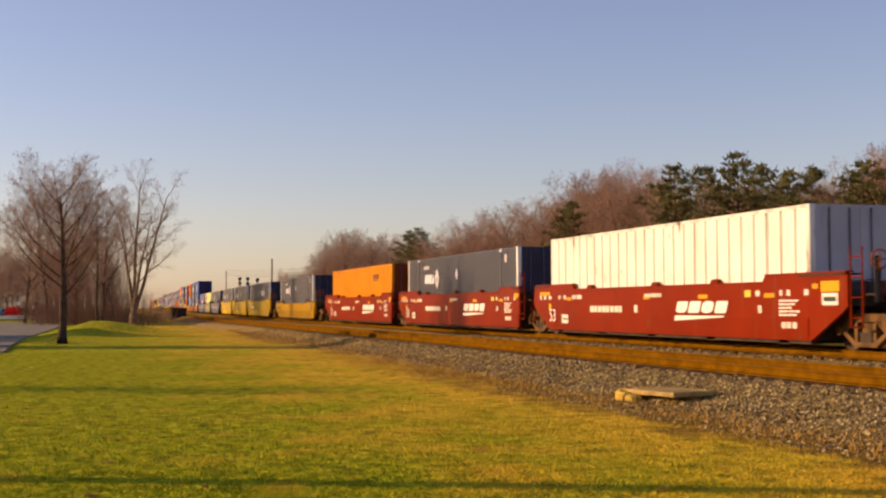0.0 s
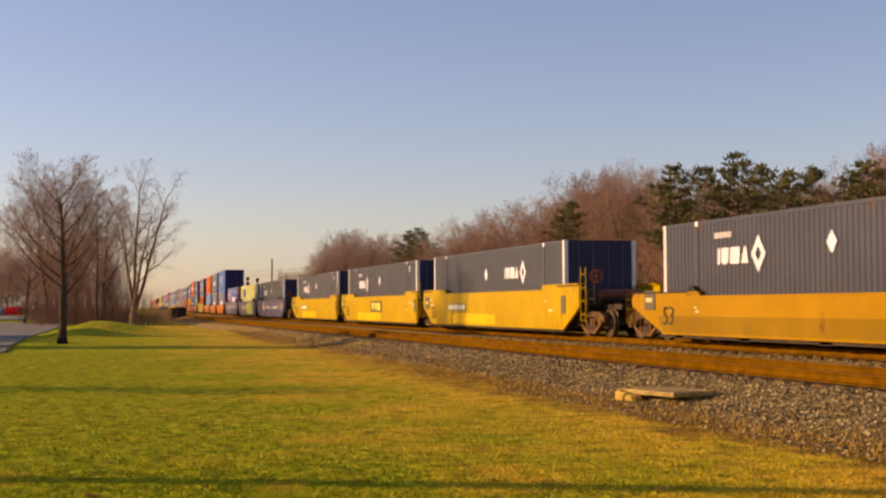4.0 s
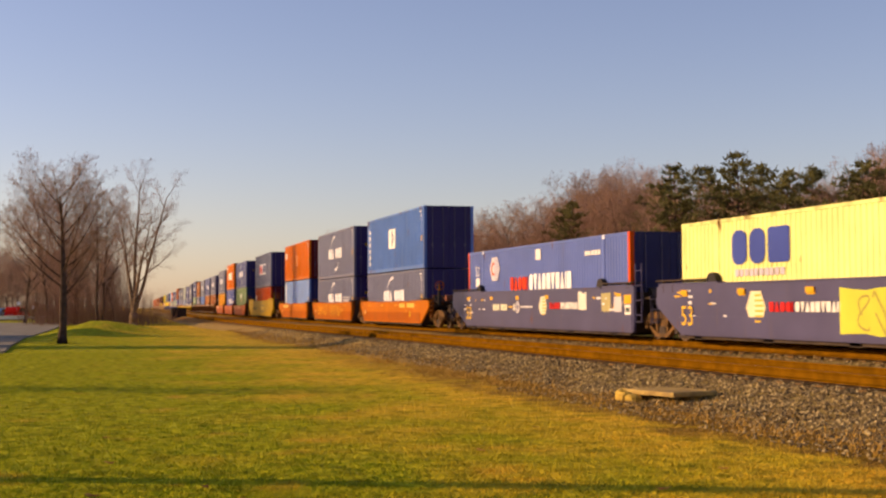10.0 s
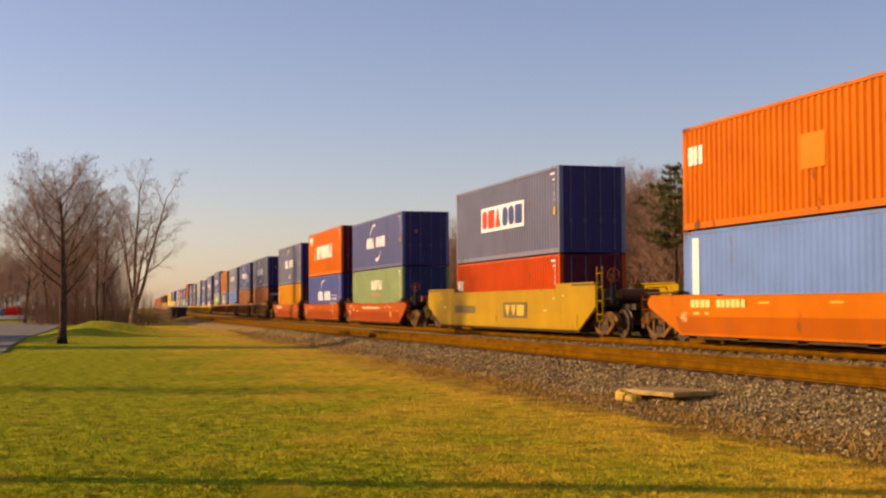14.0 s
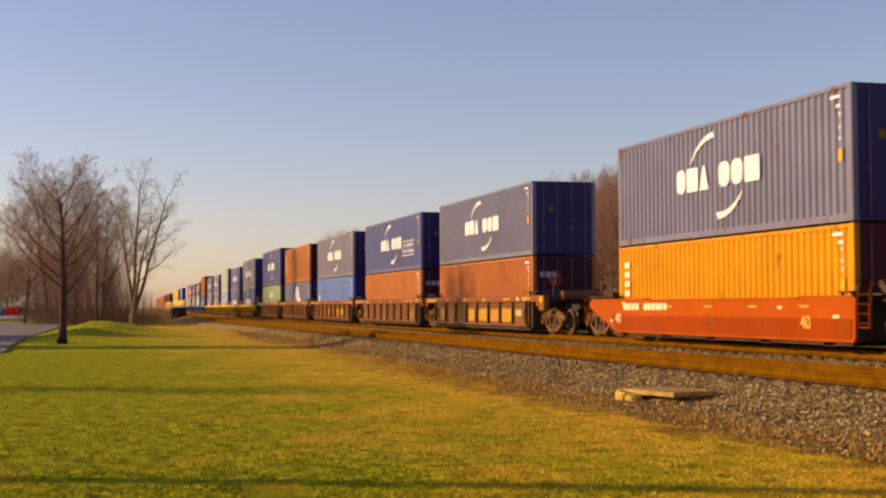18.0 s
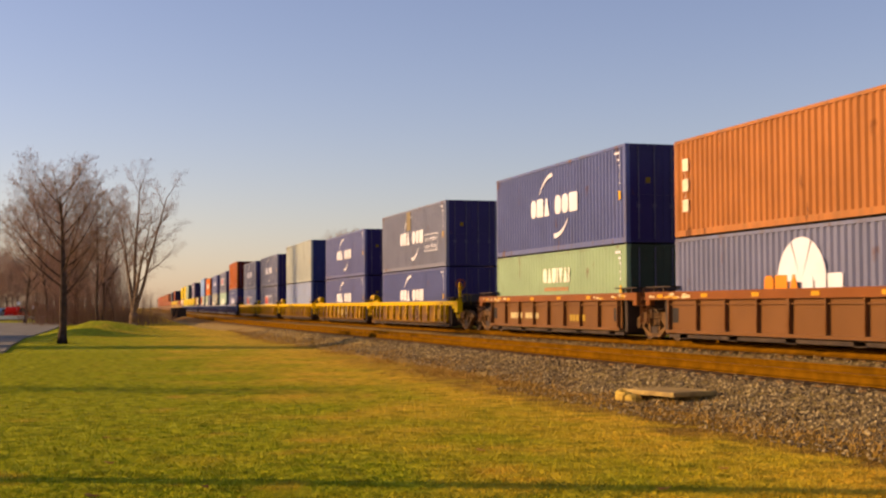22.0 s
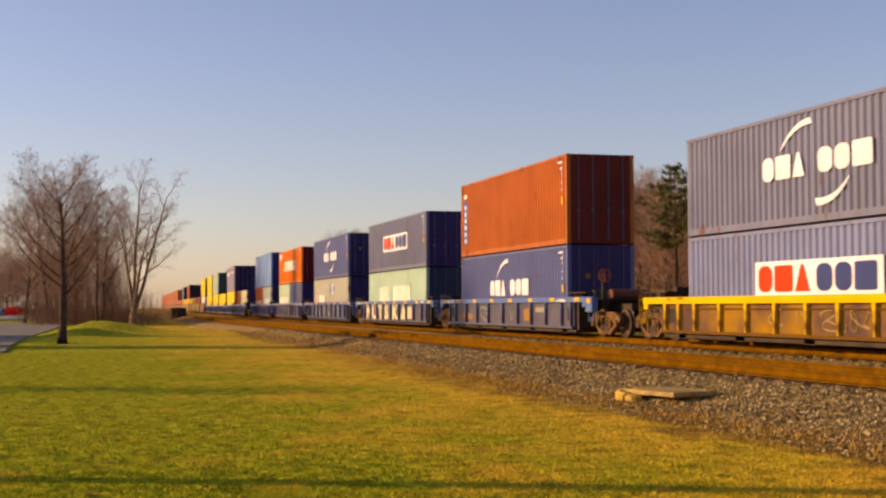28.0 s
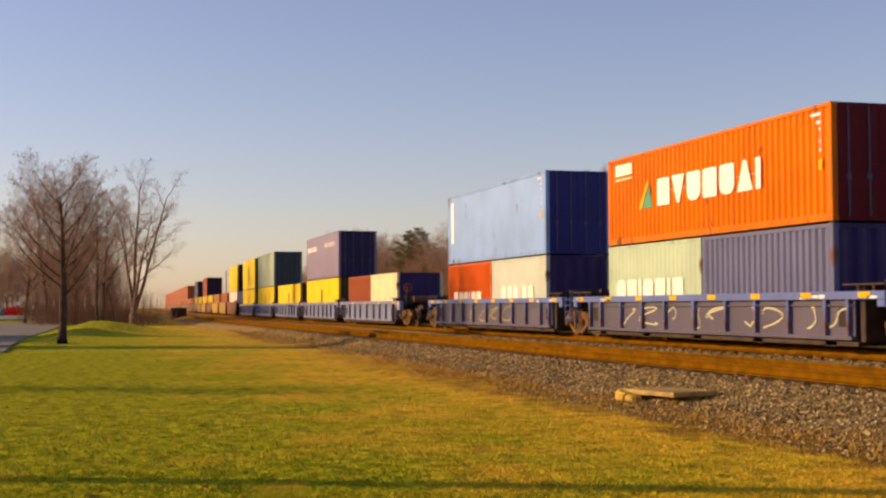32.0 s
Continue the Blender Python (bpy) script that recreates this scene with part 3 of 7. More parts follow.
def mark_diamond_front(c, L, h, y):
    """The same mark turned round, towards the leading end."""
    part("logo_strip", shapes(Shape(), "iuma", 1.9, 3.5, h * 0.605, h * 0.745, y, 0.16, 0.03), WHITE, c, "white block lettering shapes")
    x, z, r = 3.95, h * 0.675, 0.36
    s = Shape()
    for k in (-1, 1):
        half = [(x, z - 1.25 * r), (x + k * 0.95 * r, z), (x, z + 1.25 * r), (x, z + 0.55 * r), (x + k * 0.42 * r, z), (x, z - 0.55 * r)]
        s.slab_xz(half[::k], y - 0.004, y + 0.004)
    part("logo_diamond", s, WHITE, c, "white diamond mark")
    x, z = -0.4, h * 0.68
    part("placard", Shape().slab_xz([(x, z - 0.26), (x + 0.2, z), (x, z + 0.26), (x - 0.2, z)], y - 0.004, y + 0.004), WHITE, c)


# ---- well cars ----
def arc_points(x, z, r, a0, a1, n):
    return [(x + r * math.cos(radians(a0 + (a1 - a0) * k / n)), z + r * math.sin(radians(a0 + (a1 - a0) * k / n))) for k in range(n + 1)]


AXLE, TREAD = 0.89, 0.44


def wheelset_shape():
    """An axle with two flanged wheels, turned in one piece."""
    half = [(0.10, 0.075), (0.66, 0.078), (0.68, 0.12), (0.685, TREAD + 0.027), (0.70, TREAD + 0.03), (0.712, TREAD + 0.004), (0.82, TREAD - 0.004), (0.825, TREAD - 0.06), (0.775, TREAD - 0.09), (0.77, 0.20), (0.84, 0.14), (0.90, 0.12), (1.0, 0.075)]
    return Shape().lathe_y([(-y, r) for y, r in half[::-1]] + half)


def sideframe_shape(sy):
    """A cast truss with its two openings, from bearing to bearing."""
    y0, y1 = sorted((sy * 0.95, sy * 1.10))
    s = Shape()
    beam = [(-1.12, 0.52), (-0.95, 0.40), (-0.66, 0.42), (-0.38, 0.62), (0.38, 0.62), (0.66, 0.42), (0.95, 0.40), (1.12, 0.52), (1.12, 0.62), (0.72, 0.80), (-0.72, 0.80), (-1.12, 0.62)]
    s.slab_xz(beam, y0, y1)
    for k in (-1, 1):
        a = [(k * 0.74, 0.44), (k * 0.90, 0.44), (k * 0.42, 0.12), (k * 0.30, 0.18)]
        s.slab_xz(a if k < 0 else a[::-1], y0, y1)
        b = [(k * 0.28, 0.16), (k * 0.38, 0.16), (k * 0.38, 0.64), (k * 0.28, 0.64)]
        s.slab_xz(b if k > 0 else b[::-1], y0 + 0.01, y1 - 0.01)
    s.box(-0.42, 0.42, y0, y1, 0.10, 0.20)
    return s


WHEELSETS = []


def truck(car, x):
    t = part("truck", lambda: Shape().box(-0.20, 0.20, -1.02, 1.02, 0.38, 0.60).tube((0, 0, 0.60), (0, 0, 0.80), 0.22, None, 12), CAST, car, "rusty brown cast bogie", key="bolster", at=pose(x, 0, 0))
    for sy in (-1, 1):
        part("side_frame", lambda: sideframe_shape(sy), CAST, t, key=("sf", sy))
        def springs():
            right = [(0.22 - 0.02 * (j % 2), 0.20 + 0.02 * j) for j in range(11)]
            return Shape().slab_xz([(-x, z) for x, z in right[::-1]] + right, *sorted((sy * 0.97, sy * 1.08)))
        part("spring", springs, DARK, t, key=("spr", sy))
    for sx in (-1, 1):
        ws = part("wheelset", wheelset_shape, WHEEL, t, key="wheelset", at=pose(sx * AXLE, 0, TREAD), smooth=False)
        WHEELSETS.append((ws, sx))
        part("bearing_cap", lambda: Shape().tube((sx * AXLE, -1.16, TREAD), (sx * AXLE, -1.02, TREAD), 0.11, None, 12), CAST, t, key=("bc", sx))
    return t


def coupler(car, sx, half):
    part("coupler", lambda: Shape().box(*sorted((sx * (half - 0.5), sx * (half + 0.55))), -0.09, 0.09, 0.74, 0.94)
         .soft_box(*sorted((sx * (half + 0.40), sx * (half + 0.80))), -0.20, 0.16, 0.68, 1.0, 0.05), CAST, car, "rusty knuckle coupler", key=("cpl", sx, half))
    part("air_hose", lambda: Shape().pipe([(sx * (half + 0.1), -0.35, 0.8), (sx * (half + 0.3), -0.33, 0.5), (sx * (half + 0.6), -0.25, 0.42), (sx * (half + 0.85), -0.2, 0.55)], 0.03), DARK, car, key=("hose", sx, half))


def ladder(car, x, y, z0, z1, mat, n, key):
    """Two upright rails with rungs between them."""
    near = part("ladder", lambda: Shape().tube((-0.21, 0, z0), (-0.21, 0, z1), 0.018, None, 6), mat, car, key=("ldn", z0, z1), at=pose(x, y, 0))
    part("stile", lambda: Shape().tube((0.21, 0, z0), (0.21, 0, z1), 0.018, None, 6), mat, near, key=("lds", z0, z1))
    for k in range(n):
        part("rung", lambda: Shape().tube((-0.21, 0, 0), (0.21, 0, 0), 0.014, None, 6), mat, near, key="rung", at=pose(0, 0, z0 + (z1 - z0) * (k + 0.5) / n))


def smooth_side(well, top, raised, xf, xr, front):
    """Outline of a flat-sided well: cut away over the bogie at its trailing end and at the head of a set, upright where it meets the next unit."""
    lo, rf, rr = 0.20, well - 1.95, well - 2.6
    if front:
        nose = xf - 0.45 if top < 1.3 and well > 7 else well + 0.10
        lead = [(nose, lo), (nose + 0.15, lo + 0.06), (xf - 0.22, 0.82), (xf, 0.96), (xf, raised - 0.06), (xf - 0.06, raised)]
    else:
        lead = [(xf - 0.06, lo), (xf, lo + 0.10), (xf + 0.03, raised - 0.04), (xf, raised)]
    tail = [(-rr, top), (-rr - 0.14, raised), (-xr + 0.2, raised), (-xr + 0.06, raised - 0.08), (-xr, 1.02), (-xr + 0.12, 0.92), (-well + 0.20, lo + 0.08), (-well + 0.35, lo)]
    return lead + [(rf + 0.14, raised), (rf, top)] + tail


def platform(car, sx, half, well, mat, lean, nose, wz, reach=0.35):
    """End deck over the bogie, with its bulkhead, grab irons and fittings. nose: where the deck ends."""
    part("end_deck", lambda: Shape().box(*sorted((sx * (well + 0.25), sx * nose)), -0.62, 0.62, 0.86, 1.04).box(*sorted((sx * (half - 0.30), sx * (half - 0.05))), -1.36, 1.36, 0.96, 1.16)
         .box(*sorted((sx * (well + 0.08), sx * (well + 0.24))), -1.36, 1.36, 0.22, 1.38), DARK, car, "grimy end platform", key=("dk", sx, half, well, nose))
    if lean:
        return
    part("bulkhead", lambda: Shape().slab_xz([(p * sx, z) for p, z in ((well + 0.26, 1.04), (well + 0.75, 1.04), (well + 0.40, 1.50), (well + 0.26, 1.50))][::sx], -0.9, 0.9), DARK, car, key=("bh", sx, well))
    part("end_walk", lambda: Shape().box(*sorted((sx * (well - reach), sx * (half - 0.06))), -1.50, -1.05, wz, wz + 0.035).box(*sorted((sx * (half - 0.5), sx * (half - 0.44))), -1.46, -1.40, wz - 0.3, wz)
         .box(*sorted((sx * (well + 0.1), sx * (well + 0.16))), -1.46, -1.40, wz - 0.3, wz), DARK, car, "thin dark walkway plate", key=("ewk", sx, half, well, wz, reach))
    for k, px in enumerate((half - 0.10, half + 0.42)):
        part("grab_iron", lambda: Shape().pipe([(sx * px, -1.34, 0.55 + 0.3 * k), (sx * px, -1.34, 1.44), (sx * px - sx * 0.04, -1.26, 1.5), (sx * px - sx * 0.04, -0.98, 1.5), (sx * px, -0.9, 1.44), (sx * px, -0.9, 1.05)], 0.013), mat, car, key=("gi", sx, half, k))
    part("step", lambda: Shape().pipe([(sx * (half - 0.02), -1.38, 0.98), (sx * (half - 0.02), -1.38, 0.52), (sx * (half + 0.40), -1.38, 0.52), (sx * (half + 0.40), -1.38, 0.98)], 0.022).box(*sorted((sx * (half - .02), sx * (half + .40))), -1.42, -1.32, 0.50, 0.53), mat, car, key=("stp", sx, half))
    # the deep shade between cars is put into this walk's black colour
    part("crossover_walk", lambda: Shape().box(*sorted((sx * (half + 0.02), sx * min(nose, half + 0.5))), -1.15, 1.15, 1.18, 1.22), DARK, car, key=("cw", sx, half, nose))


def brake_gear(car, sx, half, air, gear):
    def rim():
        s, n = Shape(), 16
        pts = [(sx * (half + 0.65), -1.12 + 0.20 * math.cos(2 * math.pi * k / n), 1.92 + 0.20 * math.sin(2 * math.pi * k / n)) for k in range(n + 1)]
        s.pipe(pts, 0.02, 5)
        for k in range(0, n, 4):
            s.tube(pts[k], (sx * (half + 0.65), -1.12, 1.92), 0.015, None, 5)
        return s
    part("brake_wheel", rim, paint("a05018", 0.60), car, "hand brake wheel", key=("bw", sx, half))
    part("brake_stand", lambda: Shape().soft_box(*sorted((sx * (half + 0.52), sx * (half + 0.62))), -1.18, -1.06, 1.04, 2.0, 0.02), gear, car, key=("bs", sx, half))
    part("air_reservoir", lambda: Shape().tube((sx * (half + 0.15), -0.70, 1.34), (sx * (half + 0.15), 0.6, 1.34), 0.17, None, 14), air, car, key=("ar", sx, half))


# where the ribs stand along the side of the three ribbed kinds
RIBS_SHORT = (-6.0, -4.38, -2.85, -1.3, 0.1, 1.62, 3.05, 4.53, 6.0)
RIBS_MIDDLE = (-7.0, -6.15, -4.65, -3.18, -1.72, 0.0, 1.72, 3.18, 4.65, 6.15, 7.0)
RIBS_CLOSE = (-7.0, -6.2, -5.28, -3.92, -2.6, -1.28, 0.05, 1.3, 2.6, 3.92, 5.28, 6.2, 7.0)


def well_car(q, kind, code, half, well, label, pitch=15.7, nose=9.6, front=False, rear=False, top=1.50, chord=None, stencils=(), lean=False, group="", band=(1.14, 1.36), lower=None, step=None, web=None, ribs=RIBS_SHORT):
    """One unit of a stack train: kind smooth (flat sides) or ribbed (chord and ribs). A bogie under its trailing end, and one under the leading end of a set."""
    car = thing("well_car", label, "rail car", group or "well cars of the train")
    mat, dark = paint(code, 0.60), DARK
    dim = paint("".join("%02x" % int(int((chord or code)[i:i + 2], 16) * 0.62) for i in (0, 2, 4)), 0.60)
    trim = paint(chord, 0.60) if chord else mat
    raised = top + (step or (0.17 if top > 1.3 else 0.03))
    long = well > 7
    xf = xr = half
    if kind == "smooth":
        xf = well + (1.55 if front else 0.45 if long else 0.22)
        xr = well + (1.67 if rear else 1.17 if long else 0.62)
    for sy in (-1, 1):
        y0, y1 = sorted((sy * 1.38, sy * 1.46))
        if kind == "smooth":
            side = part("side_plate", lambda: Shape().slab_xz(smooth_side(well, top, raised, xf, xr, front), y0, y1), mat, car, key=("sp", xf, xr, well, top, sy, raised))
            bx, br = (well + 0.05 if front else xf - 0.10), well - 0.25
            part("side_crease", lambda: Shape().slab_xz([(-br - 0.1, 0.62), (-br + 0.15, 0.26), (bx - 0.06, 0.26), (bx, 0.32), (bx, 0.70), (-br - 0.12, 0.70)], *sorted((sy * 1.462, sy * 1.478))), paint(lower, 0.55) if lower else mat, side, key=("crs", bx, well, sy))
            part("top_flange", lambda: Shape().box(-well + 2.62, well - 1.97, *sorted((sy * 1.30, sy * 1.485)), top, top + 0.035), mat, side, key=("tf", well, top, sy))
            for sx in (-1, 1):
                part("shoulder_flange", lambda: Shape().box(*((well - 1.80, xf - 0.03) if sx > 0 else (-xr + 0.22, -well + 2.45)), *sorted((sy * 1.28, sy * 1.485)), raised, raised + 0.035), mat, side, key=("shf", xf, xr, well, raised, sy, sx))
        else:
            side = part("top_chord", lambda: Shape().soft_box(-half, half, *sorted((sy * 1.30, sy * 1.52)), band[0], band[1], 0.02), trim, car, key=("tc", half, sy, band))
            b = well - 0.06
            part("web_plate", lambda: Shape().slab_xz([(-b, 0.27), (b, 0.27), (b, band[0]), (-b, band[0])], *sorted((sy * 1.36, sy * 1.40))), web or mat, side, key=("wp", half, well, sy, band))
            part("web_flange", lambda: Shape().box(-b, b, *sorted((sy * 1.395, sy * 1.465)), band[0] - 0.14, band[0] - 0.11), mat, side, key=("wfl", well, sy, band))
            part("bottom_chord", lambda: Shape().box(-b, b, *sorted((sy * 1.34, sy * 1.50)), 0.25, 0.33), mat, side, key=("boc", half, well, sy))
            for k, x in enumerate(ribs):
                if sy < 0 or not lean:
                    w = 0.045 if web else 0.055 if abs(x) < 0.3 else 0.024 if ribs is RIBS_SHORT else 0.032
                    part("rib", lambda: Shape().slab_xz([(-0.7 * w, 0.33), (0.7 * w, 0.33), (1.4 * w, band[0]), (-1.4 * w, band[0])], *sorted((sy * 1.40, sy * 1.505))), mat if ribs is RIBS_SHORT else trim, side, key=("rib", sy, band, w), at=pose(x, 0, 0))
            for sx in (-1, 1):
                # the unlit inside of an opening, put on as a black plate
                part("access_hole", lambda: Shape().box(sx * (b - 0.42) - 0.17, sx * (b - 0.42) + 0.17, *sorted((sy * 1.395, sy * 1.408)), 0.52, 0.92), BLACKIRON, side, key=("ah", half, well, sy, sx))
                part("gusset_plate", lambda: Shape().soft_box(*sorted((sx * (half - 0.30), sx * (half - 0.02))), *sorted((sy * 1.32, sy * 1.51)), band[0] - 0.15, band[0], 0.02), trim, side, key=("gp", half, sy, sx, band))
    if front and kind == "ribbed":
        end = part("chord_end", lambda: Shape().soft_box(half, half + 0.52, -1.515, -1.30, band[0] - 0.30, band[1] - 0.01, 0.02), trim, car, key=("che", half, band))
        part("reflector", lambda: Shape().box(half + 0.12, half + 0.40, -1.522, -1.514, band[0] - 0.03, band[1] - 0.05), paint("e0a828", 0.75), end, key=("chr", half, band))
    def pan():
        s = Shape()
        for k in range(5):
            x = -well * 0.86 + 2 * well * 0.86 * k / 4
            s.box(x - 0.22, x + 0.22, -1.37, 1.37, 0.10, 0.215)
        return s.box(-well, well, -1.37, -1.15, 0.12, 0.21).box(-well, well, 1.15, 1.37, 0.12, 0.21)
    part("well_floor", pan, dark, car, key=("pan", well))
    for sx in (-1, 1):
        platform(car, sx, xf if sx > 0 else xr, well, dim, lean, nose if (front if sx > 0 else rear) else pitch / 2 - 0.12, (top if kind == "smooth" else band[1]) + 0.12, 1.9 if step else 0.35)
        if step:
            part("end_guide", lambda: Shape().slab_xz(arc_points(sx * (well - 2.05), top + 0.03, 0.27, 180, 0, 8)[::-1], -1.46, -1.30), BLACKIRON, car, "black rounded container guide", key=("egd", sx, well, top))
    if not lean:
        ladder(car, xf + 0.27, -1.42, 0.50, 2.2 if long and kind == "smooth" else 1.30, trim if long else dim, 4, ("ld", xf, 1, long, kind))
        ladder(car, -xr - 0.22, -1.42, 0.45, 1.30, dim, 3, ("ld", xr, 0))
    truck(car, -pitch / 2)
    if front:
        truck(car, pitch / 2)
        coupler(car, 1, nose)
        if not lean:
            brake_gear(car, 1, xf - (1.0 if web else 0.0), paint("7e4c36", 0.60), trim if web else BLACKIRON)
    if rear:
        coupler(car, -1, nose)
    for make in stencils:
        make(car, half if kind == "ribbed" else well + 0.3, top)
    CARRIED.append((car, q, 0.0))
    return car


def note_bars(x0, x1, z0, z1, count, code, tilt=0.0, y=-1.482, label=""):
    def make(car, half, top):
        part("sign_strip", word(count, x0, x1, z0, z1, y, tilt), paint(code, 0.75), car, label)
    return make


def note_wedge(x0, x1, z0, z1, code, y=-1.482):
    def make(car, half, top):
        part("logo_wedge", Shape().slab_xz([(x0, z0), (x1, z1 - 0.03), (x1, z1), (x0 + 0.05, z1)], y - 0.004, y + 0.004), paint(code, 0.75), car, "pale wedge under the logo")
    return make


def note_disc(x, z, r, code):
    def make(car, half, top):
        part("logo_hexagon", Shape().slab_xz(arc_points(x, z, r * 1.15, 0, 300, 5), -1.474, -1.464), paint(code, 0.75), car, "pale striped hexagon logo")
        for k in range(6):
            zz = z + r * (-0.80 + 0.31 * k)
            part("logo_stripe", Shape().box(x - r * 0.1, x + 1.05 * (r - abs(zz - z) * 0.577), -1.480, -1.472, zz - 0.022, zz + 0.022), paint("d8b030", 0.75), car)
    return make


def note_wheel(x, z, r, code):
    """A round emblem with a dark cross on it."""
    def make(car, half, top):
        disc = part("emblem", Shape().slab_xz(arc_points(x, z, r, 0, 337.5, 15), -1.486, -1.478), paint(code, 0.75), car, "pale round emblem")
        part("emblem_bar", Shape().box(x - 0.03, x + 0.03, -1.490, -1.484, z - r * 0.75, z + r * 0.75), paint("4a4a78", 0.75), disc)
        part("emblem_bar", Shape().box(x - r * 0.75, x + r * 0.75, -1.493, -1.487, z - 0.025, z + 0.025), paint("4a4a78", 0.75), disc)
    return make


def note_tank(code):
    """An air tank with its valves, lying over the trailing end of the chord."""
    def make(car, half, top):
        mat = paint(code, 0.60)
        part("air_reservoir", lambda: Shape().tube((-half - 0.35, -1.15, 1.46), (-half + 0.55, -1.15, 1.46), 0.16, None, 14), mat, car, "yellow air tank", key=("tank", half))
        part("tank_saddle", lambda: Shape().box(-half - 0.1, -half - 0.02, -1.3, -1.0, 1.0, 1.34).box(-half + 0.3, -half + 0.38, -1.3, -1.0, 1.0, 1.34), DARK, car, key=("tsad", half))
        for k, (dx, w, hh) in enumerate(((0.95, 0.22, 0.16), (1.45, 0.34, 0.10), (2.0, 0.12, 0.20))):
            part("valve", lambda: Shape().soft_box(-half + dx, -half + dx + w, -1.46, -1.32, 1.205, 1.21 + hh, 0.02), mat, car, key=("valve", k, half))
    return make


def note_brackets(xs, z):
    """Low rounded steel brackets standing on the top flange."""
    def make(car, half, top):
        for x in xs:
            part("bracket", lambda: Shape().slab_xz([(-0.20, 0.0), (0.20, 0.0), (0.15, 0.07), (0.06, 0.11), (-0.06, 0.11), (-0.15, 0.07)], -1.475, -1.33), paint("7a2406", 0.60), car, key="bracket", at=pose(x, 0, z))
    return make


def note_board(x0, x1, z0, z1):
    """A yellow square over a framed dark notice."""
    def make(car, half, top):
        m = z0 + (z1 - z0) * 0.5
        part("yellow_plate", Shape().box(x0, x1, -1.470, -1.460, m + 0.03, z1), paint("e0a428", .75), car)
        part("notice_frame", Shape().box(x0 + 0.05, x1 - 0.05, -1.470, -1.460, z0, m), paint("ece6dc", .75), car)
        part("notice_face", Shape().box(x0 + 0.12, x1 - 0.12, -1.476, -1.468, z0 + 0.08, m - 0.08), paint("3a4a48", .75), car)
    return make


def note_text(words, size, x, z, code, y=-1.484):
    def make(car, half, top):
        lettering(words, size, x, y, z, paint(code, 0.75), car)
    return make


def note_letters(word, xs, z, size, code):
    """Sprayed capitals, one to a bay between the ribs."""
    def one(ch, px):
        def make(car, half, top):
            lettering(ch, size, px, -1.412, z, paint(code, 0.75), car, 1.75, 0.05)
        return make
    return tuple(one(ch, x) for ch, x in zip(word, xs))


def note_plates(code, n, z, w=0.30, h=0.12, y=-1.466, inset=0.9, seed=1):
    """A row of reflective plates along the side."""
    def make(car, half, top):
        for k in range(n):
            x = -half + inset + (2 * half - 2 * inset) * k / (n - 1)
            part("reflector", lambda: Shape().box(-w / 2, w / 2, y - 0.004, y + 0.002, z, z + h), paint(code, 0.75), car, key=("refl", w, h, z, y), at=pose(x, 0, 0))
    return make


def note_scatter(seed, code, n, z0, z1, reach=0.9, y=-1.468):
    """Stencilled notices: small plain bars near both ends of the side."""
    def make(car, half, top):
        r = random.Random(seed)
        for k in range(n):
            x = (half - r.uniform(0.4, 3.2)) * (1 if k % 2 else -1)
            z, w, h = z0 + (z1 - z0) * r.randrange(6) / 5, r.uniform(0.08, 0.36), r.uniform(0.04, 0.09)
            part("notice", Shape().box(x - w / 2, x + w / 2, y - 0.004, y + 0.003, z, z + h), paint(code, 0.75), car)
    return make


def note_row(name, code, z, h, spans, y=-1.468):
    """Small plates or notices in one row: where each begins and how wide it is."""
    def make(car, half, top):
        for x, w in spans:
            part(name, Shape().box(x, x + w, y - 0.004, y + 0.003, z, z + h), paint(code, 0.75), car)
    return make


def note_scrawl(seed, code, x0, x1, z0, z1, n, y=-1.484, thick=0.05):
    """Spray-painted loops and strokes that say nothing."""
    def make(car, half, top):
        r = random.Random(seed)
        s = Shape()
        for k in range(n):
            cx, cz = x0 + (x1 - x0) * (k + 0.5) / n, (z0 + z1) / 2 + r.uniform(-0.04, 0.04)
            w, h = (x1 - x0) / n * r.uniform(0.28, 0.46), (z1 - z0) * r.uniform(0.36, 0.5)
            fx, p0, p1, turn = r.choice((0.5, 1.0, 1.5, 2.0)), r.uniform(0, 6.28), r.uniform(0, 6.28), r.uniform(3.6, 6.0)
            pts = [(cx + w * math.cos(fx * a + p0) + 0.12 * w * math.sin(3 * a), cz + h * math.sin(a + p1)) for a in (turn * j / 16 for j in range(17))]
            left, right = [], []
            for j, (px, pz) in enumerate(pts):
                (ax, az), (bx, bz) = pts[max(0, j - 1)], pts[min(16, j + 1)]
                d = math.hypot(bx - ax, bz - az) or 1
                nx, nz = -(bz - az) / d * thick / 2, (bx - ax) / d * thick / 2
                left.append((px + nx, pz + nz))
                right.append((px - nx, pz - nz))
            i, yy = len(s.v), y - 0.0006 * k
            s.v += [(px, yy, pz) for px, pz in left] + [(px, yy, pz) for px, pz in right]
            s.f += [(i + j, i + 17 + j, i + 18 + j, i + j + 1) for j in range(16)]
        tagged(part("spray_paint", s, paint(code, 0.62), car, "spray-painted scrawl"), kind="stuff")
    return make


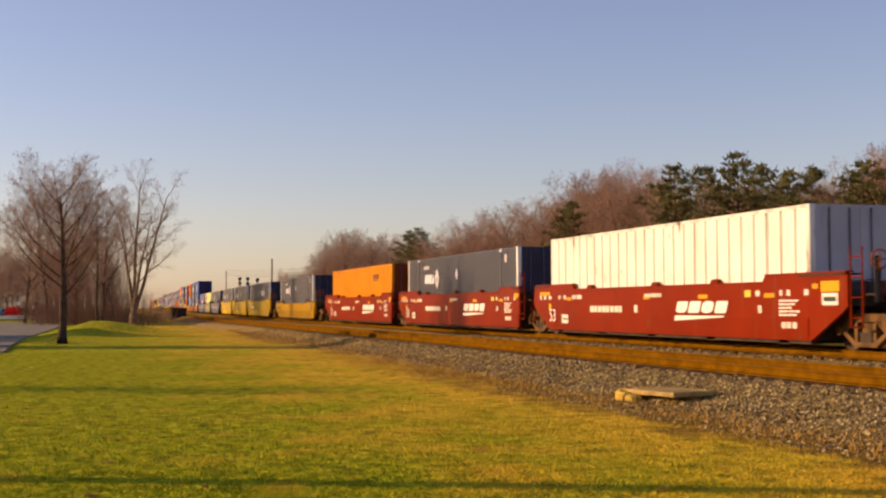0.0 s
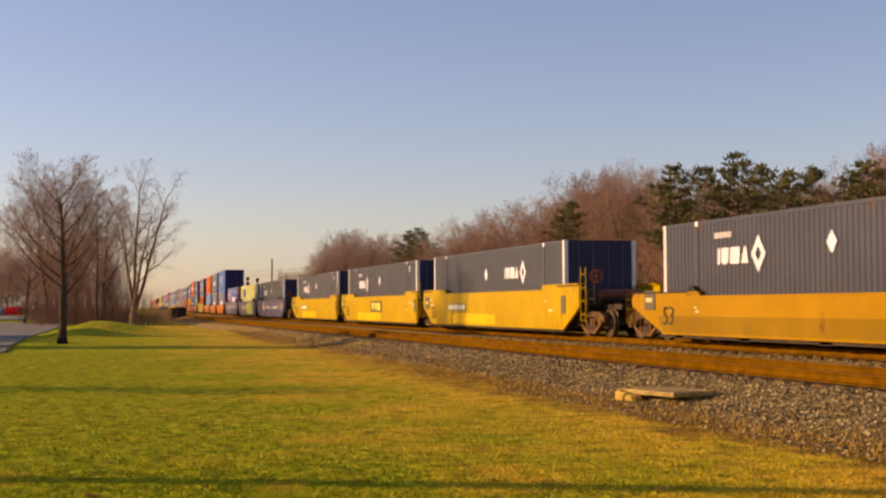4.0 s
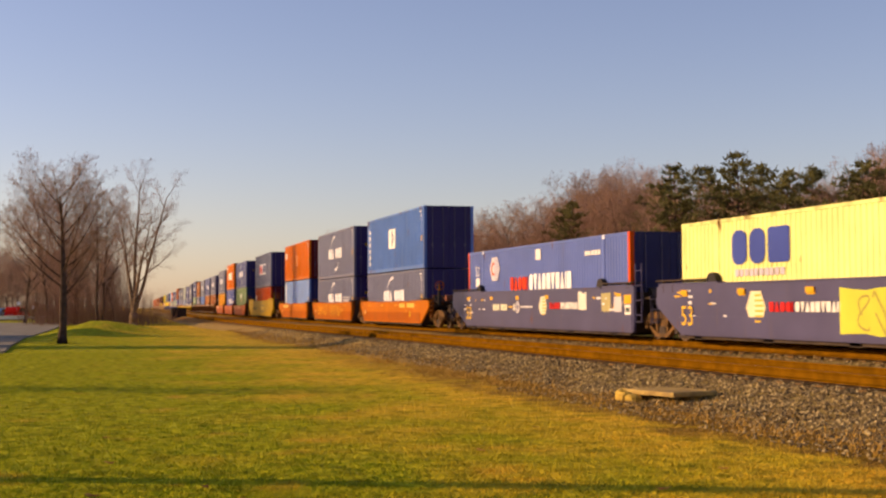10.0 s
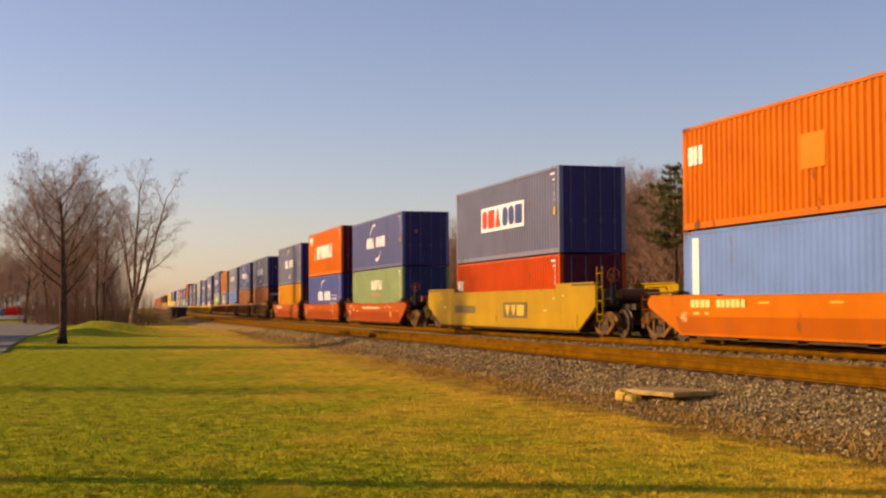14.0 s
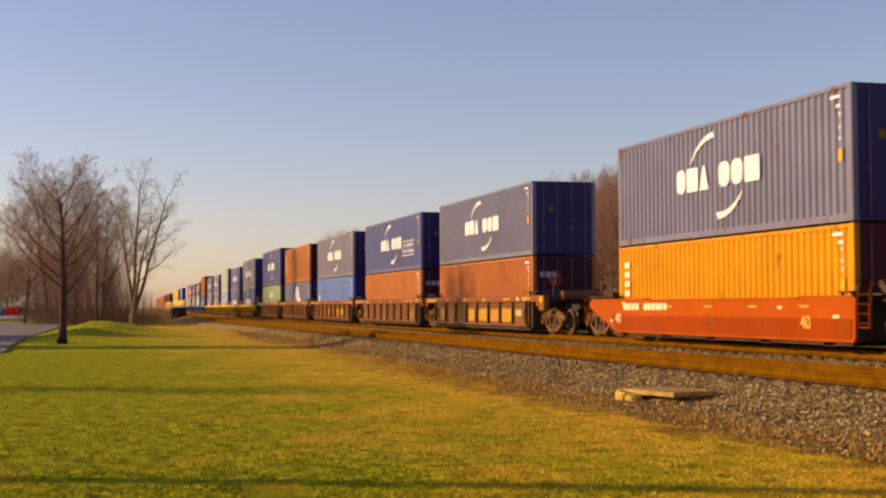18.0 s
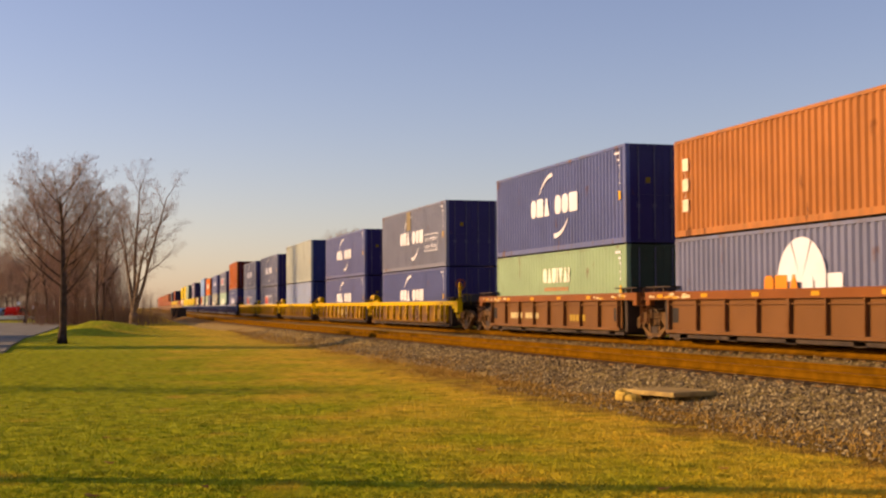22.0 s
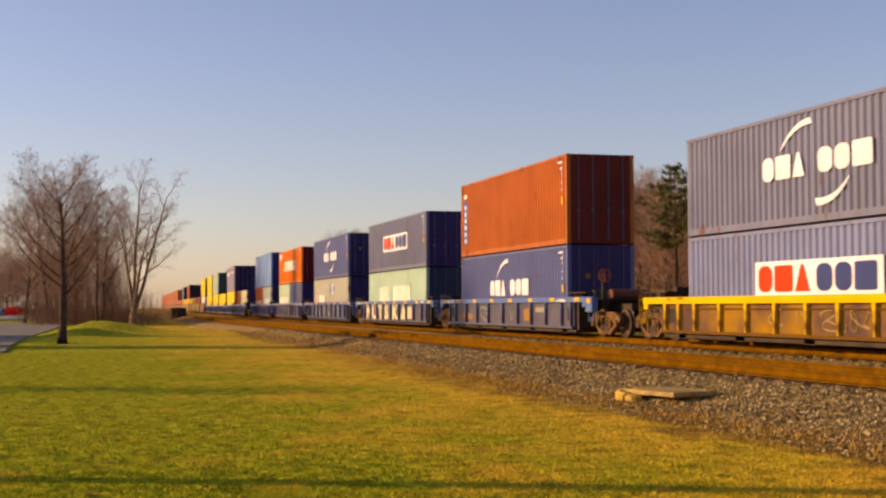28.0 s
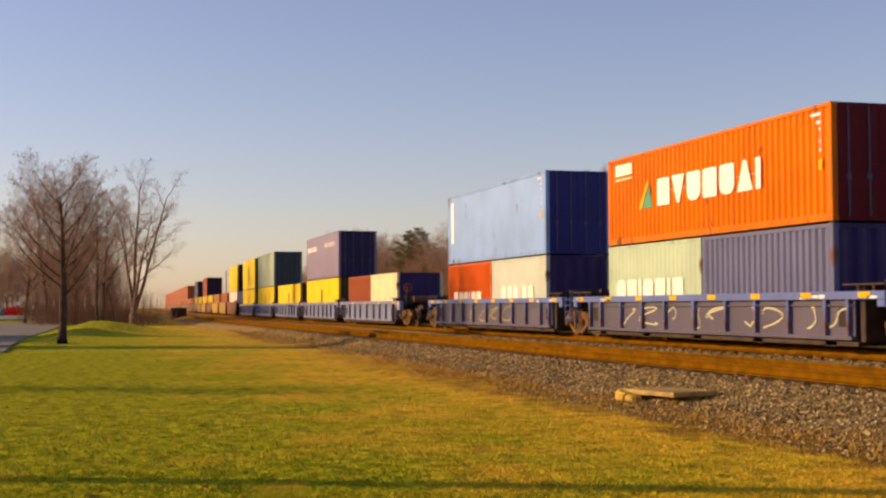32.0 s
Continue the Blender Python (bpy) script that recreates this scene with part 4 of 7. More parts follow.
def note_patch(seed, code, x0, x1, z0, z1, y=-1.470):
    """A ragged sprayed area."""
    def make(car, half, top):
        r = random.Random(seed)
        low, high, n = [], [], 14
        a, b, h = 0.5, 0.5, z1 - z0
        for k in range(n + 1):
            x = x0 + (x1 - x0) * k / n
            a, b = 0.6 * a + 0.4 * r.random(), 0.6 * b + 0.4 * r.random()
            low.append((x, z0 + 0.16 * h * a))
            high.append((x, z1 - 0.26 * h * b))
        part("spray_paint", Shape().slab_xz(low + high[::-1], y - 0.002, y + 0.002), paint(code, 0.7), car, "large sprayed patch")
    return make


# ---- the train, from its leading end ----
L53, L40, L20 = 16.15, 12.19, 6.06
GREY53, NAVY, SLATE, DEEP = "464550", "5a6192", "72748e", "4e5ca2"


def grey_53(q, mark=mark_diamond, code=GREY53):
    container(q, 0.22, L53, 2.96, code, "dark grey 53-foot container with white corner posts", FINE, True, "e6e2da", (mark,), end_shade="33344a")


RED_LABEL = "dark red flat-sided well car with white markings"
redc = "822604"
red_stencils = lambda sd: (note_brackets((-4.3, 0.4, 3.9), 1.535), note_bars(1.75, 4.65, 0.79, 1.09, "dhob", "f6f0e6", 0.14, label="white slanted logo blocks"), note_wedge(1.68, 4.45, 0.58, 0.72, "f6f0e6"), note_bars(-4.2, -1.7, 0.79, 0.98, 8, "e6dccb"), note_bars(-0.9, -0.7, 0.79, 1.0, 1, "e6dccb"), note_bars(-0.2, 0.9, 1.22, 1.32, 7, "e6dccb"),
                        note_row("notice", "e0d4c8", 1.20, 0.13, ((-8.75, 0.16), (-8.35, 0.20), (-7.9, 0.26), (-6.95, 0.14), (-6.5, 0.2), (-5.75, 0.3), (-5.35, 0.40), (5.98, 0.18), (7.05, 0.12), (7.36, 0.14), (8.1, 0.16))),
                        note_row("reflector", "e0a028", 1.34, 0.11, ((-8.75, 0.95), (8.42, 0.22))), note_row("reflector", "e0a028", 1.16, 0.10, ((-6.25, 0.45), (-0.3, 0.4), (3.05, 0.5), (6.36, 0.46))), note_row("notice", "e8c838", 0.84, 0.21, ((-7.85, 0.16),)), note_row("notice", "e0c858", 1.18, 0.16, ((5.46, 0.28),)),
                        note_row("notice", "ece4d8", 0.42, 0.28, ((-6.65, 0.55),), -1.482), note_bars(-6.58, -6.1, 0.53, 0.58, 3, "3a302c", 0.0, -1.487), note_text("53", 0.60, -7.5, 0.47, "f6f0e6"), note_board(8.75, 9.45, 0.98, 1.5) if sd == 11 else note_bars(8.15, 8.6, 1.27, 1.45, 1, "e0a428"), *(note_bars(7.05, x, z, z + 0.045, 4, "ece4d8") for x, z in ((7.9, 1.06), (7.75, 0.98), (7.6, 0.90), (7.95, 0.82), (7.8, 0.74))), note_bars(7.15, 7.85, 0.46, 0.60, 3, "e0d0c0"), note_bars(6.1, 6.28, 0.80, 0.98, 1, "e0d0c0"))
half53, well53 = 9.85, 8.20
well_car(251.6, "smooth", redc, half53, well53, RED_LABEL, 19.6, 11.2, True, False, 1.50, stencils=red_stencils(11))
# its grey ends are the cream paint with shade put in
container(251.6, 0.22, L53, 3.02, "eee8dc", "cream white 53-foot container with narrow vertical ribs", PANEL, True, None, (), 0.07, end_shade="b9b6bd")
well_car(231.97, "smooth", redc, half53, well53, RED_LABEL, 19.6, 11.2, False, False, 1.50, stencils=red_stencils(12))
grey_53(231.97)
well_car(212.45, "smooth", redc, half53, well53, RED_LABEL, 19.6, 11.2, False, True, 1.50, stencils=red_stencils(13))
container(212.45, 0.22, L53, 2.97, "e08c14", "bright orange 53-foot container with ribbed sides", FINE, True, None,
          (mark_bars(0.725, 0.815, 0.76, 0.845, 6, "8a5a24"), mark_bars(0.725, 0.80, 0.72, 0.745, 1, "7a6458"), mark_bars(0.05, 0.06, 0.4, 0.55, 1, "c07a2c")), end_shade="8a3a1c")
YEL_LABEL = "yellow flat-sided well car with grimy lower panels"
yelc = "be9800"
yel_stencils = lambda sd, box: (note_text("53", 0.72, -7.45, 0.46, "4a4030"), note_scatter(sd, "e8dcc0", 6, 0.8, 1.35),
                             note_bars(8.2, 8.58, 0.72, 1.32, 1, "6e6450"), note_bars(-8.95, -8.3, 0.86, 1.40, 1, "6e6450"), note_bars(-8.85, -8.45, 1.08, 1.2, 4, "e8d8a0", 0.0, -1.488),
                             note_patch(sd, "e8b80c", -4.5, 1.2, 0.24, 0.72, -1.4805 if box else -1.44)) + ((note_bars(-1.18, 1.4, 0.69, 1.27, 1, "6a6048", label="dark logo board"), note_bars(-0.95, 1.22, 0.78, 1.17, "yym", "f2dc5a", 0.0, -1.487, "white logo blocks")) if box == 1 else
                                                                        (note_bars(-5.2, -2.6, 0.80, 1.10, 1, "8a7a50"), note_bars(-5.1, -2.7, 0.85, 1.05, 9, "f2ead2", 0.0, -1.487)) if box == 2 else ())
for q, fr, re, bx, mk in ((188.6, True, True, 0, mark_diamond), (164.9, True, False, 2, mark_diamond_front), (145.72, False, False, 1, mark_diamond), (126.06, False, True, 2, mark_diamond)):
    well_car(q, "smooth", yelc if q < 180 else "ac7e0e", half53, well53, YEL_LABEL, 19.6, 11.2, fr, re, 1.50 if q < 180 else 1.20, lower=None if q < 180 else "906c12", step=None if q < 180 else 0.12, stencils=yel_stencils(int(q), bx))
    grey_53(q, mk)
PUR_LABEL = "dull purple-grey flat-sided well car with yellow reflectors"
purc = "524e6c"
def pur_stencils(sd):
    return (note_text("53", 0.74, -7.45, 0.46, "e8b838"), note_plates("e0a828", 6, 1.22, 0.34, 0.13, seed=sd), note_scatter(sd, "e6e0e0", 18, 0.5, 1.35), note_scatter(sd + 50, "d8a83c", 8, 0.9, 1.40),
            note_bars(-3.27, -2.20, 0.83, 1.06, "daooi", "d0302c"), note_bars(-2.14, -0.2, 0.83, 1.06, "oyaohydaih", "f0eae4"), note_disc(-3.9, 0.92, 0.40, "e6d8b0"), note_bars(0.3, 2.0, 0.86, 0.96, 8, "dccfae"), note_bars(2.6, 5.4, 0.83, 1.03, 9, "e6d8b8"), note_board(8.0, 8.6, 0.7, 1.2))
well_car(102.33, "smooth", purc, half53, well53, PUR_LABEL, 19.6, 11.2, True, False, 1.52, step=0.03, stencils=pur_stencils(21))
grey_53(102.33, mark_diamond, "403f48")
well_car(82.72, "smooth", purc, half53, well53, "dull purple-grey well car with a large pale yellow sprayed patch", 19.6, 11.2, False, False, 1.52, step=0.03, stencils=pur_stencils(22)[:7] + (note_patch(5, "cccc4c", -0.38, 6.2, 0.25, 1.56, -1.490), note_scrawl(6, "6a6480", 2.9, 5.9, 0.4, 1.4, 6, -1.496, 0.06), note_scrawl(66, "a89a50", 0.2, 3.0, 0.4, 1.3, 5, -1.496, 0.05), note_plates("e0a828", 6, 1.26, 0.34, 0.13, -1.5005)))
def mark_end_word(c, L, h, y):
    """Three pale round shapes high on the leading end."""
    s = shapes(Shape(), "ooo", -0.95, -0.25, h * 0.70, h * 0.785, 0.0)
    s.v = [(L / 2 + 0.004 + 0.5 * py, px, pz) for px, py, pz in s.v]
    s.f = [q[::-1] for q in s.f]
    part("logo_strip", s, paint("b4acbc", 0.75), c, "pale block shapes on the doors")


def mark_end_logo(c, L, h, y):
    """The same blue shapes on the leading end, above the lock rods."""
    s = shapes(Shape(), "oom", -0.95, 0.10, h * 0.72, h * 0.84, 0.0)
    s.v = [(L / 2 + 0.004 + 0.5 * py, px, pz) for px, py, pz in s.v]
    s.f = [q[::-1] for q in s.f]
    part("logo_strip", s, paint("3c4c9c", 0.75), c, "blue block shapes on the doors")


# grey ends here: the pale yellow with its shade painted in
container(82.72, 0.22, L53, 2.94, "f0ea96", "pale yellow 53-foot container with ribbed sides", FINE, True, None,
          (mark_bars(0.170, 0.345, 0.60, 0.885, "oom", "3c4c9c", 0.0, "blue block lettering shapes"), mark_bars(0.179, 0.325, 0.50, 0.56, 10, "c8bcc8"), mark_bars(0.815, 0.865, 0.84, 0.88, 3, "8c8aa0"), mark_end_logo), end_shade="8f8da0")
def hex_mark(c, L, h, y):
    """A striped hexagon."""
    x, z, r = -4.58, h * 0.745, 0.52
    part("logo_hexagon", Shape().slab_xz([(x + 1.2 * (px - x), pz) for px, pz in arc_points(x, z, r, 0, 300, 5)], y - 0.004, y + 0.004), paint("d6ccd0", .75), c, "pale striped hexagon logo")
    for k in range(9):
        zz = z + r * (-0.70 + 0.175 * k)
        part("logo_stripe", Shape().box(x - 0.06, x + 1.12 * (r - abs(zz - z) * 0.577), y - 0.007, y - 0.003, zz - 0.016, zz + 0.016), paint("7a80b8", 0.75), c)
    part("emblem", Shape().slab_xz(arc_points(x - 0.17, z, 0.27, 60, 300, 10) + arc_points(x - 0.15, z, 0.17, 300, 60, 10), y - 0.008, y - 0.004), paint("c8502c", .75), c, "red crescent emblem")


def mark_53(c, L, h, y):
    lettering("53", 0.56, -6.8, y - 0.003, h * 0.665, WHITE, c)


well_car(63.19, "smooth", purc, half53, well53, PUR_LABEL, 19.6, 11.2, False, True, 1.52, step=0.03, stencils=(note_text("53", 0.74, -7.45, 0.46, "e8b838"), note_plates("e0a828", 6, 1.22, 0.34, 0.13, seed=23), note_scatter(23, "e6e0e0", 20, 0.5, 1.35), note_scatter(73, "d8a83c", 8, 0.9, 1.40),
         note_bars(-4.3, -3.5, 0.82, 1.06, 4, "e4dcc0"), note_bars(-3.35, -2.6, 0.82, 1.06, 4, "e4dcc0"), note_bars(-2.45, -2.0, 0.92, 0.99, 1, "e0b048"), note_bars(-1.9, -1.76, 0.82, 1.06, 1, "e6e0d0"), note_wheel(-1.45, 0.95, 0.22, "d8d0d4"), note_bars(-1.15, 0.2, 0.92, 0.98, 6, "e6e0e0"), note_disc(1.17, 0.97, 0.34, "e6dec4"), note_bars(1.87, 2.86, 0.88, 1.10, "daooi", "d0302c"), note_bars(2.9, 4.4, 0.88, 1.10, "oyaohydaih", "f0eae4"), note_patch(28, "e8e2d4", 4.42, 5.1, 0.82, 1.5), note_patch(29, "b8aa78", 6.3, 7.0, 0.75, 1.45, -1.466), note_bars(7.3, 7.85, 0.8, 1.25, 1, "c8c0c4"), note_board(8.0, 8.5, 0.72, 1.3)))
container(63.19, 0.22, L53, 2.95, "566ab2", "blue 53-foot container with orange-red corner posts", FINE, True, "e05410",
          (mark_bars(0.330, 0.452, 0.456, 0.62, "daooi", "d8401c", 0.0, "red block lettering shapes"), mark_bars(0.460, 0.715, 0.440, 0.645, "oyaohydaih", "f2eef0", 0.0, "white block lettering shapes"),
           hex_mark, mark_bars(0.502, 0.533, 0.81, 0.935, 1, "ece6e0"), mark_bars(0.785, 0.868, 0.80, 0.85, 5, "ece6e0"), mark_bars(0.066, 0.096, 0.523, 0.637, 1, "ece6e0"), mark_53), end_shade="2c2c54")

ORA_LABEL, half40, well40 = "orange flat-sided well car with faded stencils", 7.45, 6.22
orac = "c06802"
def stack(q, lower, upper, mid, top, lean=False):
    """A lower and an upper container, each a tuple of colour, label, marks, fold, doors, end colour with shade in it.
    """
    top += 0.028
    for spec, z0, z1 in ((lower, 0.22, mid - 0.03), (upper, mid, top)):
        if spec is None:
            continue
        code, label, marks, fold, doors, shaded_end = (tuple(spec) + (None,) * 6)[:6]
        plate = label == LINER_L
        if isinstance(code, tuple):
            for k, (c2, l2, m2, f2) in enumerate(code):
                container(q + (-1 if k == 0 else 1) * (L20 / 2 + 0.035), z0, L20, z1 - z0 - 0.028, c2, l2, f2, k == 0, None, m2, end_shade="352a5e", lean=lean)
        else:
            box = container(q, z0, L40, z1 - z0 - 0.028, code, label, fold or ISO, doors is not False, None, tuple(marks or ()), end_shade=shaded_end, lean=lean, plate=plate)
            if spec is upper:
                for sx, sy in ((-1, -1), (1, 1)) if lean else ((-1, -1), (-1, 1), (1, -1), (1, 1)):
                    part("twist_lock", lambda: Shape().soft_box(-0.09, 0.09, -0.08, 0.08, -0.058, 0.006, 0.012), BLACKIRON, box, "dark iron twist lock", key="twist_lock", at=pose(sx * (L40 / 2 - 0.10), sy * 1.12, 0))


def emblem_mark(c, L, h, y):
    """A dark wheel-like emblem on the white square."""
    x, z, r = (0.4775 - 0.5) * L, h * 0.58, 0.34
    part("emblem", Shape().slab_xz(arc_points(x, z, r, 90, -70, 8) + arc_points(x, z, r * 0.55, -70, 90, 8), y - 0.012, y - 0.006), paint("4a4a78", .8), c, "dark crescent emblem")
    part("emblem_bar", Shape().box(x - 0.05, x + 0.05, y - 0.014, y - 0.007, z - 0.42, z + 0.42), paint("4a4a78", .8), c)


LINER_L = "slate blue 40-foot container with a white sweep logo"
# last entry of each tuple: the end colour, shade included
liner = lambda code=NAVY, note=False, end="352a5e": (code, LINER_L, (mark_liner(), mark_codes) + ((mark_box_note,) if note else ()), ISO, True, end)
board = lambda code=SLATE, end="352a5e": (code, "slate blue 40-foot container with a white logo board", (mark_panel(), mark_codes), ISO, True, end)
ora_stencils = lambda sd, extra=(): (note_scatter(sd, "f0b860", 8, 0.55, 1.05), note_text("40", 0.38, -5.6, 0.55, "f0c080"), note_plates("f0b040", 4, 1.02, 0.5, 0.05, inset=2.0)) + tuple(extra)
well_car(41.7, "smooth", orac, half40, well40, ORA_LABEL, 15.95, 9.1, True, False, 1.20, lower="a85402", stencils=ora_stencils(31, (note_bars(2.3, 3.4, 0.93, 1.13, 4, "f2c860"), note_bars(3.8, 5.3, 0.93, 1.13, 6, "f2c860"), note_disc(4.3, 0.62, 0.17, "a07040"),)))
stack(41.7, liner(SLATE), ("4c78c2", "mid-blue 40-foot container with a white square emblem", (mark_bars(0.420, 0.535, 0.40, 0.74, 1, "f2efe8"), emblem_mark, mark_stack(0.055, 0.14, 0.86, 6, "f0ece4"), mark_codes), ISO, True, "352a5e"), 2.80, 5.72)
well_car(25.73, "smooth", orac, half40, well40, ORA_LABEL, 15.95, 9.1, False, False, 1.20, lower="a85402", stencils=ora_stencils(32, (note_scrawl(8, "f0b83c", -4.6, -1.2, 0.40, 1.08, 9, -1.484, 0.032), note_scrawl(108, "f0b83c", -4.4, -1.4, 0.45, 0.95, 8, -1.490, 0.028), note_scrawl(9, "f0b83c", -0.4, 3.6, 0.36, 1.1, 9, -1.484, 0.036), note_scrawl(109, "f0c04c", -0.2, 3.4, 0.42, 1.05, 8, -1.490, 0.030))))
stack(25.73, liner(SLATE, True), liner(SLATE), 2.80, 5.74)
well_car(9.77, "smooth", orac, half40, well40, ORA_LABEL, 15.95, 9.1, False, True, 1.20, lower="a85402", stencils=ora_stencils(33, (note_bars(-5.2, -4.1, 0.93, 1.13, 4, "f2d080"), note_bars(-3.8, -2.3, 0.93, 1.13, 6, "f2d080"),)))
stack(9.77, ("5e84c4", "light blue 40-foot container with smooth-looking sides", (mark_bars(0.043, 0.073, 0.12, 0.93, 1, "eeeae4"), mark_codes), SMOOTH, True, "2a2f66"),
      ("d26c08", "orange 40-foot container with a yellow patch", (mark_bars(0.03, 0.10, 0.62, 0.80, 3, "f2ead8"), mark_bars(0.485, 0.565, 0.38, 0.67, 1, "e07c18"), mark_codes), ISO, True, "6a1c1c"), 3.00, 5.73)
well_car(-11.67, "smooth", "ae8810", 9.6, 8.20, "mustard yellow flat-sided well car with a dark logo board", 19.0, 10.9, True, True, 1.52,
         stencils=(note_bars(0.9, 3.5, 0.55, 1.12, 1, "6a6048"), note_bars(1.1, 3.3, 0.64, 1.03, "yym", "d8b040", 0.0, -1.487), note_bars(-5.5, -2.6, 0.7, 1.0, 8, "7a6a48"), note_scatter(41, "d8c48c", 6, 0.8, 1.3)))
stack(-11.67, ("c84c0c", "red-orange 40-foot container with ribbed sides", (mark_bars(0.02, 0.085, 0.55, 0.72, 3, "f2ead8"), mark_codes), ISO, True, "5c1c28"), board(SLATE), 2.80, 5.76)

REDO_LABEL = "faded orange-red flat-sided well car"
redo = "b05006"
redo_stencils = lambda sd, extra=(): (note_scatter(sd, "f0d8b0", 8, 0.5, 1.0), note_text("40", 0.40, -5.6, 0.48, "f0d8b0"), note_text("40", 0.42, 4.6, 0.46, "f0c060"), note_plates("e0a050", 5, 0.93, 0.4, 0.05, inset=2.0)) + tuple(extra)
half_r, well_r = 7.45, 6.22
well_car(-33.4, "smooth", redo, half_r, well_r, REDO_LABEL, 15.85, 9.0, True, False, 1.12, lower="983e04", stencils=redo_stencils(51, (note_bars(-2, 2, 0.86, 0.98, 9, "e8c8a0"),)))
GREEN_L = "soft green 40-foot container with faint white lettering blocks"
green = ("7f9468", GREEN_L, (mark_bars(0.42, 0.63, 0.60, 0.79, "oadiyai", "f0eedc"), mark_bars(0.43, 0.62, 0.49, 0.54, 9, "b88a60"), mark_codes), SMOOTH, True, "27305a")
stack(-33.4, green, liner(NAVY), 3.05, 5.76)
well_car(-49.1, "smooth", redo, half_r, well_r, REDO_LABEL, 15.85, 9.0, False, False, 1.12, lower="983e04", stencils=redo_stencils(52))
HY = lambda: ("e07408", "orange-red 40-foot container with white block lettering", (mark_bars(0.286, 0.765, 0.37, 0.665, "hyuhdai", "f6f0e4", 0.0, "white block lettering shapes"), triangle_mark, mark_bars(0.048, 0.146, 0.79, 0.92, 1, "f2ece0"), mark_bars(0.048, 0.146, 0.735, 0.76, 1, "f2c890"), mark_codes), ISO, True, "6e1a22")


def triangle_mark(c, L, h, y):
    part("logo_triangle", Shape().slab_xz([(-3.60, h * .37), (-2.94, h * .37), (-3.16, h * .62)], y - 0.004, y + 0.004), paint("4f9a78", .8), c, "green triangle mark")
    part("logo_triangle", Shape().slab_xz([(-3.86, h * .37), (-3.66, h * .37), (-3.20, h * .64), (-3.26, h * .68)], y - 0.004, y + 0.004), paint("e6b020", .8), c, "yellow edge of the mark")


stack(-49.1, liner(DEEP, True), HY(), 3.09, 6.01)
well_car(-65.1, "smooth", redo, half_r, well_r, REDO_LABEL, 15.85, 9.0, False, True, 1.12, lower="983e04", stencils=redo_stencils(53, (note_bars(-5.2, -4.1, 0.86, 1.05, 4, "f0dcb8"), note_bars(-3.8, -2.3, 0.86, 1.05, 6, "f0dcb8"),)))
stack(-65.1, ("d8941a", "amber yellow 40-foot container with ribbed sides", (mark_stack(0.05, 0.2, 0.86, 6, "f2e4c0"), mark_codes), ISO, True, "5a2a30"), liner(SLATE), 2.77, 5.71)

# brown ribbed set
brn, half_b, well_b = "7a5230", 7.45, 6.22
BRN_LABEL = "rusty brown well car with ribbed sides and stencils"
def brn_stencils(sd, extra=(), z=1.19):
    return (note_plates("d89a28", 6, z, 0.34, 0.10, -1.526, 1.0, sd), note_scatter(sd, "e0c89c", 14, z - 0.02, z + 0.06, y=-1.526), note_scatter(sd + 30, "d8a440", 6, z - 0.02, z + 0.06, y=-1.527)) + tuple(extra)
terra = ("b87040", "terracotta 40-foot container with ribbed sides", (mark_stack(0.06, 0.2, 0.5, 2, "ecdcc0"), mark_codes, mark_end_word), ISO, True, "4a2030")
well_car(-84.9, "ribbed", brn, half_b, well_b, BRN_LABEL, 15.5, 9.0, True, False, chord="885028", stencils=brn_stencils(61, tuple(note_patch(3 + k, "c4922e", x0, x1, .36, .95, -1.412) for k, (x0, x1) in enumerate(((-5.2, -4.5), (-1.15, -0.35), (0.25, 1.45), (1.75, 2.95), (3.15, 4.4)))) + (note_patch(12, "b8a878", 4.7, 5.4, .6, .9, -1.412),)))
stack(-84.9, terra, liner(SLATE), 2.83, 5.47)
well_car(-100.35, "ribbed", brn, half_b, well_b, BRN_LABEL, 15.5, 9.0, chord="885028", stencils=brn_stencils(62, (note_scrawl(24, "94846c", -4.1, 0.0, .42, .95, 3, -1.414, .03), note_scrawl(25, "a0907c", 1.75, 2.9, .45, .95, 1, -1.414, .04)) + tuple(note_bars(x, x + w, .42 + .1 * k, .47 + .1 * k, 3, "c4a050", 0.0, -1.412) for x in (-5.2, 4.75) for k, w in enumerate((.5, .6, .45, .55))) + (note_bars(5.6, 5.75, 0.5, 0.85, 1, "d0a040", 0.0, -1.412),)))
stack(-100.35, ("bc7a48",) + terra[1:], liner(NAVY, True), 2.79, 5.46)
well_car(-116.0, "ribbed", brn, half_b, well_b, BRN_LABEL, 15.5, 9.0, chord="885028", stencils=brn_stencils(63, (note_bars(1.85, 4.25, .52, .86, "dhob", "d0a030", 0.1, -1.412), note_wedge(1.8, 3.4, 0.42, 0.47, "d0a030", -1.412), note_scrawl(23, "a08a70", -2.6, -1.6, .45, .95, 1, -1.414, .03), note_scrawl(26, "a08a70", 0.4, 1.4, .45, .95, 1, -1.414, .03), note_patch(27, "a8863c", -1.1, -0.2, .5, .9, -1.412),)))
stack(-116.0, ("6888c6", "clear blue 40-foot container with ribbed sides", (mark_bars(0.05, 0.085, 0.3, 0.6, 1, "eeeae4"), mark_codes), ISO, True, "352a5e"), liner("7e7e90"), 2.86, 5.44)
well_car(-131.55, "ribbed", brn, half_b, well_b, BRN_LABEL, 15.5, 9.0, chord="885028", stencils=brn_stencils(64))


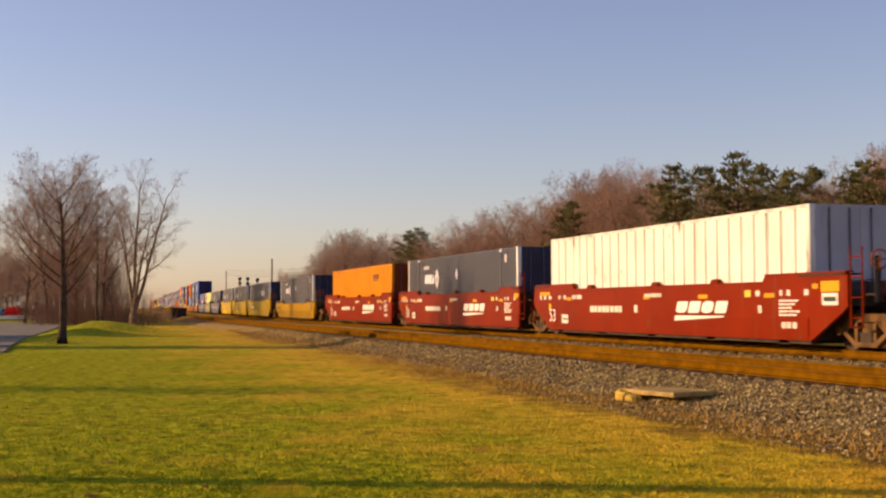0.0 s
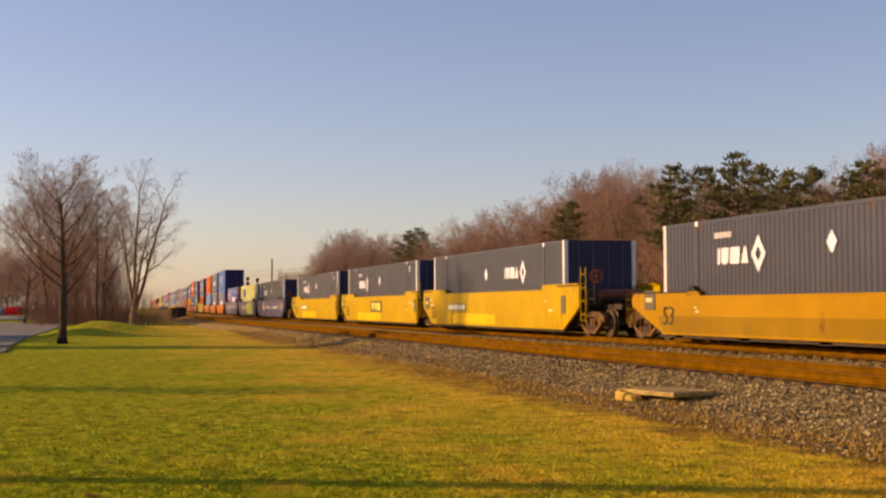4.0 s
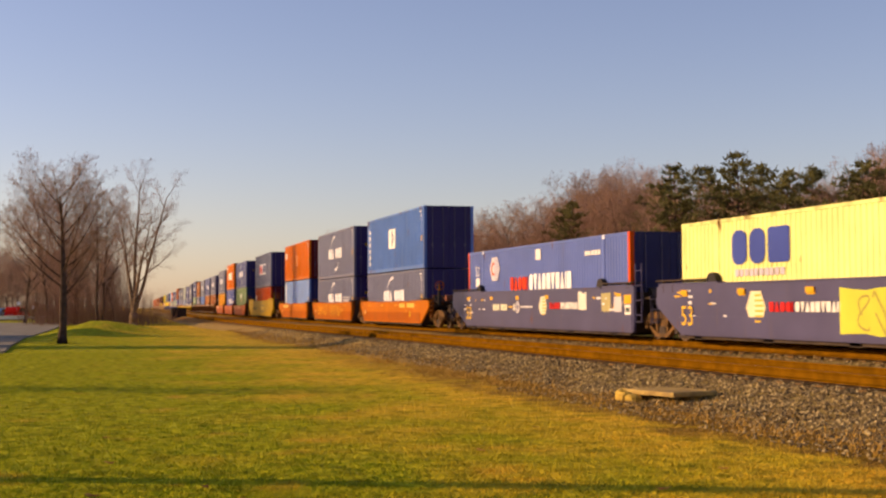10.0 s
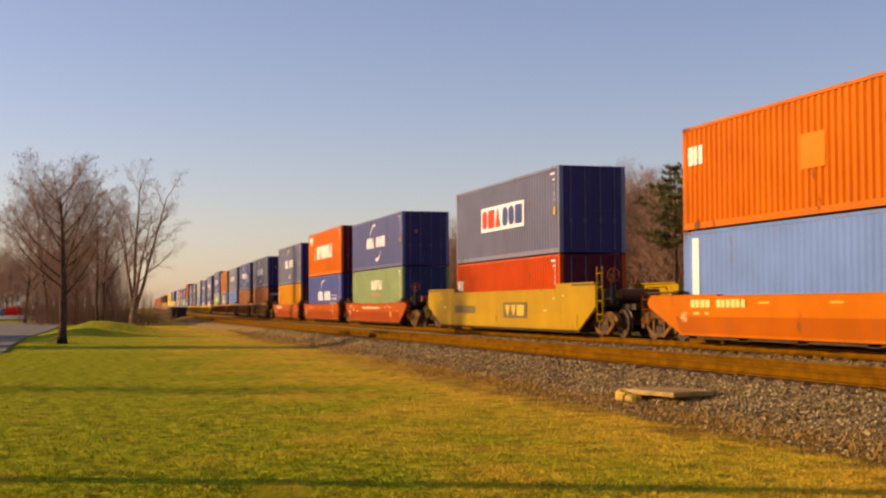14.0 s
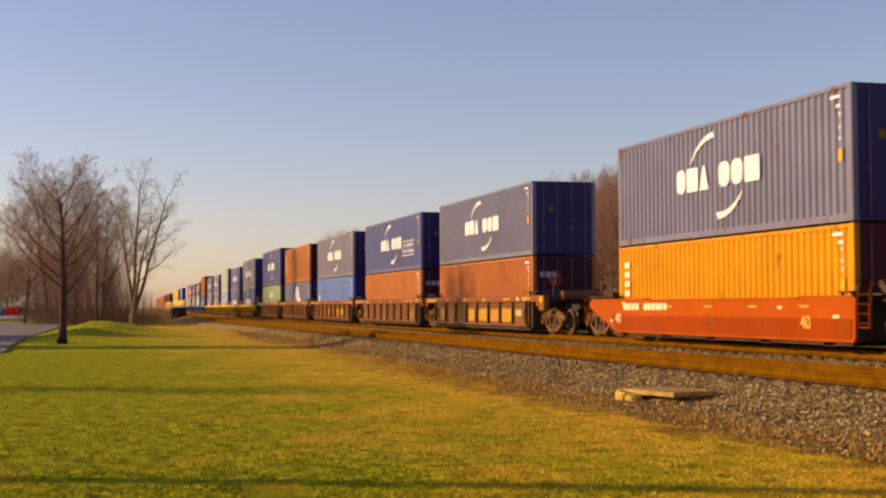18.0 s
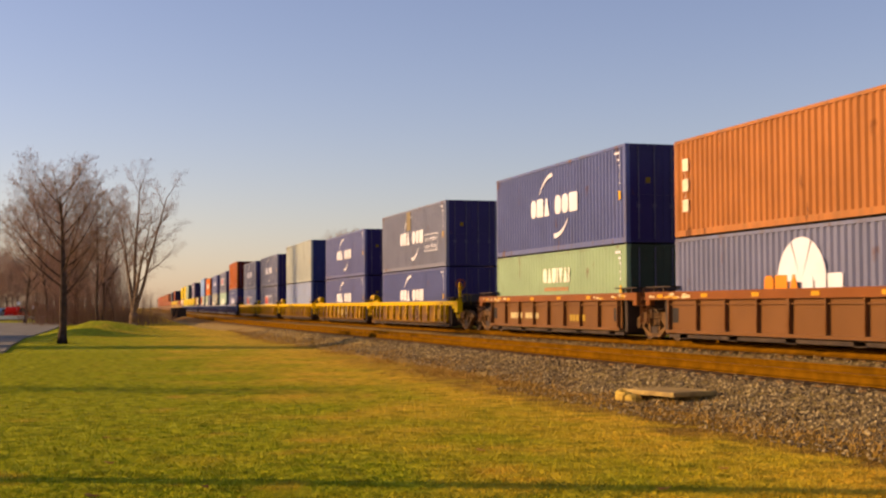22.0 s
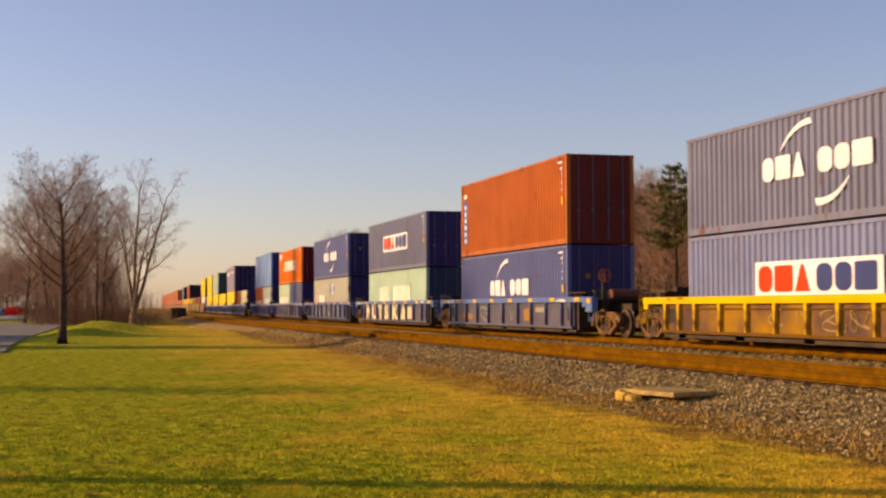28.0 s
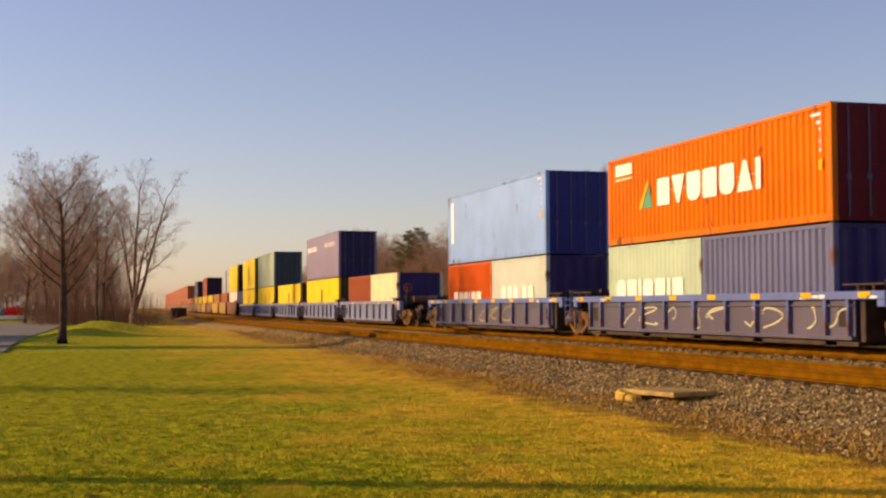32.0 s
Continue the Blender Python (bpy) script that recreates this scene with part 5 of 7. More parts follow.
def globe_mark(c, L, h, y):
    """A white half-globe over coloured blocks."""
    x, z, r = 0.25, h * 0.50, 1.02
    for a0, a1 in ((3, 64), (67, 113), (116, 177)):
        pts = [(x, z)] + arc_points(x, z, r, a0, a1, 6)
        part("logo_globe", Shape().slab_xz(pts, y - 0.004, y + 0.004), WHITE, c, "white half-globe emblem")
    part("logo_strip", shapes(Shape(), "oma", x - 1.62, x - 0.03, h * 0.40, h * 0.57, y - 0.009), paint("e0862c", .8), c)
    part("logo_strip", shapes(Shape(), "oom", x + 0.05, x + 1.72, h * 0.40, h * 0.57, y - 0.009), paint("e8e4ec", .75), c)


stack(-131.55, (SLATE, "slate blue 40-foot container with a half-globe emblem", (globe_mark, mark_codes), ISO, True, "352a5e"),
      ("b67440", "terracotta 40-foot container with ribbed sides", (mark_stack(0.055, 0.25, 0.88, 3, "ecdcc0"), mark_codes), ISO, False, "4a1e22"), 2.84, 5.45)
well_car(-147.0, "ribbed", brn, half_b, well_b, BRN_LABEL, 15.5, 9.0, False, True, chord="885028", stencils=brn_stencils(65, (note_bars(-3.9, -2.6, .55, .75, 4, "d8c08c", 0, -1.412), note_bars(-2.3, -0.9, .55, .75, 6, "d8c08c", 0, -1.412), note_bars(2.0, 3.4, .5, .7, 5, "b8943c", 0, -1.412),)))
stack(-147.0, ("86a078", GREEN_L, green[2], SMOOTH, True, "3a4636"), liner(NAVY), 2.87, 5.83)

# ribbed set with a yellow chord
half_y, well_y = 8.35, 7.2
YCH_LABEL = "rusty ribbed well car with a yellow top chord"
OCHRE = material("weathered_ochre_paint", rgb("9c7008"), rgb("58403a"), 0.75, 0.7, 0.0, 0.1, 30.0, rgb("5a4030"), 0.58, spec=0.06)
for k, (q, up, lowc, mid, top) in enumerate(((-166.35, liner("7e7f92", True), liner(NAVY), 2.78, 5.69), (-183.05, liner("666a98"), liner("666a98"), 2.78, 5.39),
                                           (-201.18, None, None, 2.79, 5.69), (-218.9, liner(SLATE), board(SLATE), 2.80, 5.40), (-235.5, liner(SLATE), board("7a82a8"), 2.83, 5.40))):
    well_car(q, "ribbed", "6e4a16", half_y, well_y, YCH_LABEL, 17.3, 9.9, k == 0, k == 4, chord="e2b400", band=(1.03, 1.21), web=OCHRE, ribs=RIBS_CLOSE, stencils=((note_tank("d0a400"),) if k < 4 else ()) + ((note_bars(-0.98, 0.85, .46, .86, "yym", "b49860", 0.0, -1.412, "dull logo shapes") if k == 1 else note_scrawl(20 + k, "a88e5c", -1.7, 2.5, .45, .92, 4, -1.414, .03)), note_patch(90 + k, "b08434", 4.8, 6.0, .36, .90, -1.411), note_scrawl(40 + k, "c8b890" if k == 1 else "8a6c3c", 1.15, 2.4, .40, 1.0, 3, -1.415, .04), note_scatter(71 + k, "b87c20", 6, 1.05, 1.14, y=-1.524)))
    if up:
        up = list(up)
        if k == 0:
            up[2] = up[2] + (mark_bars(0.43, 0.495, 0.66, 0.965, 1, "8e7c58", 0.0, "tan repaint patch", 0.009),)
        stack(q, lowc, tuple(up), mid, top)
    else:
        stack(q, ("8494b8", "faded blue 40-foot container with ribbed sides", (mark_codes,), SMOOTH, True, "2a3060"),
              ("b4b9b0", "faded silver-grey 40-foot container with rust stains", (mark_codes,), ISO, False, "2c3468"), mid, top)

# ribbed set with a blue chord
BCH_LABEL = "grey-blue ribbed well car with a blue chord and yellow plates"
PALE = ("9cbaa6", "pale grey-green 40-foot container with faint lettering blocks", (mark_bars(0.22, 0.41, 0.36, 0.70, "ohiha", "eaeedc"), mark_bars(0.47, 0.76, 0.36, 0.70, "ohiddiho", "eaeedc")), SMOOTH, True, "2e3a54")
blue_stencils = lambda sd, extra=(): (note_plates("e8b000", 8, 1.13, 0.42, 0.12, -1.526, 0.7, sd), note_scatter(sd, "e8e4de", 9, 1.11, 1.17, y=-1.526)) + tuple(extra)
pair20 = lambda a, b: ((a, b), "", ())
well_car(-256.5, "ribbed", "5e5a68", half_y, well_y, BCH_LABEL, 17.9, 9.9, True, False, chord="5870a4", band=(1.10, 1.27), ribs=RIBS_MIDDLE, stencils=blue_stencils(81, (note_patch(31, "94704c", -5.6, -3.9, .45, .72, -1.412), note_patch(32, "a87838", 2.3, 2.85, .42, .95, -1.412), note_scrawl(36, "a0a090", -3.0, -2.0, .4, .95, 1, -1.414), note_scrawl(37, "98a094", 0.5, 1.2, .45, .9, 1, -1.414), note_patch(34, "9c9484", 3.5, 4.5, .75, .98, -1.412))))
stack(-256.5, liner(NAVY), ("ba6428", "terracotta 40-foot container with a blue name strip", (mark_stack(0.055, 0.18, 0.74, 6, "f0ece4", "3c50a0"), mark_stack(0.055, 0.80, 0.88, 1, "f2eee6", None, 0.4), mark_codes), ISO, True, "6e2820"), 3.07, 6.07)
well_car(-274.38, "ribbed", "5e5a68", half_y, well_y, "grey-blue ribbed well car with big white sprayed letters", 17.9, 9.9, chord="5870a4", band=(1.10, 1.27), ribs=RIBS_MIDDLE, stencils=blue_stencils(82, note_letters("NUTSK", (-5.2, -3.9, -2.5, -1.15, 0.7), 0.36, 0.98, "e4dab8") + (note_bars(1.9, 3.3, 0.36, 1.06, "a", "e4dab8", 0.0, -1.412), note_patch(16, "d8cca8", 3.3, 4.1, 0.34, 1.1, -1.412))))
stack(-274.38, PALE, board(SLATE), 2.86, 5.44)
well_car(-292.44, "ribbed", "545a78", half_y, well_y, BCH_LABEL, 17.9, 9.9, chord="4a5c94", band=(1.10, 1.27), ribs=RIBS_MIDDLE, stencils=blue_stencils(83, (note_scrawl(31, "c8c8b0", -4.5, 4.5, .4, 1.0, 8, -1.414, .05),)))
GREY20 = "a0a092"
stack(-292.44, pair20((GREY20, "beige-grey 20-foot container with faint blocks", (mark_bars(0.34, 0.76, 0.40, 0.60, "moi", "f4eee0"), mark_bars(0.16, 0.29, 0.40, 0.60, "o", "e0a888")), SMOOTH), (GREY20, "beige-grey 20-foot container with a blue plate", (mark_bars(0.07, 0.25, 0.62, 0.84, 1, "e4e4ec"), mark_bars(0.07, 0.12, 0.64, 0.82, 1, "4a60b0", 0.0, "", 0.006), mark_bars(0.19, 0.25, 0.64, 0.82, 1, "4a60b0", 0.0, "", 0.006)), SMOOTH)), liner(NAVY), 2.85, 5.43)
well_car(-310.23, "ribbed", "5c5868", half_y, well_y, BCH_LABEL, 17.9, 9.9, chord="6070a6", band=(1.10, 1.27), ribs=RIBS_MIDDLE, stencils=blue_stencils(84, (note_scrawl(32, "cfc8a8", -4.9, 7.2, .42, .98, 9, -1.414, .04),)))
stack(-310.23, pair20(("acc4a8", "pale grey-green 20-foot container with faint lettering", (mark_bars(0.10, 0.85, 0.36, 0.60, "ohiohid", "f4f0e0"),), SMOOTH), ("626688", "slate blue ribbed 20-foot container", (), ISO)), HY(), 2.82, 5.41)
well_car(-327.9, "ribbed", "5c5868", half_y, well_y, BCH_LABEL, 17.9, 9.9, False, True, chord="6070a6", band=(1.10, 1.27), ribs=RIBS_MIDDLE, stencils=blue_stencils(85, (note_scrawl(33, "a89a70", -2.5, 3.0, .4, 1.0, 4, -1.414, .05),)))
stack(-327.9, pair20(("d45e14", "orange ribbed 20-foot container", (mark_bars(0.15, 0.8, 0.36, 0.54, "dooiou", "f4dcc4"),), ISO), ("b8c2b4", "pale grey-green 20-foot container with faint lettering", (mark_bars(0.2, 0.8, 0.36, 0.60, "ohoiho", "f4f0e0"),), SMOOTH)),
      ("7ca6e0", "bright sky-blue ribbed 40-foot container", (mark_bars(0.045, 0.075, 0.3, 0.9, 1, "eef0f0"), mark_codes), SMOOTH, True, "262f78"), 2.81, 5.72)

# ribbed set in light blue, with yellow boxes
half_s, well_s = 7.35, 6.22
LBL = "light grey-blue ribbed well car with yellow plates"
YBOX = lambda: ("e8c81e", "bright yellow steel 40-foot container", (mark_bars(0.47, 0.53, 0.25, 0.75, 1, "8a8030"),), SMOOTH, True, "5a4a20")
ltb = dict(chord="7a84a8", band=(1.10, 1.27), ribs=RIBS_MIDDLE)
for k, q in enumerate((-349.5, -364.9, -380.2, -395.4, -410.6)):
    well_car(q, "ribbed", "7e88a6", half_s, well_s, LBL, 15.2, 9.0, k == 0, k == 4, stencils=(note_plates("d8b030", 5, 1.13, 0.40, 0.12, -1.526, 0.7, k),), lean=k > 1, **ltb)
stack(-349.5, pair20(("a85c3c", "terracotta ribbed 20-foot container", (), ISO), ("f0e6b8", "cream ribbed 20-foot container", (), ISO)), None, 2.77, 5.7)
stack(-364.9, YBOX(), ("7c7090", "lilac-grey 40-foot container with faint lettering", (mark_bars(0.05, 0.35, 0.66, 0.78, 5, "e8e4e4"), mark_bars(0.6, 0.9, 0.7, 0.8, 6, "c8c0c4")), SMOOTH, True, "2c2450"), 2.85, 5.72)
stack(-380.2, YBOX(), None, 2.77, 5.7)
stack(-395.4, YBOX(), ("9aac94", "pale grey-green ribbed 40-foot container", (), SMOOTH, True, "3c4c54"), 2.80, 5.70)
stack(-410.6, YBOX(), YBOX(), 2.80, 5.70)

# the far tail of the train
tail = random.Random(7)
TAIL = ((-430.0, "ecd8c8", "e8c81e"), (-446, "9c5034", None), (-462, "a8743c", None), (-478, "d8b428", None), (-494, "e0b428", "9a4a2c"), (-510, "e0c040", None), (-526, "c8a040", "3a3450"))
for k, (q, lo, up) in enumerate(TAIL):
    well_car(q, "smooth", ("7a4a34", "a07a30", "b5862a")[k % 3], half40, well40, "brown flat-sided well car far down the line", 15.9, 8.6, k % 3 == 0, k % 3 == 2, lean=True)
    stack(q, (lo, "plain steel 40-foot container, far down the line", (), SMOOTH, True, None), (up, "plain steel 40-foot container, far down the line", (), SMOOTH, True, "2a2038") if up else None, 2.8, 5.7, True)
for k in range(16):
    q = -542 - 16 * k
    well_car(q, "smooth", "8a5a3c", half40, well40, "brown flat-sided well car far down the line", 15.9, 8.6, k % 3 == 0, k % 3 == 2, lean=True)
    stack(q, (tail.choice(("b86a44", "c87a50", "a8583c", "b0685c")), "terracotta 40-foot container far down the line", (), SMOOTH, True, None), (tail.choice(("b86a44", "c0604a", "a0607c", "b8704c")), "plain steel 40-foot container, far down the line", (), SMOOTH, True, None) if k > 1 else None, 2.8, 5.7, True)


# ---- ground ----

def ground_z(x, y):
    p = Vector((x, y, 0))
    r, a = p.dot(RIGHT), p.dot(AHEAD)
    z = 0.80 * math.exp(-((r + 21.0) / (2.9 if r > -21 else 5.0)) ** 2 - ((a - 77) / (6.5 if a > 77 else 11.0)) ** 2)
    z += 0.12 * math.exp(-((r + 17.0) / 5.5) ** 2 - ((a - 80) / 9.0) ** 2)
    z *= min(1.0, max(0.0, (r + 15.6 + (a - 46) * 0.2636) / 3.0))
    if a > 8:
        z += 0.03 * noise.noise(Vector((x * 0.12, y * 0.12, 0)))
    return z


def ground_sheet():
    """One sheet to the horizon, finer near the camera."""
    s = Shape()
    xs = [-3000, -1500, -700, -400, -300, -240] + [-200 + 2 * k for k in range(106)] + [15, 20, 30, 60, 150, 500, 1500]
    ys = [-1500, -700, -300, -150, -100, -80] + [-60 + 2 * k for k in range(20)] + [-20 + 1.0 * k for k in range(30)] + [10, 25, 40, 70, 120, 250, 500, 900, 1500, 3000]
    for y in ys:
        for x in xs:
            s.v.append((x, y, ground_z(x, y)))
    n = len(xs)
    for j in range(len(ys) - 1):
        for i in range(n - 1):
            s.f.append((j * n + i, j * n + i + 1, (j + 1) * n + i + 1, (j + 1) * n + i))
    return s


ground = new("ground", ground_sheet().mesh("ground", True))
ground.data.materials.append(GRASS)
tagged(ground, "winter lawn, green turning straw-yellow beside the railway", "lawn", kind="structure")


def blades():
    """Short tufts over the part of the lawn that lies nearest."""
    r = np.random.RandomState(3)
    n = 250000
    a = 9.5 + 36.0 * r.rand(n) ** 1.7
    w = (r.rand(n) * 2 - 1) * 0.37 * a
    px = AHEAD.x * a + RIGHT.x * w
    py = AHEAD.y * a + RIGHT.y * w
    keep = py < 8.7
    px, py, a = px[keep], py[keep], a[keep]
    n = len(px)
    ang = r.rand(n) * 2 * np.pi
    h = 0.010 + 0.022 * r.rand(n)
    wd = 0.003 + 0.005 * r.rand(n)
    lean = (r.rand(n, 2) - 0.5) * 0.07
    gz = np.array([ground_z(x, y) for x, y in zip(px, py)])
    v = np.empty((n, 3, 3))
    dx, dy = np.cos(ang) * wd, np.sin(ang) * wd
    v[:, 0] = np.stack([px - dx, py - dy, gz - 0.004], 1)
    v[:, 1] = np.stack([px + dx, py + dy, gz - 0.004], 1)
    v[:, 2] = np.stack([px + lean[:, 0], py + lean[:, 1], gz + h], 1)
    me = bpy.data.meshes.new("grass")
    me.from_pydata(v.reshape(-1, 3), [], np.arange(3 * n).reshape(-1, 3))
    me.materials.append(BLADES)
    return me


tagged(new("grass", blades()), "short winter grass blades, green and straw", "grass", kind="stuff")

# parking lot and drive beyond the lawn
lot = [(-15.6, 46), (-18.0, 54), (-21.6, 66.7), (-25.8, 84), (-33.0, 112), (-38.5, 136), (-75, 136), (-40, 96), (-29.5, 80), (-23.2, 62), (-20, 46)]
s = Shape()
pts = [ground_point(*p) for p in lot]
s.v = [(x, y, 0.06) for x, y in pts] + [(x, y, -0.3) for x, y in pts]
s.f = [tuple(range(len(pts)))[::-1]] + [(k, (k + 1) % len(pts), len(pts) + (k + 1) % len(pts), len(pts) + k) for k in range(len(pts))]
me = s.mesh("car_park")
me.materials.append(ASPHALT)
tagged(new("car_park", me), "grey asphalt car park beside the lawn", "pavement", kind="structure")
drive = [(-110, 190), (-55, 190), (-55, 236), (-110, 236)]
s = Shape()
pts = [ground_point(*p) for p in drive]
s.v = [(x, y, 0.10) for x, y in pts] + [(x, y, -0.3) for x, y in pts]
s.f = [tuple(range(4))[::-1]] + [(k, (k + 1) % 4, 4 + (k + 1) % 4, 4 + k) for k in range(4)]
me = s.mesh("road")
me.materials.append(ASPHALT)
tagged(new("road", me), "grey asphalt drive behind the lawn", "road", kind="structure")


# ---- ballast and tracks ----
def line_strip(profile, q0, q1, step, jitter=0.0, seed=1):
    """A cross section in (y, z) drawn along the line."""
    r, s = random.Random(seed), Shape()
    q, rows = q0, 0
    while q <= q1:
        off, _ = bend(q)
        for y, z in profile:
            s.v.append((q, y + off, z + r.uniform(-jitter, jitter)))
        rows += 1
        q += step if q > -120 else 8
    n = len(profile)
    for j in range(rows - 1):
        for i in range(n - 1):
            s.f.append((j * n + i, (j + 1) * n + i, (j + 1) * n + i + 1, j * n + i + 1))
    return s


BED = [(8.7, -0.06), (9.15, 0.04), (9.65, 0.10), (10.1, 0.19), (10.6, 0.32), (11.0, 0.355), (12.1, 0.36), (13.2, 0.36), (13.9, 0.33), (14.5, 0.30), (15.2, 0.36), (16.0, 0.41), (17.0, 0.41), (18.2, 0.41), (18.8, 0.34), (20.6, -0.05)]
bed = new("ballast_bed", line_strip(BED, -900, 40, 0.6, 0.012).mesh("ballast_bed", True))
bed.data.materials.append(BALLAST)
tagged(bed, "grey-brown crushed stone ballast under two tracks", "ballast", kind="structure")


def bed_z(y):
    for (y0, z0), (y1, z1) in zip(BED, BED[1:]):
        if y0 <= y <= y1:
            return z0 + (z1 - z0) * (y - y0) / (y1 - y0)
    return 0.0


def stones(n, q0, q1, y0, y1, seed, size):
    """Loose broken stone lying on the ballast."""
    r = np.random.RandomState(seed)
    q = q1 - (q1 - q0) * r.rand(n) ** 1.3
    y = y0 + (y1 - y0) * r.rand(n)
    keep = y > 8.62 + 0.5 * np.clip((-q - 20) / 9, 0, 1) + 0.10 * np.sin(q * 1.7) + 0.07 * np.sin(q * 4.3)
    keep |= y0 < 8.0
    q, y, n = q[keep], y[keep], int(keep.sum())
    z = np.array([max(bed_z(v), 0.0) for v in y]) + 0.006
    y = y + np.array([bend(v)[0] for v in q])
    base = np.array([(1, 0, 0), (0, 1, 0), (-1, 0, 0), (0, -1, 0), (0, 0, 0.8), (0, 0, -0.5)], float)
    v = base[None] * (size * (0.55 + 0.9 * r.rand(n, 1, 1) ** 2)) * (0.65 + 0.7 * r.rand(n, 6, 3))
    t = r.rand(n) * 2 * np.pi
    c, s_ = np.cos(t)[:, None], np.sin(t)[:, None]
    v = np.stack([v[..., 0] * c - v[..., 1] * s_, v[..., 0] * s_ + v[..., 1] * c, v[..., 2]], -1)
    v += np.stack([q, y, z], 1)[:, None]
    f = np.array([(0, 1, 4), (1, 2, 4), (2, 3, 4), (3, 0, 4), (1, 0, 5), (2, 1, 5), (3, 2, 5), (0, 3, 5)])
    faces = (f[None] + 6 * np.arange(n)[:, None, None]).reshape(-1, 3)
    me = bpy.data.meshes.new("ballast_stones")
    me.from_pydata(v.reshape(-1, 3), [], faces)
    return me


def island_stone():
    mat = bpy.data.materials.new("broken_stone")
    mat.use_nodes = True
    n, l = mat.node_tree.nodes, mat.node_tree.links
    g = n.new("ShaderNodeNewGeometry").outputs["Random Per Island"]
    cr = n.new("ShaderNodeValToRGB")
    cr.color_ramp.elements[0].color, cr.color_ramp.elements[1].color = rgb("46371f"), rgb("c4aa72")
    e = cr.color_ramp.elements.new(0.55)
    e.color = rgb("745d36")
    l.new(g, cr.inputs["Fac"])
    l.new(cr.outputs["Color"], n["Principled BSDF"].inputs["Base Color"])
    n["Principled BSDF"].inputs["Roughness"].default_value = 0.9
    return mat


STONE = island_stone()
for count, q0, q1, y0, y1, sd, size in ((33000, -44, -8, 8.5, 11.0, 5, 0.029), (11000, -50, -8, 13.1, 16.0, 6, 0.031), (2500, -75, -44, 9.0, 11.0, 7, 0.035), (1500, -24, -10, 7.8, 8.8, 8, 0.026)):
    me = stones(count, q0, q1, y0, y1, sd, size)
    me.materials.append(STONE)
    tagged(new("ballast_stones", me), "loose grey-brown crushed stones", "ballast", kind="stuff")


def edge_tufts():
    """Dead grass that straggles over the foot of the ballast."""
    r = np.random.RandomState(17)
    n = 26000
    q = -9 - 75 * r.rand(n) ** 1.4
    y = 8.75 + 0.42 * r.randn(n) + 0.25 * np.sin(q * 0.9) + 0.18 * np.sin(q * 2.3) + 0.5 * np.clip((-q - 26) / 14, 0, 1)
    z = np.array([max(bed_z(v), 0.0) for v in y])
    y = y + np.array([bend(v)[0] for v in q])
    a, h, w = r.rand(n) * 6.283, 0.02 + 0.07 * r.rand(n) ** 2, 0.006 + 0.010 * r.rand(n)
    lean = (r.rand(n, 2) - 0.5) * 0.12
    v = np.empty((n, 3, 3))
    v[:, 0] = np.stack([q - np.cos(a) * w, y - np.sin(a) * w, z - 0.01], 1)
    v[:, 1] = np.stack([q + np.cos(a) * w, y + np.sin(a) * w, z - 0.01], 1)
    v[:, 2] = np.stack([q + lean[:, 0], y + lean[:, 1], z + h], 1)
    me = bpy.data.meshes.new("dry_grass")
    me.from_pydata(v.reshape(-1, 3), [], np.arange(3 * n).reshape(-1, 3))
    me.materials.append(DEADGRASS)
    return me


tagged(new("dry_grass", edge_tufts()), "dead straw-brown grass at the foot of the ballast", "grass", kind="stuff")


def rail_strip(y, z):
    loop = [(y + a, z + b) for a, b in [(0.075, -0.17), (0.075, -0.155), (0.012, -0.135), (0.010, -0.045), (0.036, -0.035), (0.034, -0.003), (-0.034, -0.003), (-0.036, -0.035), (-0.010, -0.045), (-0.012, -0.135), (-0.075, -0.155), (-0.075, -0.17)]]
    return line_strip(loop, -900, 40, 4.0)


for name, yc, zc in (("near", NEAR_Y, NEAR_Z), ("far", TRAIN_Y, RAIL_Z)):
    tr = thing("railway_track", "rust-brown steel rails on weathered wooden sleepers", "railway track", kind="structure")
    for dy in (-0.755, 0.755):
        rl = part("rail", rail_strip(yc + dy, zc), RAILM, tr, "rusty orange-brown rail")
        part("rail_head", line_strip([(yc + dy + 0.032, zc - 0.0025), (yc + dy, zc), (yc + dy - 0.032, zc - 0.0025)], -900, 40, 4.0), RAILTOP, rl, "worn bright running surface")
    q = -66.0
    k = 0
    while q < -6:
        off, sl = bend(q)
        part("sleeper", lambda: Shape().soft_box(-0.115, 0.115, -1.28, 1.28, -0.33, -0.172, 0.012), TIE, tr, key="sleeper", at=pose(q, yc + off, zc, 0, 0, math.degrees(math.atan(sl))))
        q += 0.56
        k += 1

# a weathered concrete slab at the foot of the ballast
slab = thing("concrete_slab", "weathered tan concrete slab lying tilted on the ballast edge", "slab", m=pose(-19.45, 9.42, 0.09, 1.0, -1.0, 4))
r = random.Random(4)
top = [(-0.80 + 0.16 * k, -0.40 + r.uniform(-0.03, 0.03)) for k in range(11)] + [(0.80 - 0.16 * k, 0.40 + r.uniform(-0.03, 0.03)) for k in range(11)]
s = Shape()
s.v = [(x, y, 0.12 + r.uniform(-0.006, 0.006)) for x, y in top] + [(x * 1.01, y * 1.03, 0.10) for x, y in top] + [(x, y, 0.05) for x, y in top]
m = len(top)
s.f = [tuple(range(m)), tuple(3 * m - 1 - k for k in range(m))] + [(b + m + k, b + m + (k + 1) % m, b + (k + 1) % m, b + k) for b in (0, m) for k in range(m)]
part("slab_body", s, CONCRETE, slab)
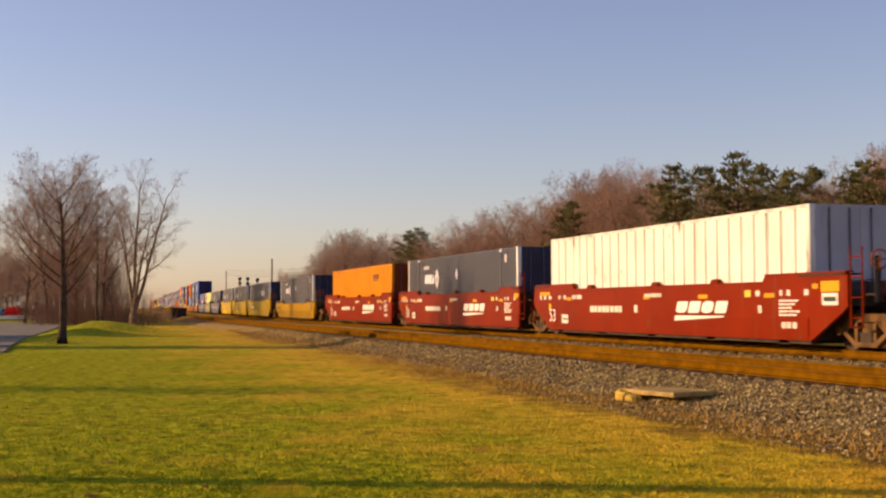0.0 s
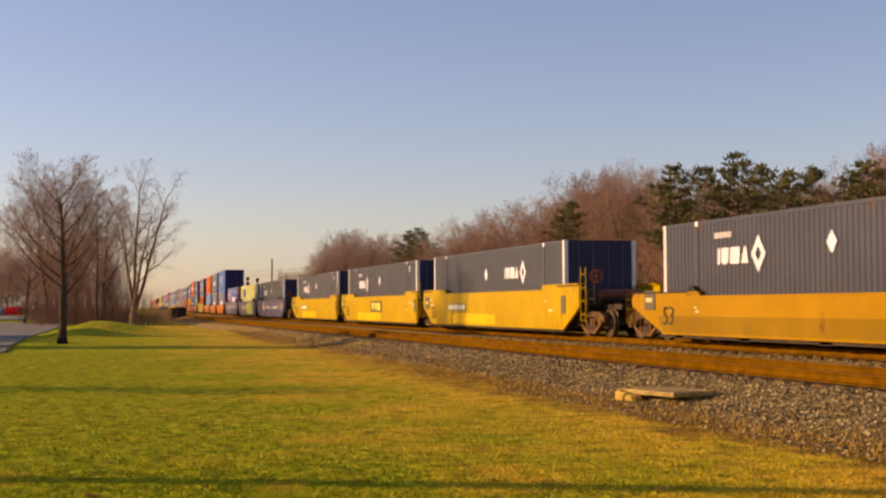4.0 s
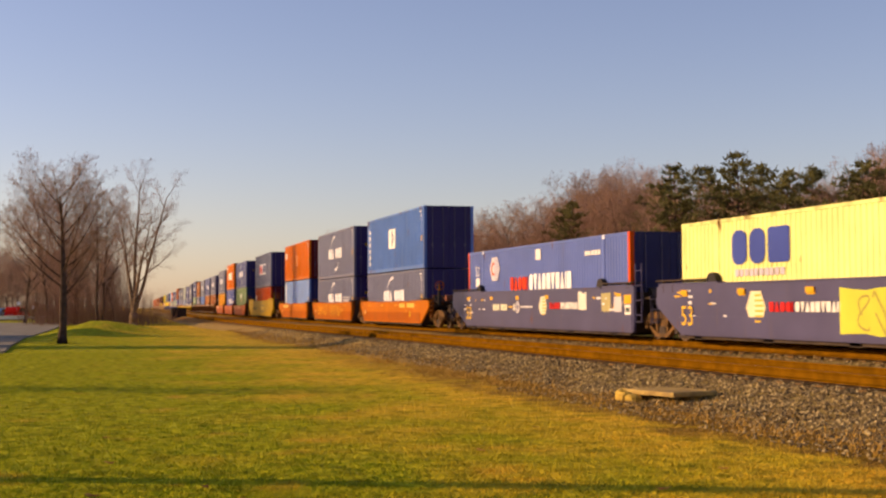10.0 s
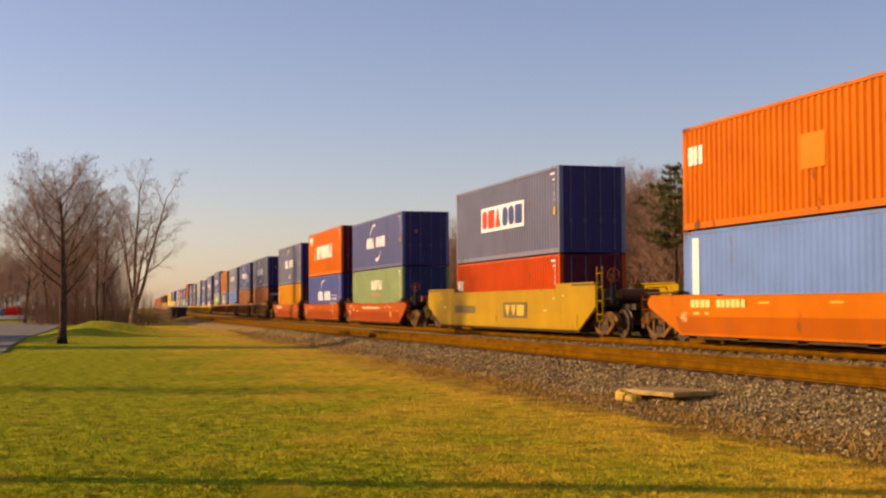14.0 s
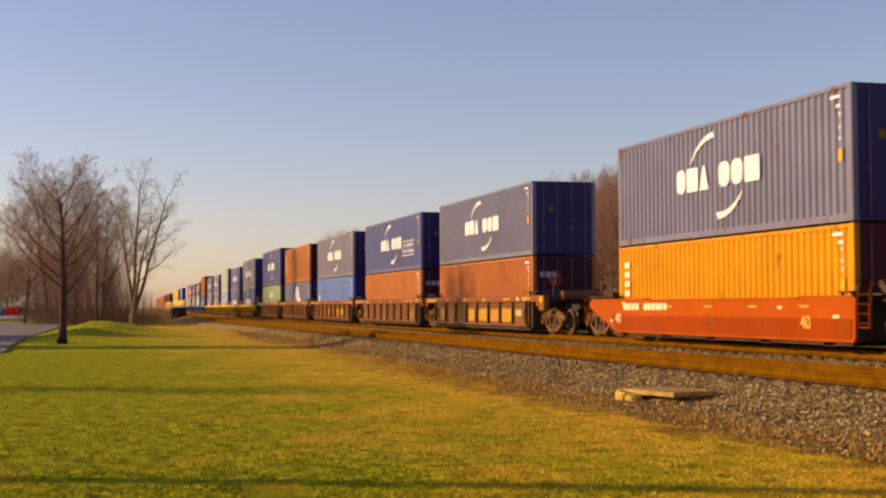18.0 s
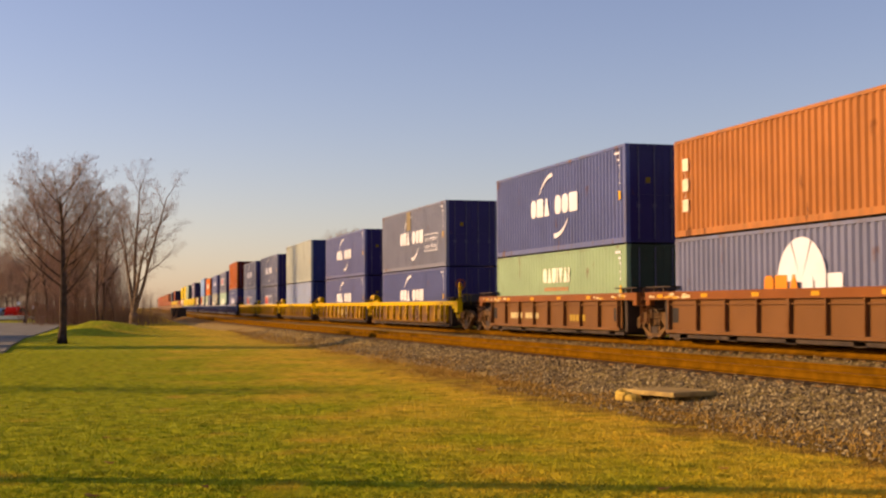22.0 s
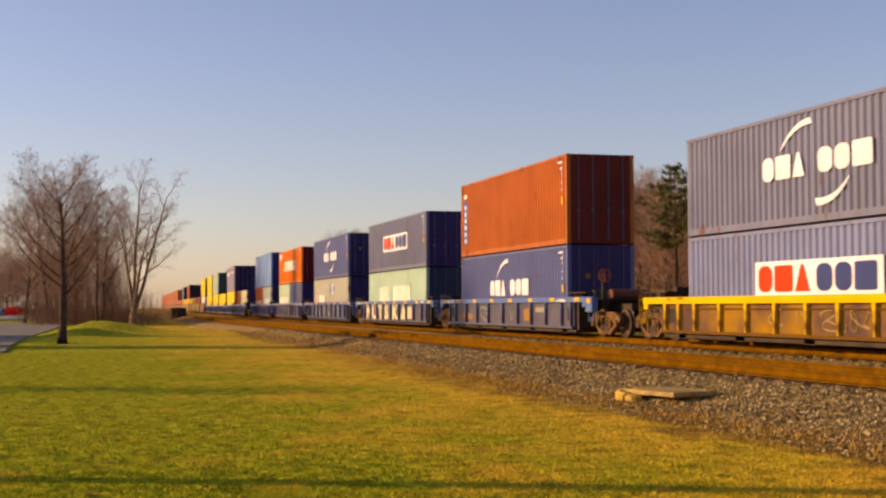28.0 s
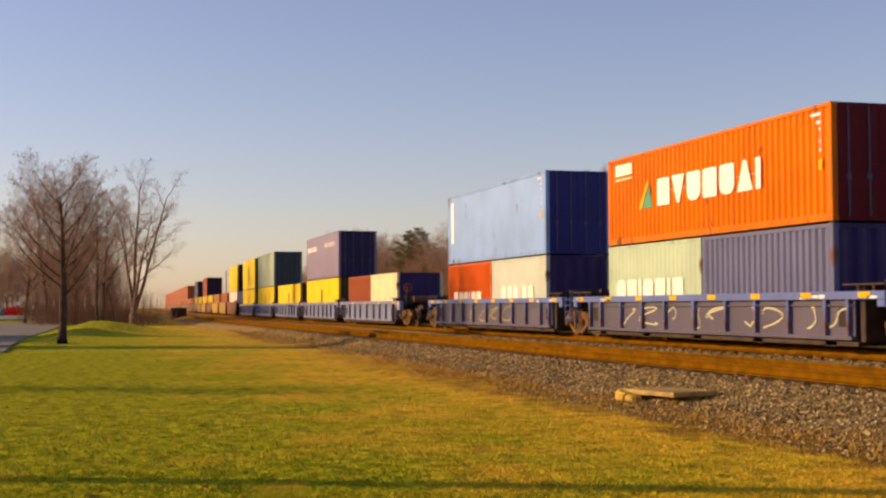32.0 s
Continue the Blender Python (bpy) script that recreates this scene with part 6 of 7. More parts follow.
part("slab_footing", Shape().soft_box(-0.75, 0.6, 0.0, 0.36, -0.2, 0.049, 0.03), CONCRETE, slab)
for k, (x, y, w, h) in enumerate(((-0.84, -0.44, 0.17, 0.11), (-0.56, -0.55, 0.18, 0.08), (-0.30, -0.52, 0.12, 0.05), (-1.02, -0.2, 0.14, 0.10))):
    lump = Shape().soft_box(-w, w, -0.10, 0.10, -0.22, h, 0.035)
    lump.v = [(px + r.uniform(-0.015, 0.015), py + r.uniform(-0.015, 0.015), pz + r.uniform(-0.012, 0.012)) for px, py, pz in lump.v]
    part("broken_lump", lump, SANDY, slab, at=pose(x, y, 0, 0, 0, 17 * k - 20))


# ---- trees ----
def grow(s, tw, start, way, length, radius, level, r, cfg):
    """One limb, bent a little, with its side limbs. s: wood; tw: twigs."""
    steps = cfg["steps"][level]
    p, d = Vector(start), Vector(way).normalized()
    pts = [p.copy()]
    for k in range(steps):
        d = (d + Vector((r.uniform(-1, 1), r.uniform(-1, 1), r.uniform(-1, 1))) * cfg["wander"] + Vector((0, 0, cfg["lift"][level]))).normalized()
        p = p + d * (length / steps)
        pts.append(p.copy())
    for k in range(steps):
        a, b = 1 - k / steps, 1 - (k + 1) / steps
        ra, rb = radius * (0.18 + 0.82 * a), radius * (0.18 + 0.82 * b)
        if level >= cfg["fine"]:
            side = (pts[k + 1] - pts[k]).orthogonal().normalized()
            side.rotate(Matrix.Rotation(r.uniform(0, 3.1), 3, (pts[k + 1] - pts[k]).normalized()))
            i = len(tw.v)
            tw.v += [tuple(pts[k] - side * ra), tuple(pts[k] + side * ra), tuple(pts[k + 1])]
            tw.f.append((i, i + 1, i + 2))
        else:
            (tw if level >= cfg["twig_from"] else s).tube(pts[k], pts[k + 1], ra, rb, 3 if level >= cfg["twig_from"] else 7 if level == 0 else 5, False)
    if level == cfg["depth"]:
        return
    n = cfg["count"][level]
    for k in range(n):
        f = cfg["from"][level] + (1 - cfg["from"][level]) * (k + r.random()) / n
        i = min(int(f * steps), steps - 1)
        q = pts[i].lerp(pts[i + 1], f * steps - i)
        along = (pts[i + 1] - pts[i]).normalized()
        side = along.orthogonal()
        side.rotate(Matrix.Rotation(2.4 * k + r.uniform(-0.7, 0.7), 3, along))
        t = radians(cfg["angle"][level] + r.uniform(-12, 12))
        w = along * math.cos(t) + side * math.sin(t)
        grow(s, tw, q, w, length * cfg["ratio"][level] * (1.15 - 0.55 * f) * r.uniform(0.8, 1.15), max(radius * cfg["thin"][level] * (1.1 - 0.6 * f), cfg["min"]), level + 1, random.Random(r.getrandbits(30)), cfg)


TREE = dict(steps=(7, 5, 3, 2, 1), fine=3, wander=0.10, lift=(0.02, 0.10, 0.06, 0.03, 0.0), depth=4, twig_from=2, count=(16, 8, 7, 6), ratio=(0.52, 0.48, 0.45, 0.5), thin=(0.42, 0.45, 0.5, 0.6), angle=(48, 42, 42, 40), min=0.008)
TREE["from"] = (0.24, 0.2, 0.15, 0.15)


def bare_tree(x, y, height, seed, label, cfg=None, radius=0.2, group="", way=(0, 0, 1), z=None, twig=None, stems=(0,), bark=None):
    c = dict(TREE)
    c.update(cfg or {})
    r = random.Random(seed)
    s, tw = Shape(), Shape()
    for k, tilt in enumerate(stems):
        w = Vector(way) + RIGHT * tilt + AHEAD * (0.12 * (k % 3 - 1) if k else 0.0)
        grow(s, tw, (0, 0, -0.15 if len(stems) == 1 else height * 0.10), w, height * (1 - 0.1 * k), radius, 0, r, c)
    k = height / max(v[2] for v in tw.v)
    s.v, tw.v = [(a * k, b * k, c_ * k) for a, b, c_ in s.v], [(a * k, b * k, c_ * k) for a, b, c_ in tw.v]
    s.tube((0, 0, -0.2), (0, 0, 0.12), radius * k * 1.45, radius * k * 1.15, 9, False)
    s.tube((0, 0, 0.12), (0, 0, 0.5), radius * k * 1.15, radius * k * 0.97, 9, False)
    if len(stems) > 1:
        s.tube((0, 0, -0.3), (0, 0, 0.5), radius * 1.9, radius * 1.55, 10, False)
        s.tube((0, 0, 0.5), (0, 0, height * 0.115 * k), radius * 1.55, radius * 1.3, 10)
    t = thing("tree", label, "tree", group, m=pose(x, y, ground_z(x, y) if z is None else z))
    part("trunk", s, bark or BARK, t, smooth=True)
    part("crown", tw, twig or TWIG, t, "bare winter twigs")
    return t


x, y = ground_point(-16.95, 57.6)
bare_tree(x, y, 8.75, 6, "young bare tree with a rounded crown on the lawn", dict(count=(22, 12, 9, 8), min=0.0075, wander=0.05, angle=(46, 34, 36, 38), ratio=(0.60, 0.44, 0.46, 0.55), lift=(0.02, 0.14, 0.06, 0.03, 0), thin=(0.27, 0.40, 0.45, 0.6), **{"from": (0.31, 0.18, 0.12, 0.1)}), 0.26)
r = random.Random(31)
s = Shape()
for k in range(420):
    a, d = r.uniform(0, 6.28), 0.28 + 0.42 * r.random() ** 1.5
    bx, by = x + d * math.cos(a), y + d * math.sin(a)
    bz, h = ground_z(bx, by) - 0.02, r.uniform(0.15, 0.55)
    i = len(s.v)
    s.v += [(bx - 0.02, by, bz), (bx + 0.02, by, bz), (bx + r.uniform(-0.15, 0.15), by + r.uniform(-0.15, 0.15), bz + h)]
    s.f.append((i, i + 1, i + 2))
me = s.mesh("dry_grass")
me.materials.append(BARK)
tagged(new("dry_grass", me), "dead brown grass round a tree's foot", "grass", kind="stuff")
x, y = ground_point(-23.8, 99.5)
bare_tree(x, y, 13.3, 18, "tall bare tree with forked pale limbs", dict(count=(9, 9, 8, 6), min=0.009, wander=0.09, angle=(36, 42, 44, 42), ratio=(0.36, 0.44, 0.45, 0.5), lift=(0.03, 0.12, 0.05, 0.03, 0), thin=(0.34, 0.42, 0.5, 0.6), **{"from": (0.30, 0.2, 0.12, 0.1)}), 0.21, stems=(0.0, 0.27, -0.19, 0.12), bark=PALEBARK, twig=TWIG_PALE)
for right, ahead, high, seed in ((-29.6, 111.0, 13.6, 15), (-35.5, 122.0, 12.4, 16)):
    bare_tree(*ground_point(right, ahead), high, seed, "slender bare tree at the wood's edge", dict(count=(13, 8, 7, 5), min=0.009, wander=0.09, angle=(36, 38, 40, 40), ratio=(0.42, 0.44, 0.45, 0.5), lift=(0.02, 0.12, 0.06, 0.03, 0), thin=(0.30, 0.42, 0.5, 0.6)), 0.17, twig=TWIG_PALE)

# bare wood behind the lawn and beyond the train
FAR = dict(count=(20, 10, 8, 6), min=0.014, steps=(5, 3, 2, 1, 1), wander=0.10, lift=(0.02, 0.13, 0.07, 0.03, 0))
protos = [bare_tree(*ground_point(-31 - 4 * k, 118 + 5 * k), 13.0 + 0.8 * k, 20 + k, "bare brown woodland tree", dict(FAR, angle=(44 - 3 * k, 42, 42, 40)), 0.2, "woodland trees", twig=TWIG_FAR) for k in range(4)]
r = random.Random(12)


def plant(proto, x, y, size):
    copy_thing(proto, pose(x, y, ground_z(x, y), 0, 0, r.uniform(0, 360)) @ Matrix.Diagonal((size, size, size, 1)))


for k in range(15):
    a = r.uniform(118, 180)
    w = -r.uniform(0.230, 0.316) * a
    plant(r.choice(protos), *ground_point(w, a), r.uniform(0.36, 0.55) if k % 4 else r.uniform(0.65, 0.85))
for k in range(26):
    a = r.uniform(190, 270)
    plant(r.choice(protos), *ground_point(-r.uniform(0.285, 0.36) * a, a), r.uniform(0.75, 1.0) * a / 235)

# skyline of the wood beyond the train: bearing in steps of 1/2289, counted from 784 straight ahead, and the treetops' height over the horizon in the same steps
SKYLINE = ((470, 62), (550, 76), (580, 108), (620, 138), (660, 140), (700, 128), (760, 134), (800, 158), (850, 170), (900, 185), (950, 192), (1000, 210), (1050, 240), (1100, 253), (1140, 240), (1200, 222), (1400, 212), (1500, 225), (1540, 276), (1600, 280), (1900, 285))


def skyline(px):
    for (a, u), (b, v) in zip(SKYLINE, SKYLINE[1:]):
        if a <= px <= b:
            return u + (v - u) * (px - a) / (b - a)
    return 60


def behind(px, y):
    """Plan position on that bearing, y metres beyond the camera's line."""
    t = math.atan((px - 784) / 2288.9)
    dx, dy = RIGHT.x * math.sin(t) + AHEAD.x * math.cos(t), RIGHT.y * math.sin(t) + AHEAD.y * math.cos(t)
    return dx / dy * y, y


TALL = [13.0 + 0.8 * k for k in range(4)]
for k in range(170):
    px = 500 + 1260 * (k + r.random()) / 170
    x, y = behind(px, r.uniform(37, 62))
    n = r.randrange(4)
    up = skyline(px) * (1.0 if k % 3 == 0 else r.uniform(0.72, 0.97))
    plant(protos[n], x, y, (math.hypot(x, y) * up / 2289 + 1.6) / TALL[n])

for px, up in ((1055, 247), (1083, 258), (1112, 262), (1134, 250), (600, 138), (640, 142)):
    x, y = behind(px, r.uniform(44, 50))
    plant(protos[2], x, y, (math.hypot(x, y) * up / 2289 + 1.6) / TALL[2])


def thicket(name, label, spots, seed, tall, n):
    """Bare undergrowth: a mass of thin upright stems."""
    rr = random.Random(seed)
    s = Shape()
    for k in range(n):
        x, y = spots(rr)
        z = ground_z(x, y)
        h = tall * rr.uniform(0.3, 1.0)
        tip = (x + rr.uniform(-0.5, 0.5), y + rr.uniform(-0.5, 0.5), z + h)
        s.tube((x, y, z), tip, 0.02, 0.008, 3, False)
        for j in range(12):
            f = rr.uniform(0.12, 1.0)
            b = Vector((x, y, z)).lerp(Vector(tip), f)
            e = b + Vector((rr.uniform(-0.7, 0.7), rr.uniform(-0.7, 0.7), rr.uniform(0.1, 0.9))) * (0.35 + 0.12 * tall)
            i = len(s.v)
            w = rr.uniform(0.014, 0.03)
            s.v += [(b.x - w, b.y, b.z), (b.x + w, b.y, b.z), tuple(e)]
            s.f.append((i, i + 1, i + 2))
    me = s.mesh(name)
    me.materials.append(LEAFLITTER)
    return tagged(new(name, me), label, "undergrowth", kind="stuff")


def left_spot(rr):
    a = rr.uniform(112, 150)
    return ground_point(-rr.triangular(0.215, 0.332, 0.27) * a, a)


def far_left_spot(rr):
    a = rr.uniform(246, 275)
    return ground_point(-rr.uniform(0.30, 0.37) * a, a)


thicket("undergrowth", "bare brown brush behind the parked cars", far_left_spot, 8, 7.0, 1100)
thicket("undergrowth", "bare brown brush under the trees", left_spot, 5, 4.0, 1500)
thicket("undergrowth", "low bare brush at the wood's end", lambda rr: (lambda a: ground_point((-0.252 + 0.045 * rr.random() ** 2) * a, a))(rr.uniform(120, 190)), 9, 1.5, 420)
along = lambda lo, hi: (lambda rr: (lambda q: (q, rr.uniform(lo, hi) + 0.04 * max(0, -q - 60)))(rr.uniform(-320, 14)))
thicket("undergrowth", "bare brown brush along the wood edge", along(25, 36), 6, 2.6, 3500)
thicket("undergrowth", "tall bare saplings inside the wood", along(36, 58), 7, 8.5, 7000)


def pine(x, y, height, seed, label, low=0.42):
    rr = random.Random(seed)
    s, nd = Shape(), Shape()
    s.tube((0, 0, -0.2), (0, 0, height * 0.97), height * 0.018, 0.02, 7, False)
    z = height * low
    while z < height * 0.985:
        f = (z - height * low) / (height * (1 - low))
        reach = height * 0.25 * (1 - f) ** 0.65 * (0.5 + 0.5 * min(1, f * 4)) + 0.15
        for k in range(rr.randint(5, 7)):
            t = rr.uniform(0, 2 * math.pi)
            ln = reach * rr.uniform(0.45, 1.2)
            d = Vector((math.cos(t), math.sin(t), rr.uniform(0.02, 0.42)))
            a = Vector((0, 0, z))
            b = a + d * ln
            s.tube(a, b, 0.04 * (1 - f) + 0.012, 0.008, 3, False)
            for j in range(int(10 + ln * 13)):
                g = 1.06 - 0.72 * rr.random() ** 1.3
                p = a.lerp(b, g) + Vector((rr.gauss(0, 1), rr.gauss(0, 1), rr.gauss(0.3, 0.45))) * 0.11 * (0.5 + ln * 0.35)
                q = Vector((rr.gauss(0, 1), rr.gauss(0, 1), rr.gauss(0.7, 0.6))).normalized() * rr.uniform(0.2, 0.42)
                w = q.orthogonal().normalized() * rr.uniform(0.022, 0.045)
                i = len(nd.v)
                nd.v += [tuple(p - w), tuple(p + w), tuple(p + q + w * 0.5), tuple(p + q - w * 0.5)]
                nd.f.append((i, i + 1, i + 2, i + 3))
        z += height * rr.uniform(0.024, 0.042)
    t = thing("pine_tree", label, "pine", "pines behind the train", m=pose(x, y, 0))
    part("trunk", s, BARK, t)
    part("needles", nd, NEEDLE, t, "dark green needle clumps")
    return t


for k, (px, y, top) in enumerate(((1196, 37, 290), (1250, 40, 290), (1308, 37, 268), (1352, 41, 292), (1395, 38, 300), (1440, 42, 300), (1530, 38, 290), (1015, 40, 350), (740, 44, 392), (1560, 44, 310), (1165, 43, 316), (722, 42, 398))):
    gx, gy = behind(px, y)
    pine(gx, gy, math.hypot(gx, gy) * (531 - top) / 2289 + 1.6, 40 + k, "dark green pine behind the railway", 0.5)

# ---- line-side things ----
def utility_pole(x, y, h, label, arms=1, thick=0.16):
    t = thing("utility_pole", label, "pole", m=pose(x, y, ground_z(x, y)))
    part("pole", Shape().tube((0, 0, -0.3), (0, 0, h), thick, thick * 0.7, 10), POLEWOOD, t)
    for k in range(arms):
        z = h - 0.5 - 0.9 * k
        part("crossarm", Shape().box(-0.06, 0.06, -1.2, 1.2, z, z + 0.11), POLEWOOD, t)
        for dy in (-1.05, -0.45, 0.45, 1.05):
            part("insulator", Shape().tube((0, dy, z + 0.11), (0, dy, z + 0.24), 0.035, 0.05, 8), GLASS, t)
    return t


def signal_mast(x, y, h, heads):
    t = thing("signal_mast", "dark railway signal mast with round heads", "signal", "signals", m=pose(x, y, 0))
    part("mast", Shape().tube((0, 0, 0), (0, 0, h), 0.08, 0.07, 8), BLACKIRON, t)
    for k in range(heads):
        z = h - 0.35 - 0.95 * k
        hd = part("signal_head", Shape().tube((0.10, 0, z), (0.22, 0, z), 0.36, None, 16).tube((0, 0, z), (0.12, 0, z), 0.10, None, 8), BLACKIRON, t)
        part("hood", Shape().box(0.22, 0.45, -0.12, 0.12, z + 0.10, z + 0.13), BLACKIRON, hd)
    part("ladder", Shape().tube((-0.25, -0.16, 0), (-0.10, -0.16, h), 0.02, None, 5).tube((-0.25, 0.16, 0), (-0.10, 0.16, h), 0.02, None, 5), BLACKIRON, t)
    part("base_box", Shape().soft_box(-0.4, 0.4, -0.4, 0.4, -0.1, 0.5, 0.03), CONCRETE, t)


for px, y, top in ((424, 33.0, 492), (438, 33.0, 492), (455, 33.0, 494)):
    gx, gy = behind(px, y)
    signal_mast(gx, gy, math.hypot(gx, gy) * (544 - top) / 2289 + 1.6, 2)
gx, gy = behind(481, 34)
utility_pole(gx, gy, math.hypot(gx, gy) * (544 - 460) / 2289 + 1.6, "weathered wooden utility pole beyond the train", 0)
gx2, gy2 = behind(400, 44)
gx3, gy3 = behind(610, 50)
for k in range(3):
    s, n = Shape(), 10
    a, b = Vector((gx2, gy2, 12.6 - 0.7 * k)), Vector((gx3, gy3, 9.9 - 0.7 * k))
    pts = [a.lerp(b, j / n) - Vector((0, 0, 0.8 * math.sin(math.pi * j / n))) for j in range(n + 1)]
    s.pipe([tuple(p) for p in pts], 0.03, 4)
    me = s.mesh("overhead_wire")
    me.materials.append(BLACKIRON)
    tagged(new("overhead_wire", me), "thin dark overhead wire", "wire", "overhead wires")
utility_pole(gx2, gy2, 12.4, "weathered wooden utility pole far down the line", 0)
utility_pole(gx3, gy3, 10.4, "weathered wooden utility pole hidden in the wood edge", 1)

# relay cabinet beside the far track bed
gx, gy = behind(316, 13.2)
cab = thing("relay_cabinet", "dark steel relay cabinet beside the track", "cabinet", m=pose(gx, gy, 0.0))
part("cabinet_body", Shape().soft_box(-0.7, 0.7, -0.95, 0.95, 0.0, 1.45, 0.06), BLACKIRON, cab)
part("cabinet_roof", Shape().soft_box(-0.85, 0.85, -1.1, 1.1, 1.45, 1.53, 0.04), BLACKIRON, cab)
part("cabinet_door", Shape().box(-0.6, 0.6, -0.98, -0.952, 0.15, 1.35), DARK, cab)

# a tree, a pole and evergreens added out of view; their shadows cross the lawn
SHADE = -SUN_FLAT
gx, gy = ground_point(-4.15, 12.1)
utility_pole(gx - SHADE.x * 14, gy - SHADE.y * 14, 9.0, "weathered wooden utility pole beside the lawn", 0, 0.24)
gx, gy = ground_point(-8.0, 25.5)
# unseen conifers and low evergreens, added to cast the wide shadow bands
pine(*ground_point(-22.6, 53.6), 6.4, 71, "dense green conifer beside the car park", 0.06)
pine(*ground_point(-23.6, 52.3), 6.0, 74, "dense green conifer beside the car park", 0.06)
pine(*ground_point(-29.0, 71.6), 5.4, 72, "dense green conifer beside the car park", 0.06)
for k in range(6):
    pine(*ground_point(-26.4 - 0.1 * k, 60.0 + 1.3 * k), 2.0 + 0.1 * (k % 3), 73 + 5 * k, "low dense evergreen beside the car park", 0.04)
for k in range(4):
    pine(*ground_point(-28.5 - 0.1 * k, 68.4 + 1.2 * k), 3.3 + 0.15 * (k % 2), 111 + 5 * k, "dense evergreen beside the car park", 0.04)
bare_tree(gx - SHADE.x * 12, gy - SHADE.y * 12, 5.6, 61, "bare tree on the lawn", None, 0.22)


# fallen leaves on the lawn
for k, (right, ahead) in enumerate(((-1.55, 9.9), (-1.62, 10.6), (-2.95, 10.9), (-2.1, 11.4), (0.62, 10.4), (1.9, 11.2), (-4.1, 15.8), (-1.3, 19.6), (0.4, 14.2), (2.7, 12.6), (-3.4, 13.2), (1.2, 16.8))):
    x, y = ground_point(right, ahead)
    lf = Shape()
    w = 0.035 + 0.006 * (k % 3)
    lf.v = [(-w * 1.5, 0, 0.012), (-w * 0.5, -w, 0.0), (w * 0.7, -w * 0.8, 0.008), (w * 1.6, 0, 0.03), (w * 0.6, w * 0.9, 0.006), (-w * 0.6, w, 0.014), (0, 0, 0.016)]
    lf.f = [(6, i, (i + 1) % 6) for i in range(6)]
    me = lf.mesh("fallen_leaf")
    me.materials.append(DRYLEAF)
    ob = tagged(new("fallen_leaf", me), "curled dry brown leaf on the lawn", "leaf", "fallen leaves")
    ob.matrix_world = pose(x, y, ground_z(x, y) + 0.012, 10 * (k % 4) - 15, 12, 47 * k)


# ---- parked cars ----
def parked_car(right, ahead, turn, code, label, tall):
    c = thing("parked_car", label, "car", "parked cars", m=pose(*ground_point(right, ahead), 0.10, 0, 0, turn))
    body = [(-2.25, 0.28), (2.2, 0.28), (2.28, 0.55), (2.2, 0.82), (1.15, 0.95), (0.55, tall - 0.05), (0.3, tall), (-1.45, tall), (-1.75, tall - 0.08), (-2.2, 0.98), (-2.28, 0.6)]
    part("body", Shape().slab_xz(body, -0.88, 0.88), paint(code, 0.8, 0.25), c)
    for sy in (-1, 1):
        part("side_window", Shape().slab_xz([(-1.85, 0.98), (0.95, 0.98), (0.48, tall - 0.1), (-1.6, tall - 0.1)], *sorted((sy * 0.882, sy * 0.89))), GLASS, c)
    part("windscreen", Shape().slab_xz([(1.16, 0.97), (1.18, 0.97), (0.58, tall - 0.06), (0.56, tall - 0.06)], -0.75, 0.75), GLASS, c)
    for sx in (-1.38, 1.42):
        for sy in (-1, 1):
            w = part("wheel", Shape().tube((sx, sy * 0.68, 0.33), (sx, sy * 0.90, 0.33), 0.33, None, 16), RUBBER, c)
            part("rim", Shape().tube((sx, sy * 0.89, 0.33), (sx, sy * 0.91, 0.33), 0.2, None, 12), paint("a8a8ac", 0.8, 0.3), w)
    for sy in (-0.62, 0.62):
        part("headlight", Shape().soft_box(2.18, 2.29, sy - 0.16, sy + 0.16, 0.62, 0.76, 0.02), paint("e8e8e4", .8, 0.2), c)
    return c


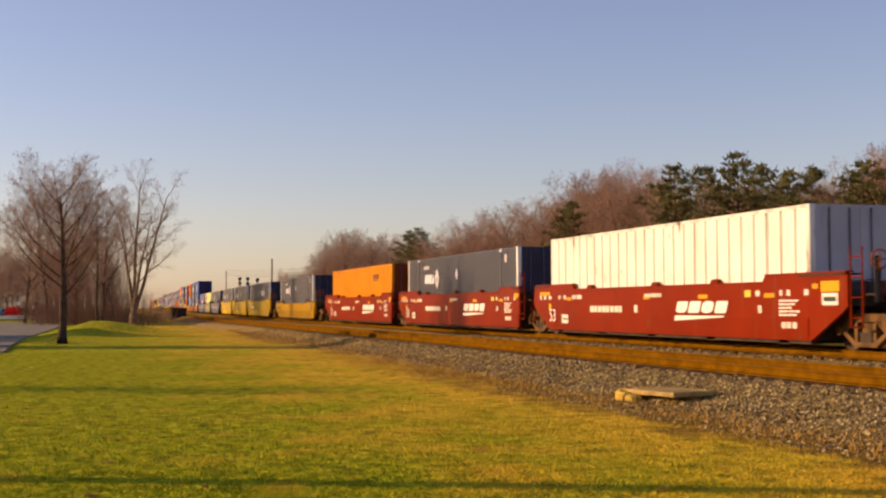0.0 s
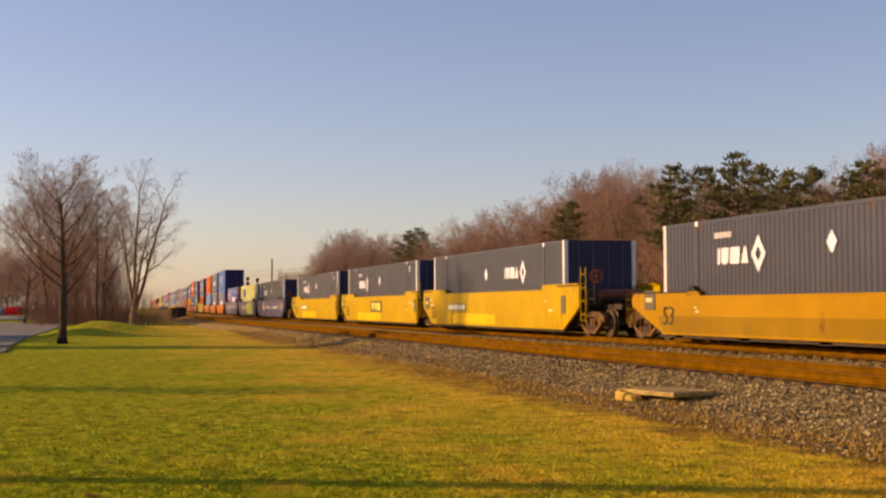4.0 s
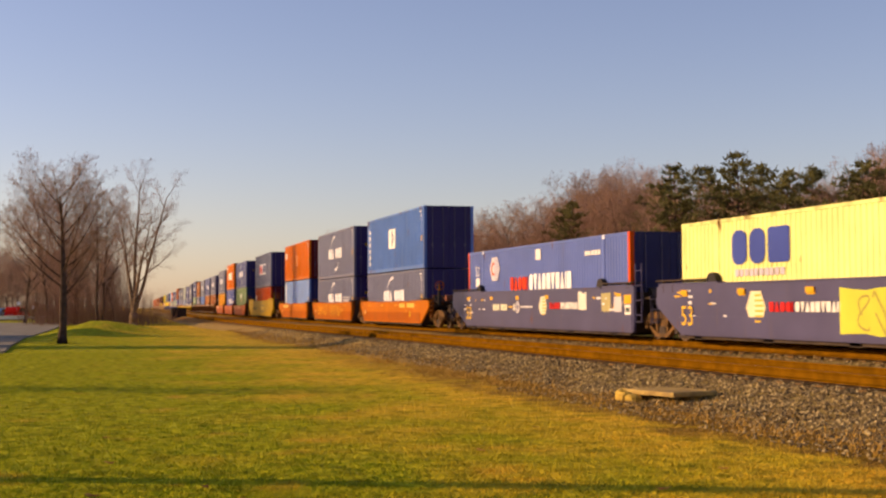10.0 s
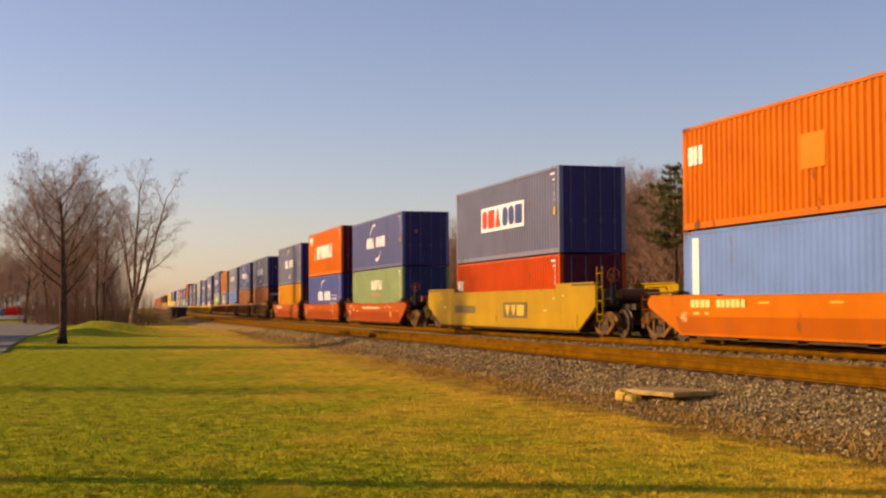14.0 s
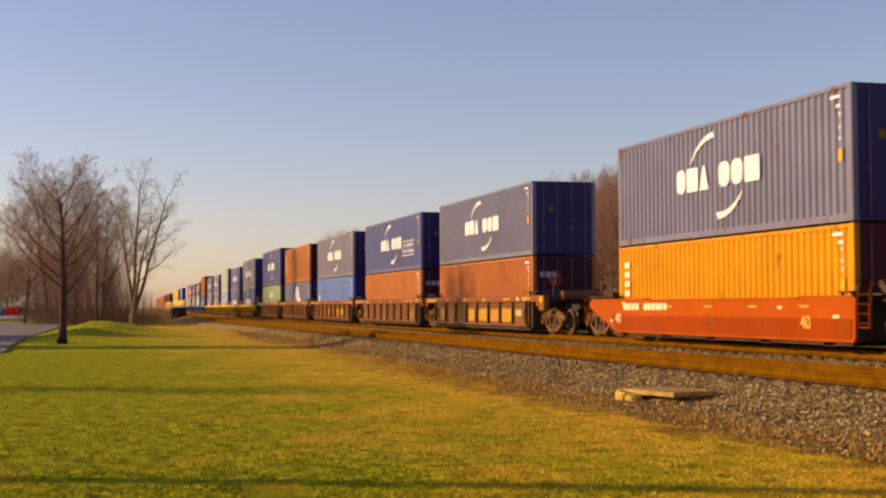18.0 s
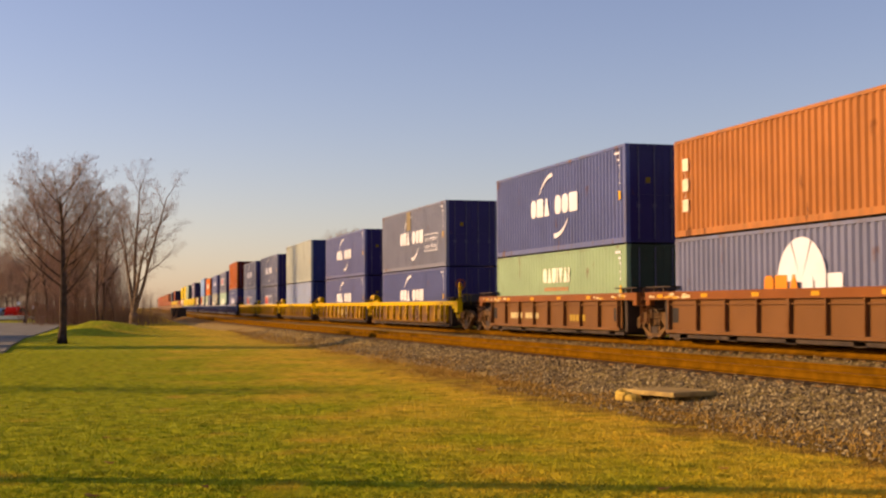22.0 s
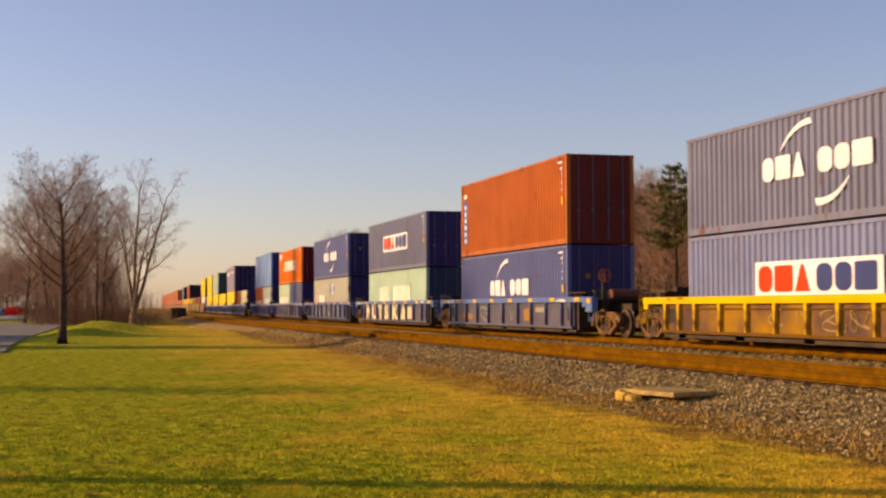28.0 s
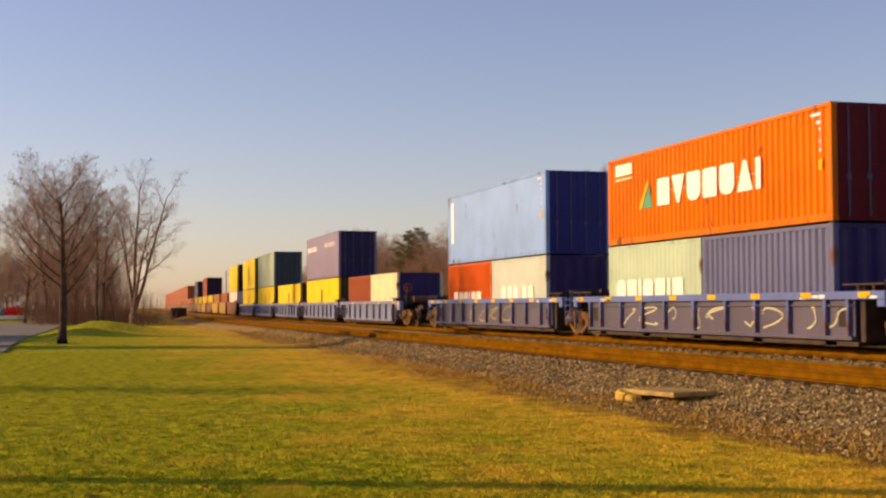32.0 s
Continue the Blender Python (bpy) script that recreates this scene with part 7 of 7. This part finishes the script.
parked_car(-55.3, 168, 164, "d02818", "bright red car parked beyond the lawn", 1.62)
parked_car(-57.9, 169, 164, "5a86a8", "pale blue car parked beyond the lawn", 1.45)
# a wall shape stands in for the low white part of a vehicle
low = thing("low_wall", "low white strip beyond the lawn", "wall", m=pose(*ground_point(-54.6, 160), 0.0, 0, 0, math.degrees(math.atan2(RIGHT.y, RIGHT.x))))
part("wall_body", Shape().soft_box(-3.2, 3.2, -0.12, 0.12, -0.2, 0.56, 0.03), CONCRETE, low)
part("coping", Shape().soft_box(-3.25, 3.25, -0.17, 0.17, 0.56, 0.64, 0.02), paint("ece8dc", 0.7), low)
part("painted_face", Shape().box(-3.18, 3.18, -0.128, -0.122, 0.2, 0.55), paint("ece8dc", 0.7), low)
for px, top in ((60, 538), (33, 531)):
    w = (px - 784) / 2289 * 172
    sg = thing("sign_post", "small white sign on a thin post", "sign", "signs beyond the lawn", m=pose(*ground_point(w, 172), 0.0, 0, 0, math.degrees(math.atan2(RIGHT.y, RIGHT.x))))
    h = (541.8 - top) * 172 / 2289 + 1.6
    part("post", Shape().tube((0, 0.03, -0.2), (0, 0.03, h - 0.1), 0.03, None, 6), DARK, sg)
    part("sign_face", Shape().soft_box(-0.22, 0.22, -0.02, 0.02, h - 0.45, h, 0.015), paint("e4e0e0", 0.75), sg)


# ---- the train goes by ----
def motions():
    times = sorted([float(k) for k in range(33)] + [23.5, 24.2, 24.4, 24.7])
    for ob, q, z in CARRIED:
        walk(ob, [(t, on_line(q + travelled(t), TRAIN_Y, RAIL_Z + z)) for t in times])
    lead = {}
    for ob, side in WHEELSETS:
        if side not in lead:
            rows = []
            for k in range(0, 32 * FPS + 1):
                t = k / FPS
                rows.append((t, pose(side * AXLE, 0, TREAD) @ Matrix.Rotation((travelled(t) - travelled(0)) / TREAD, 4, "Y")))
            walk(ob, rows)
            lead[side] = ob
        else:
            ob.rotation_mode = "QUATERNION"
            ob.animation_data_create()
            ob.animation_data.action = lead[side].animation_data.action
            ob.animation_data.action_slot = lead[side].animation_data.action_slot


motions()
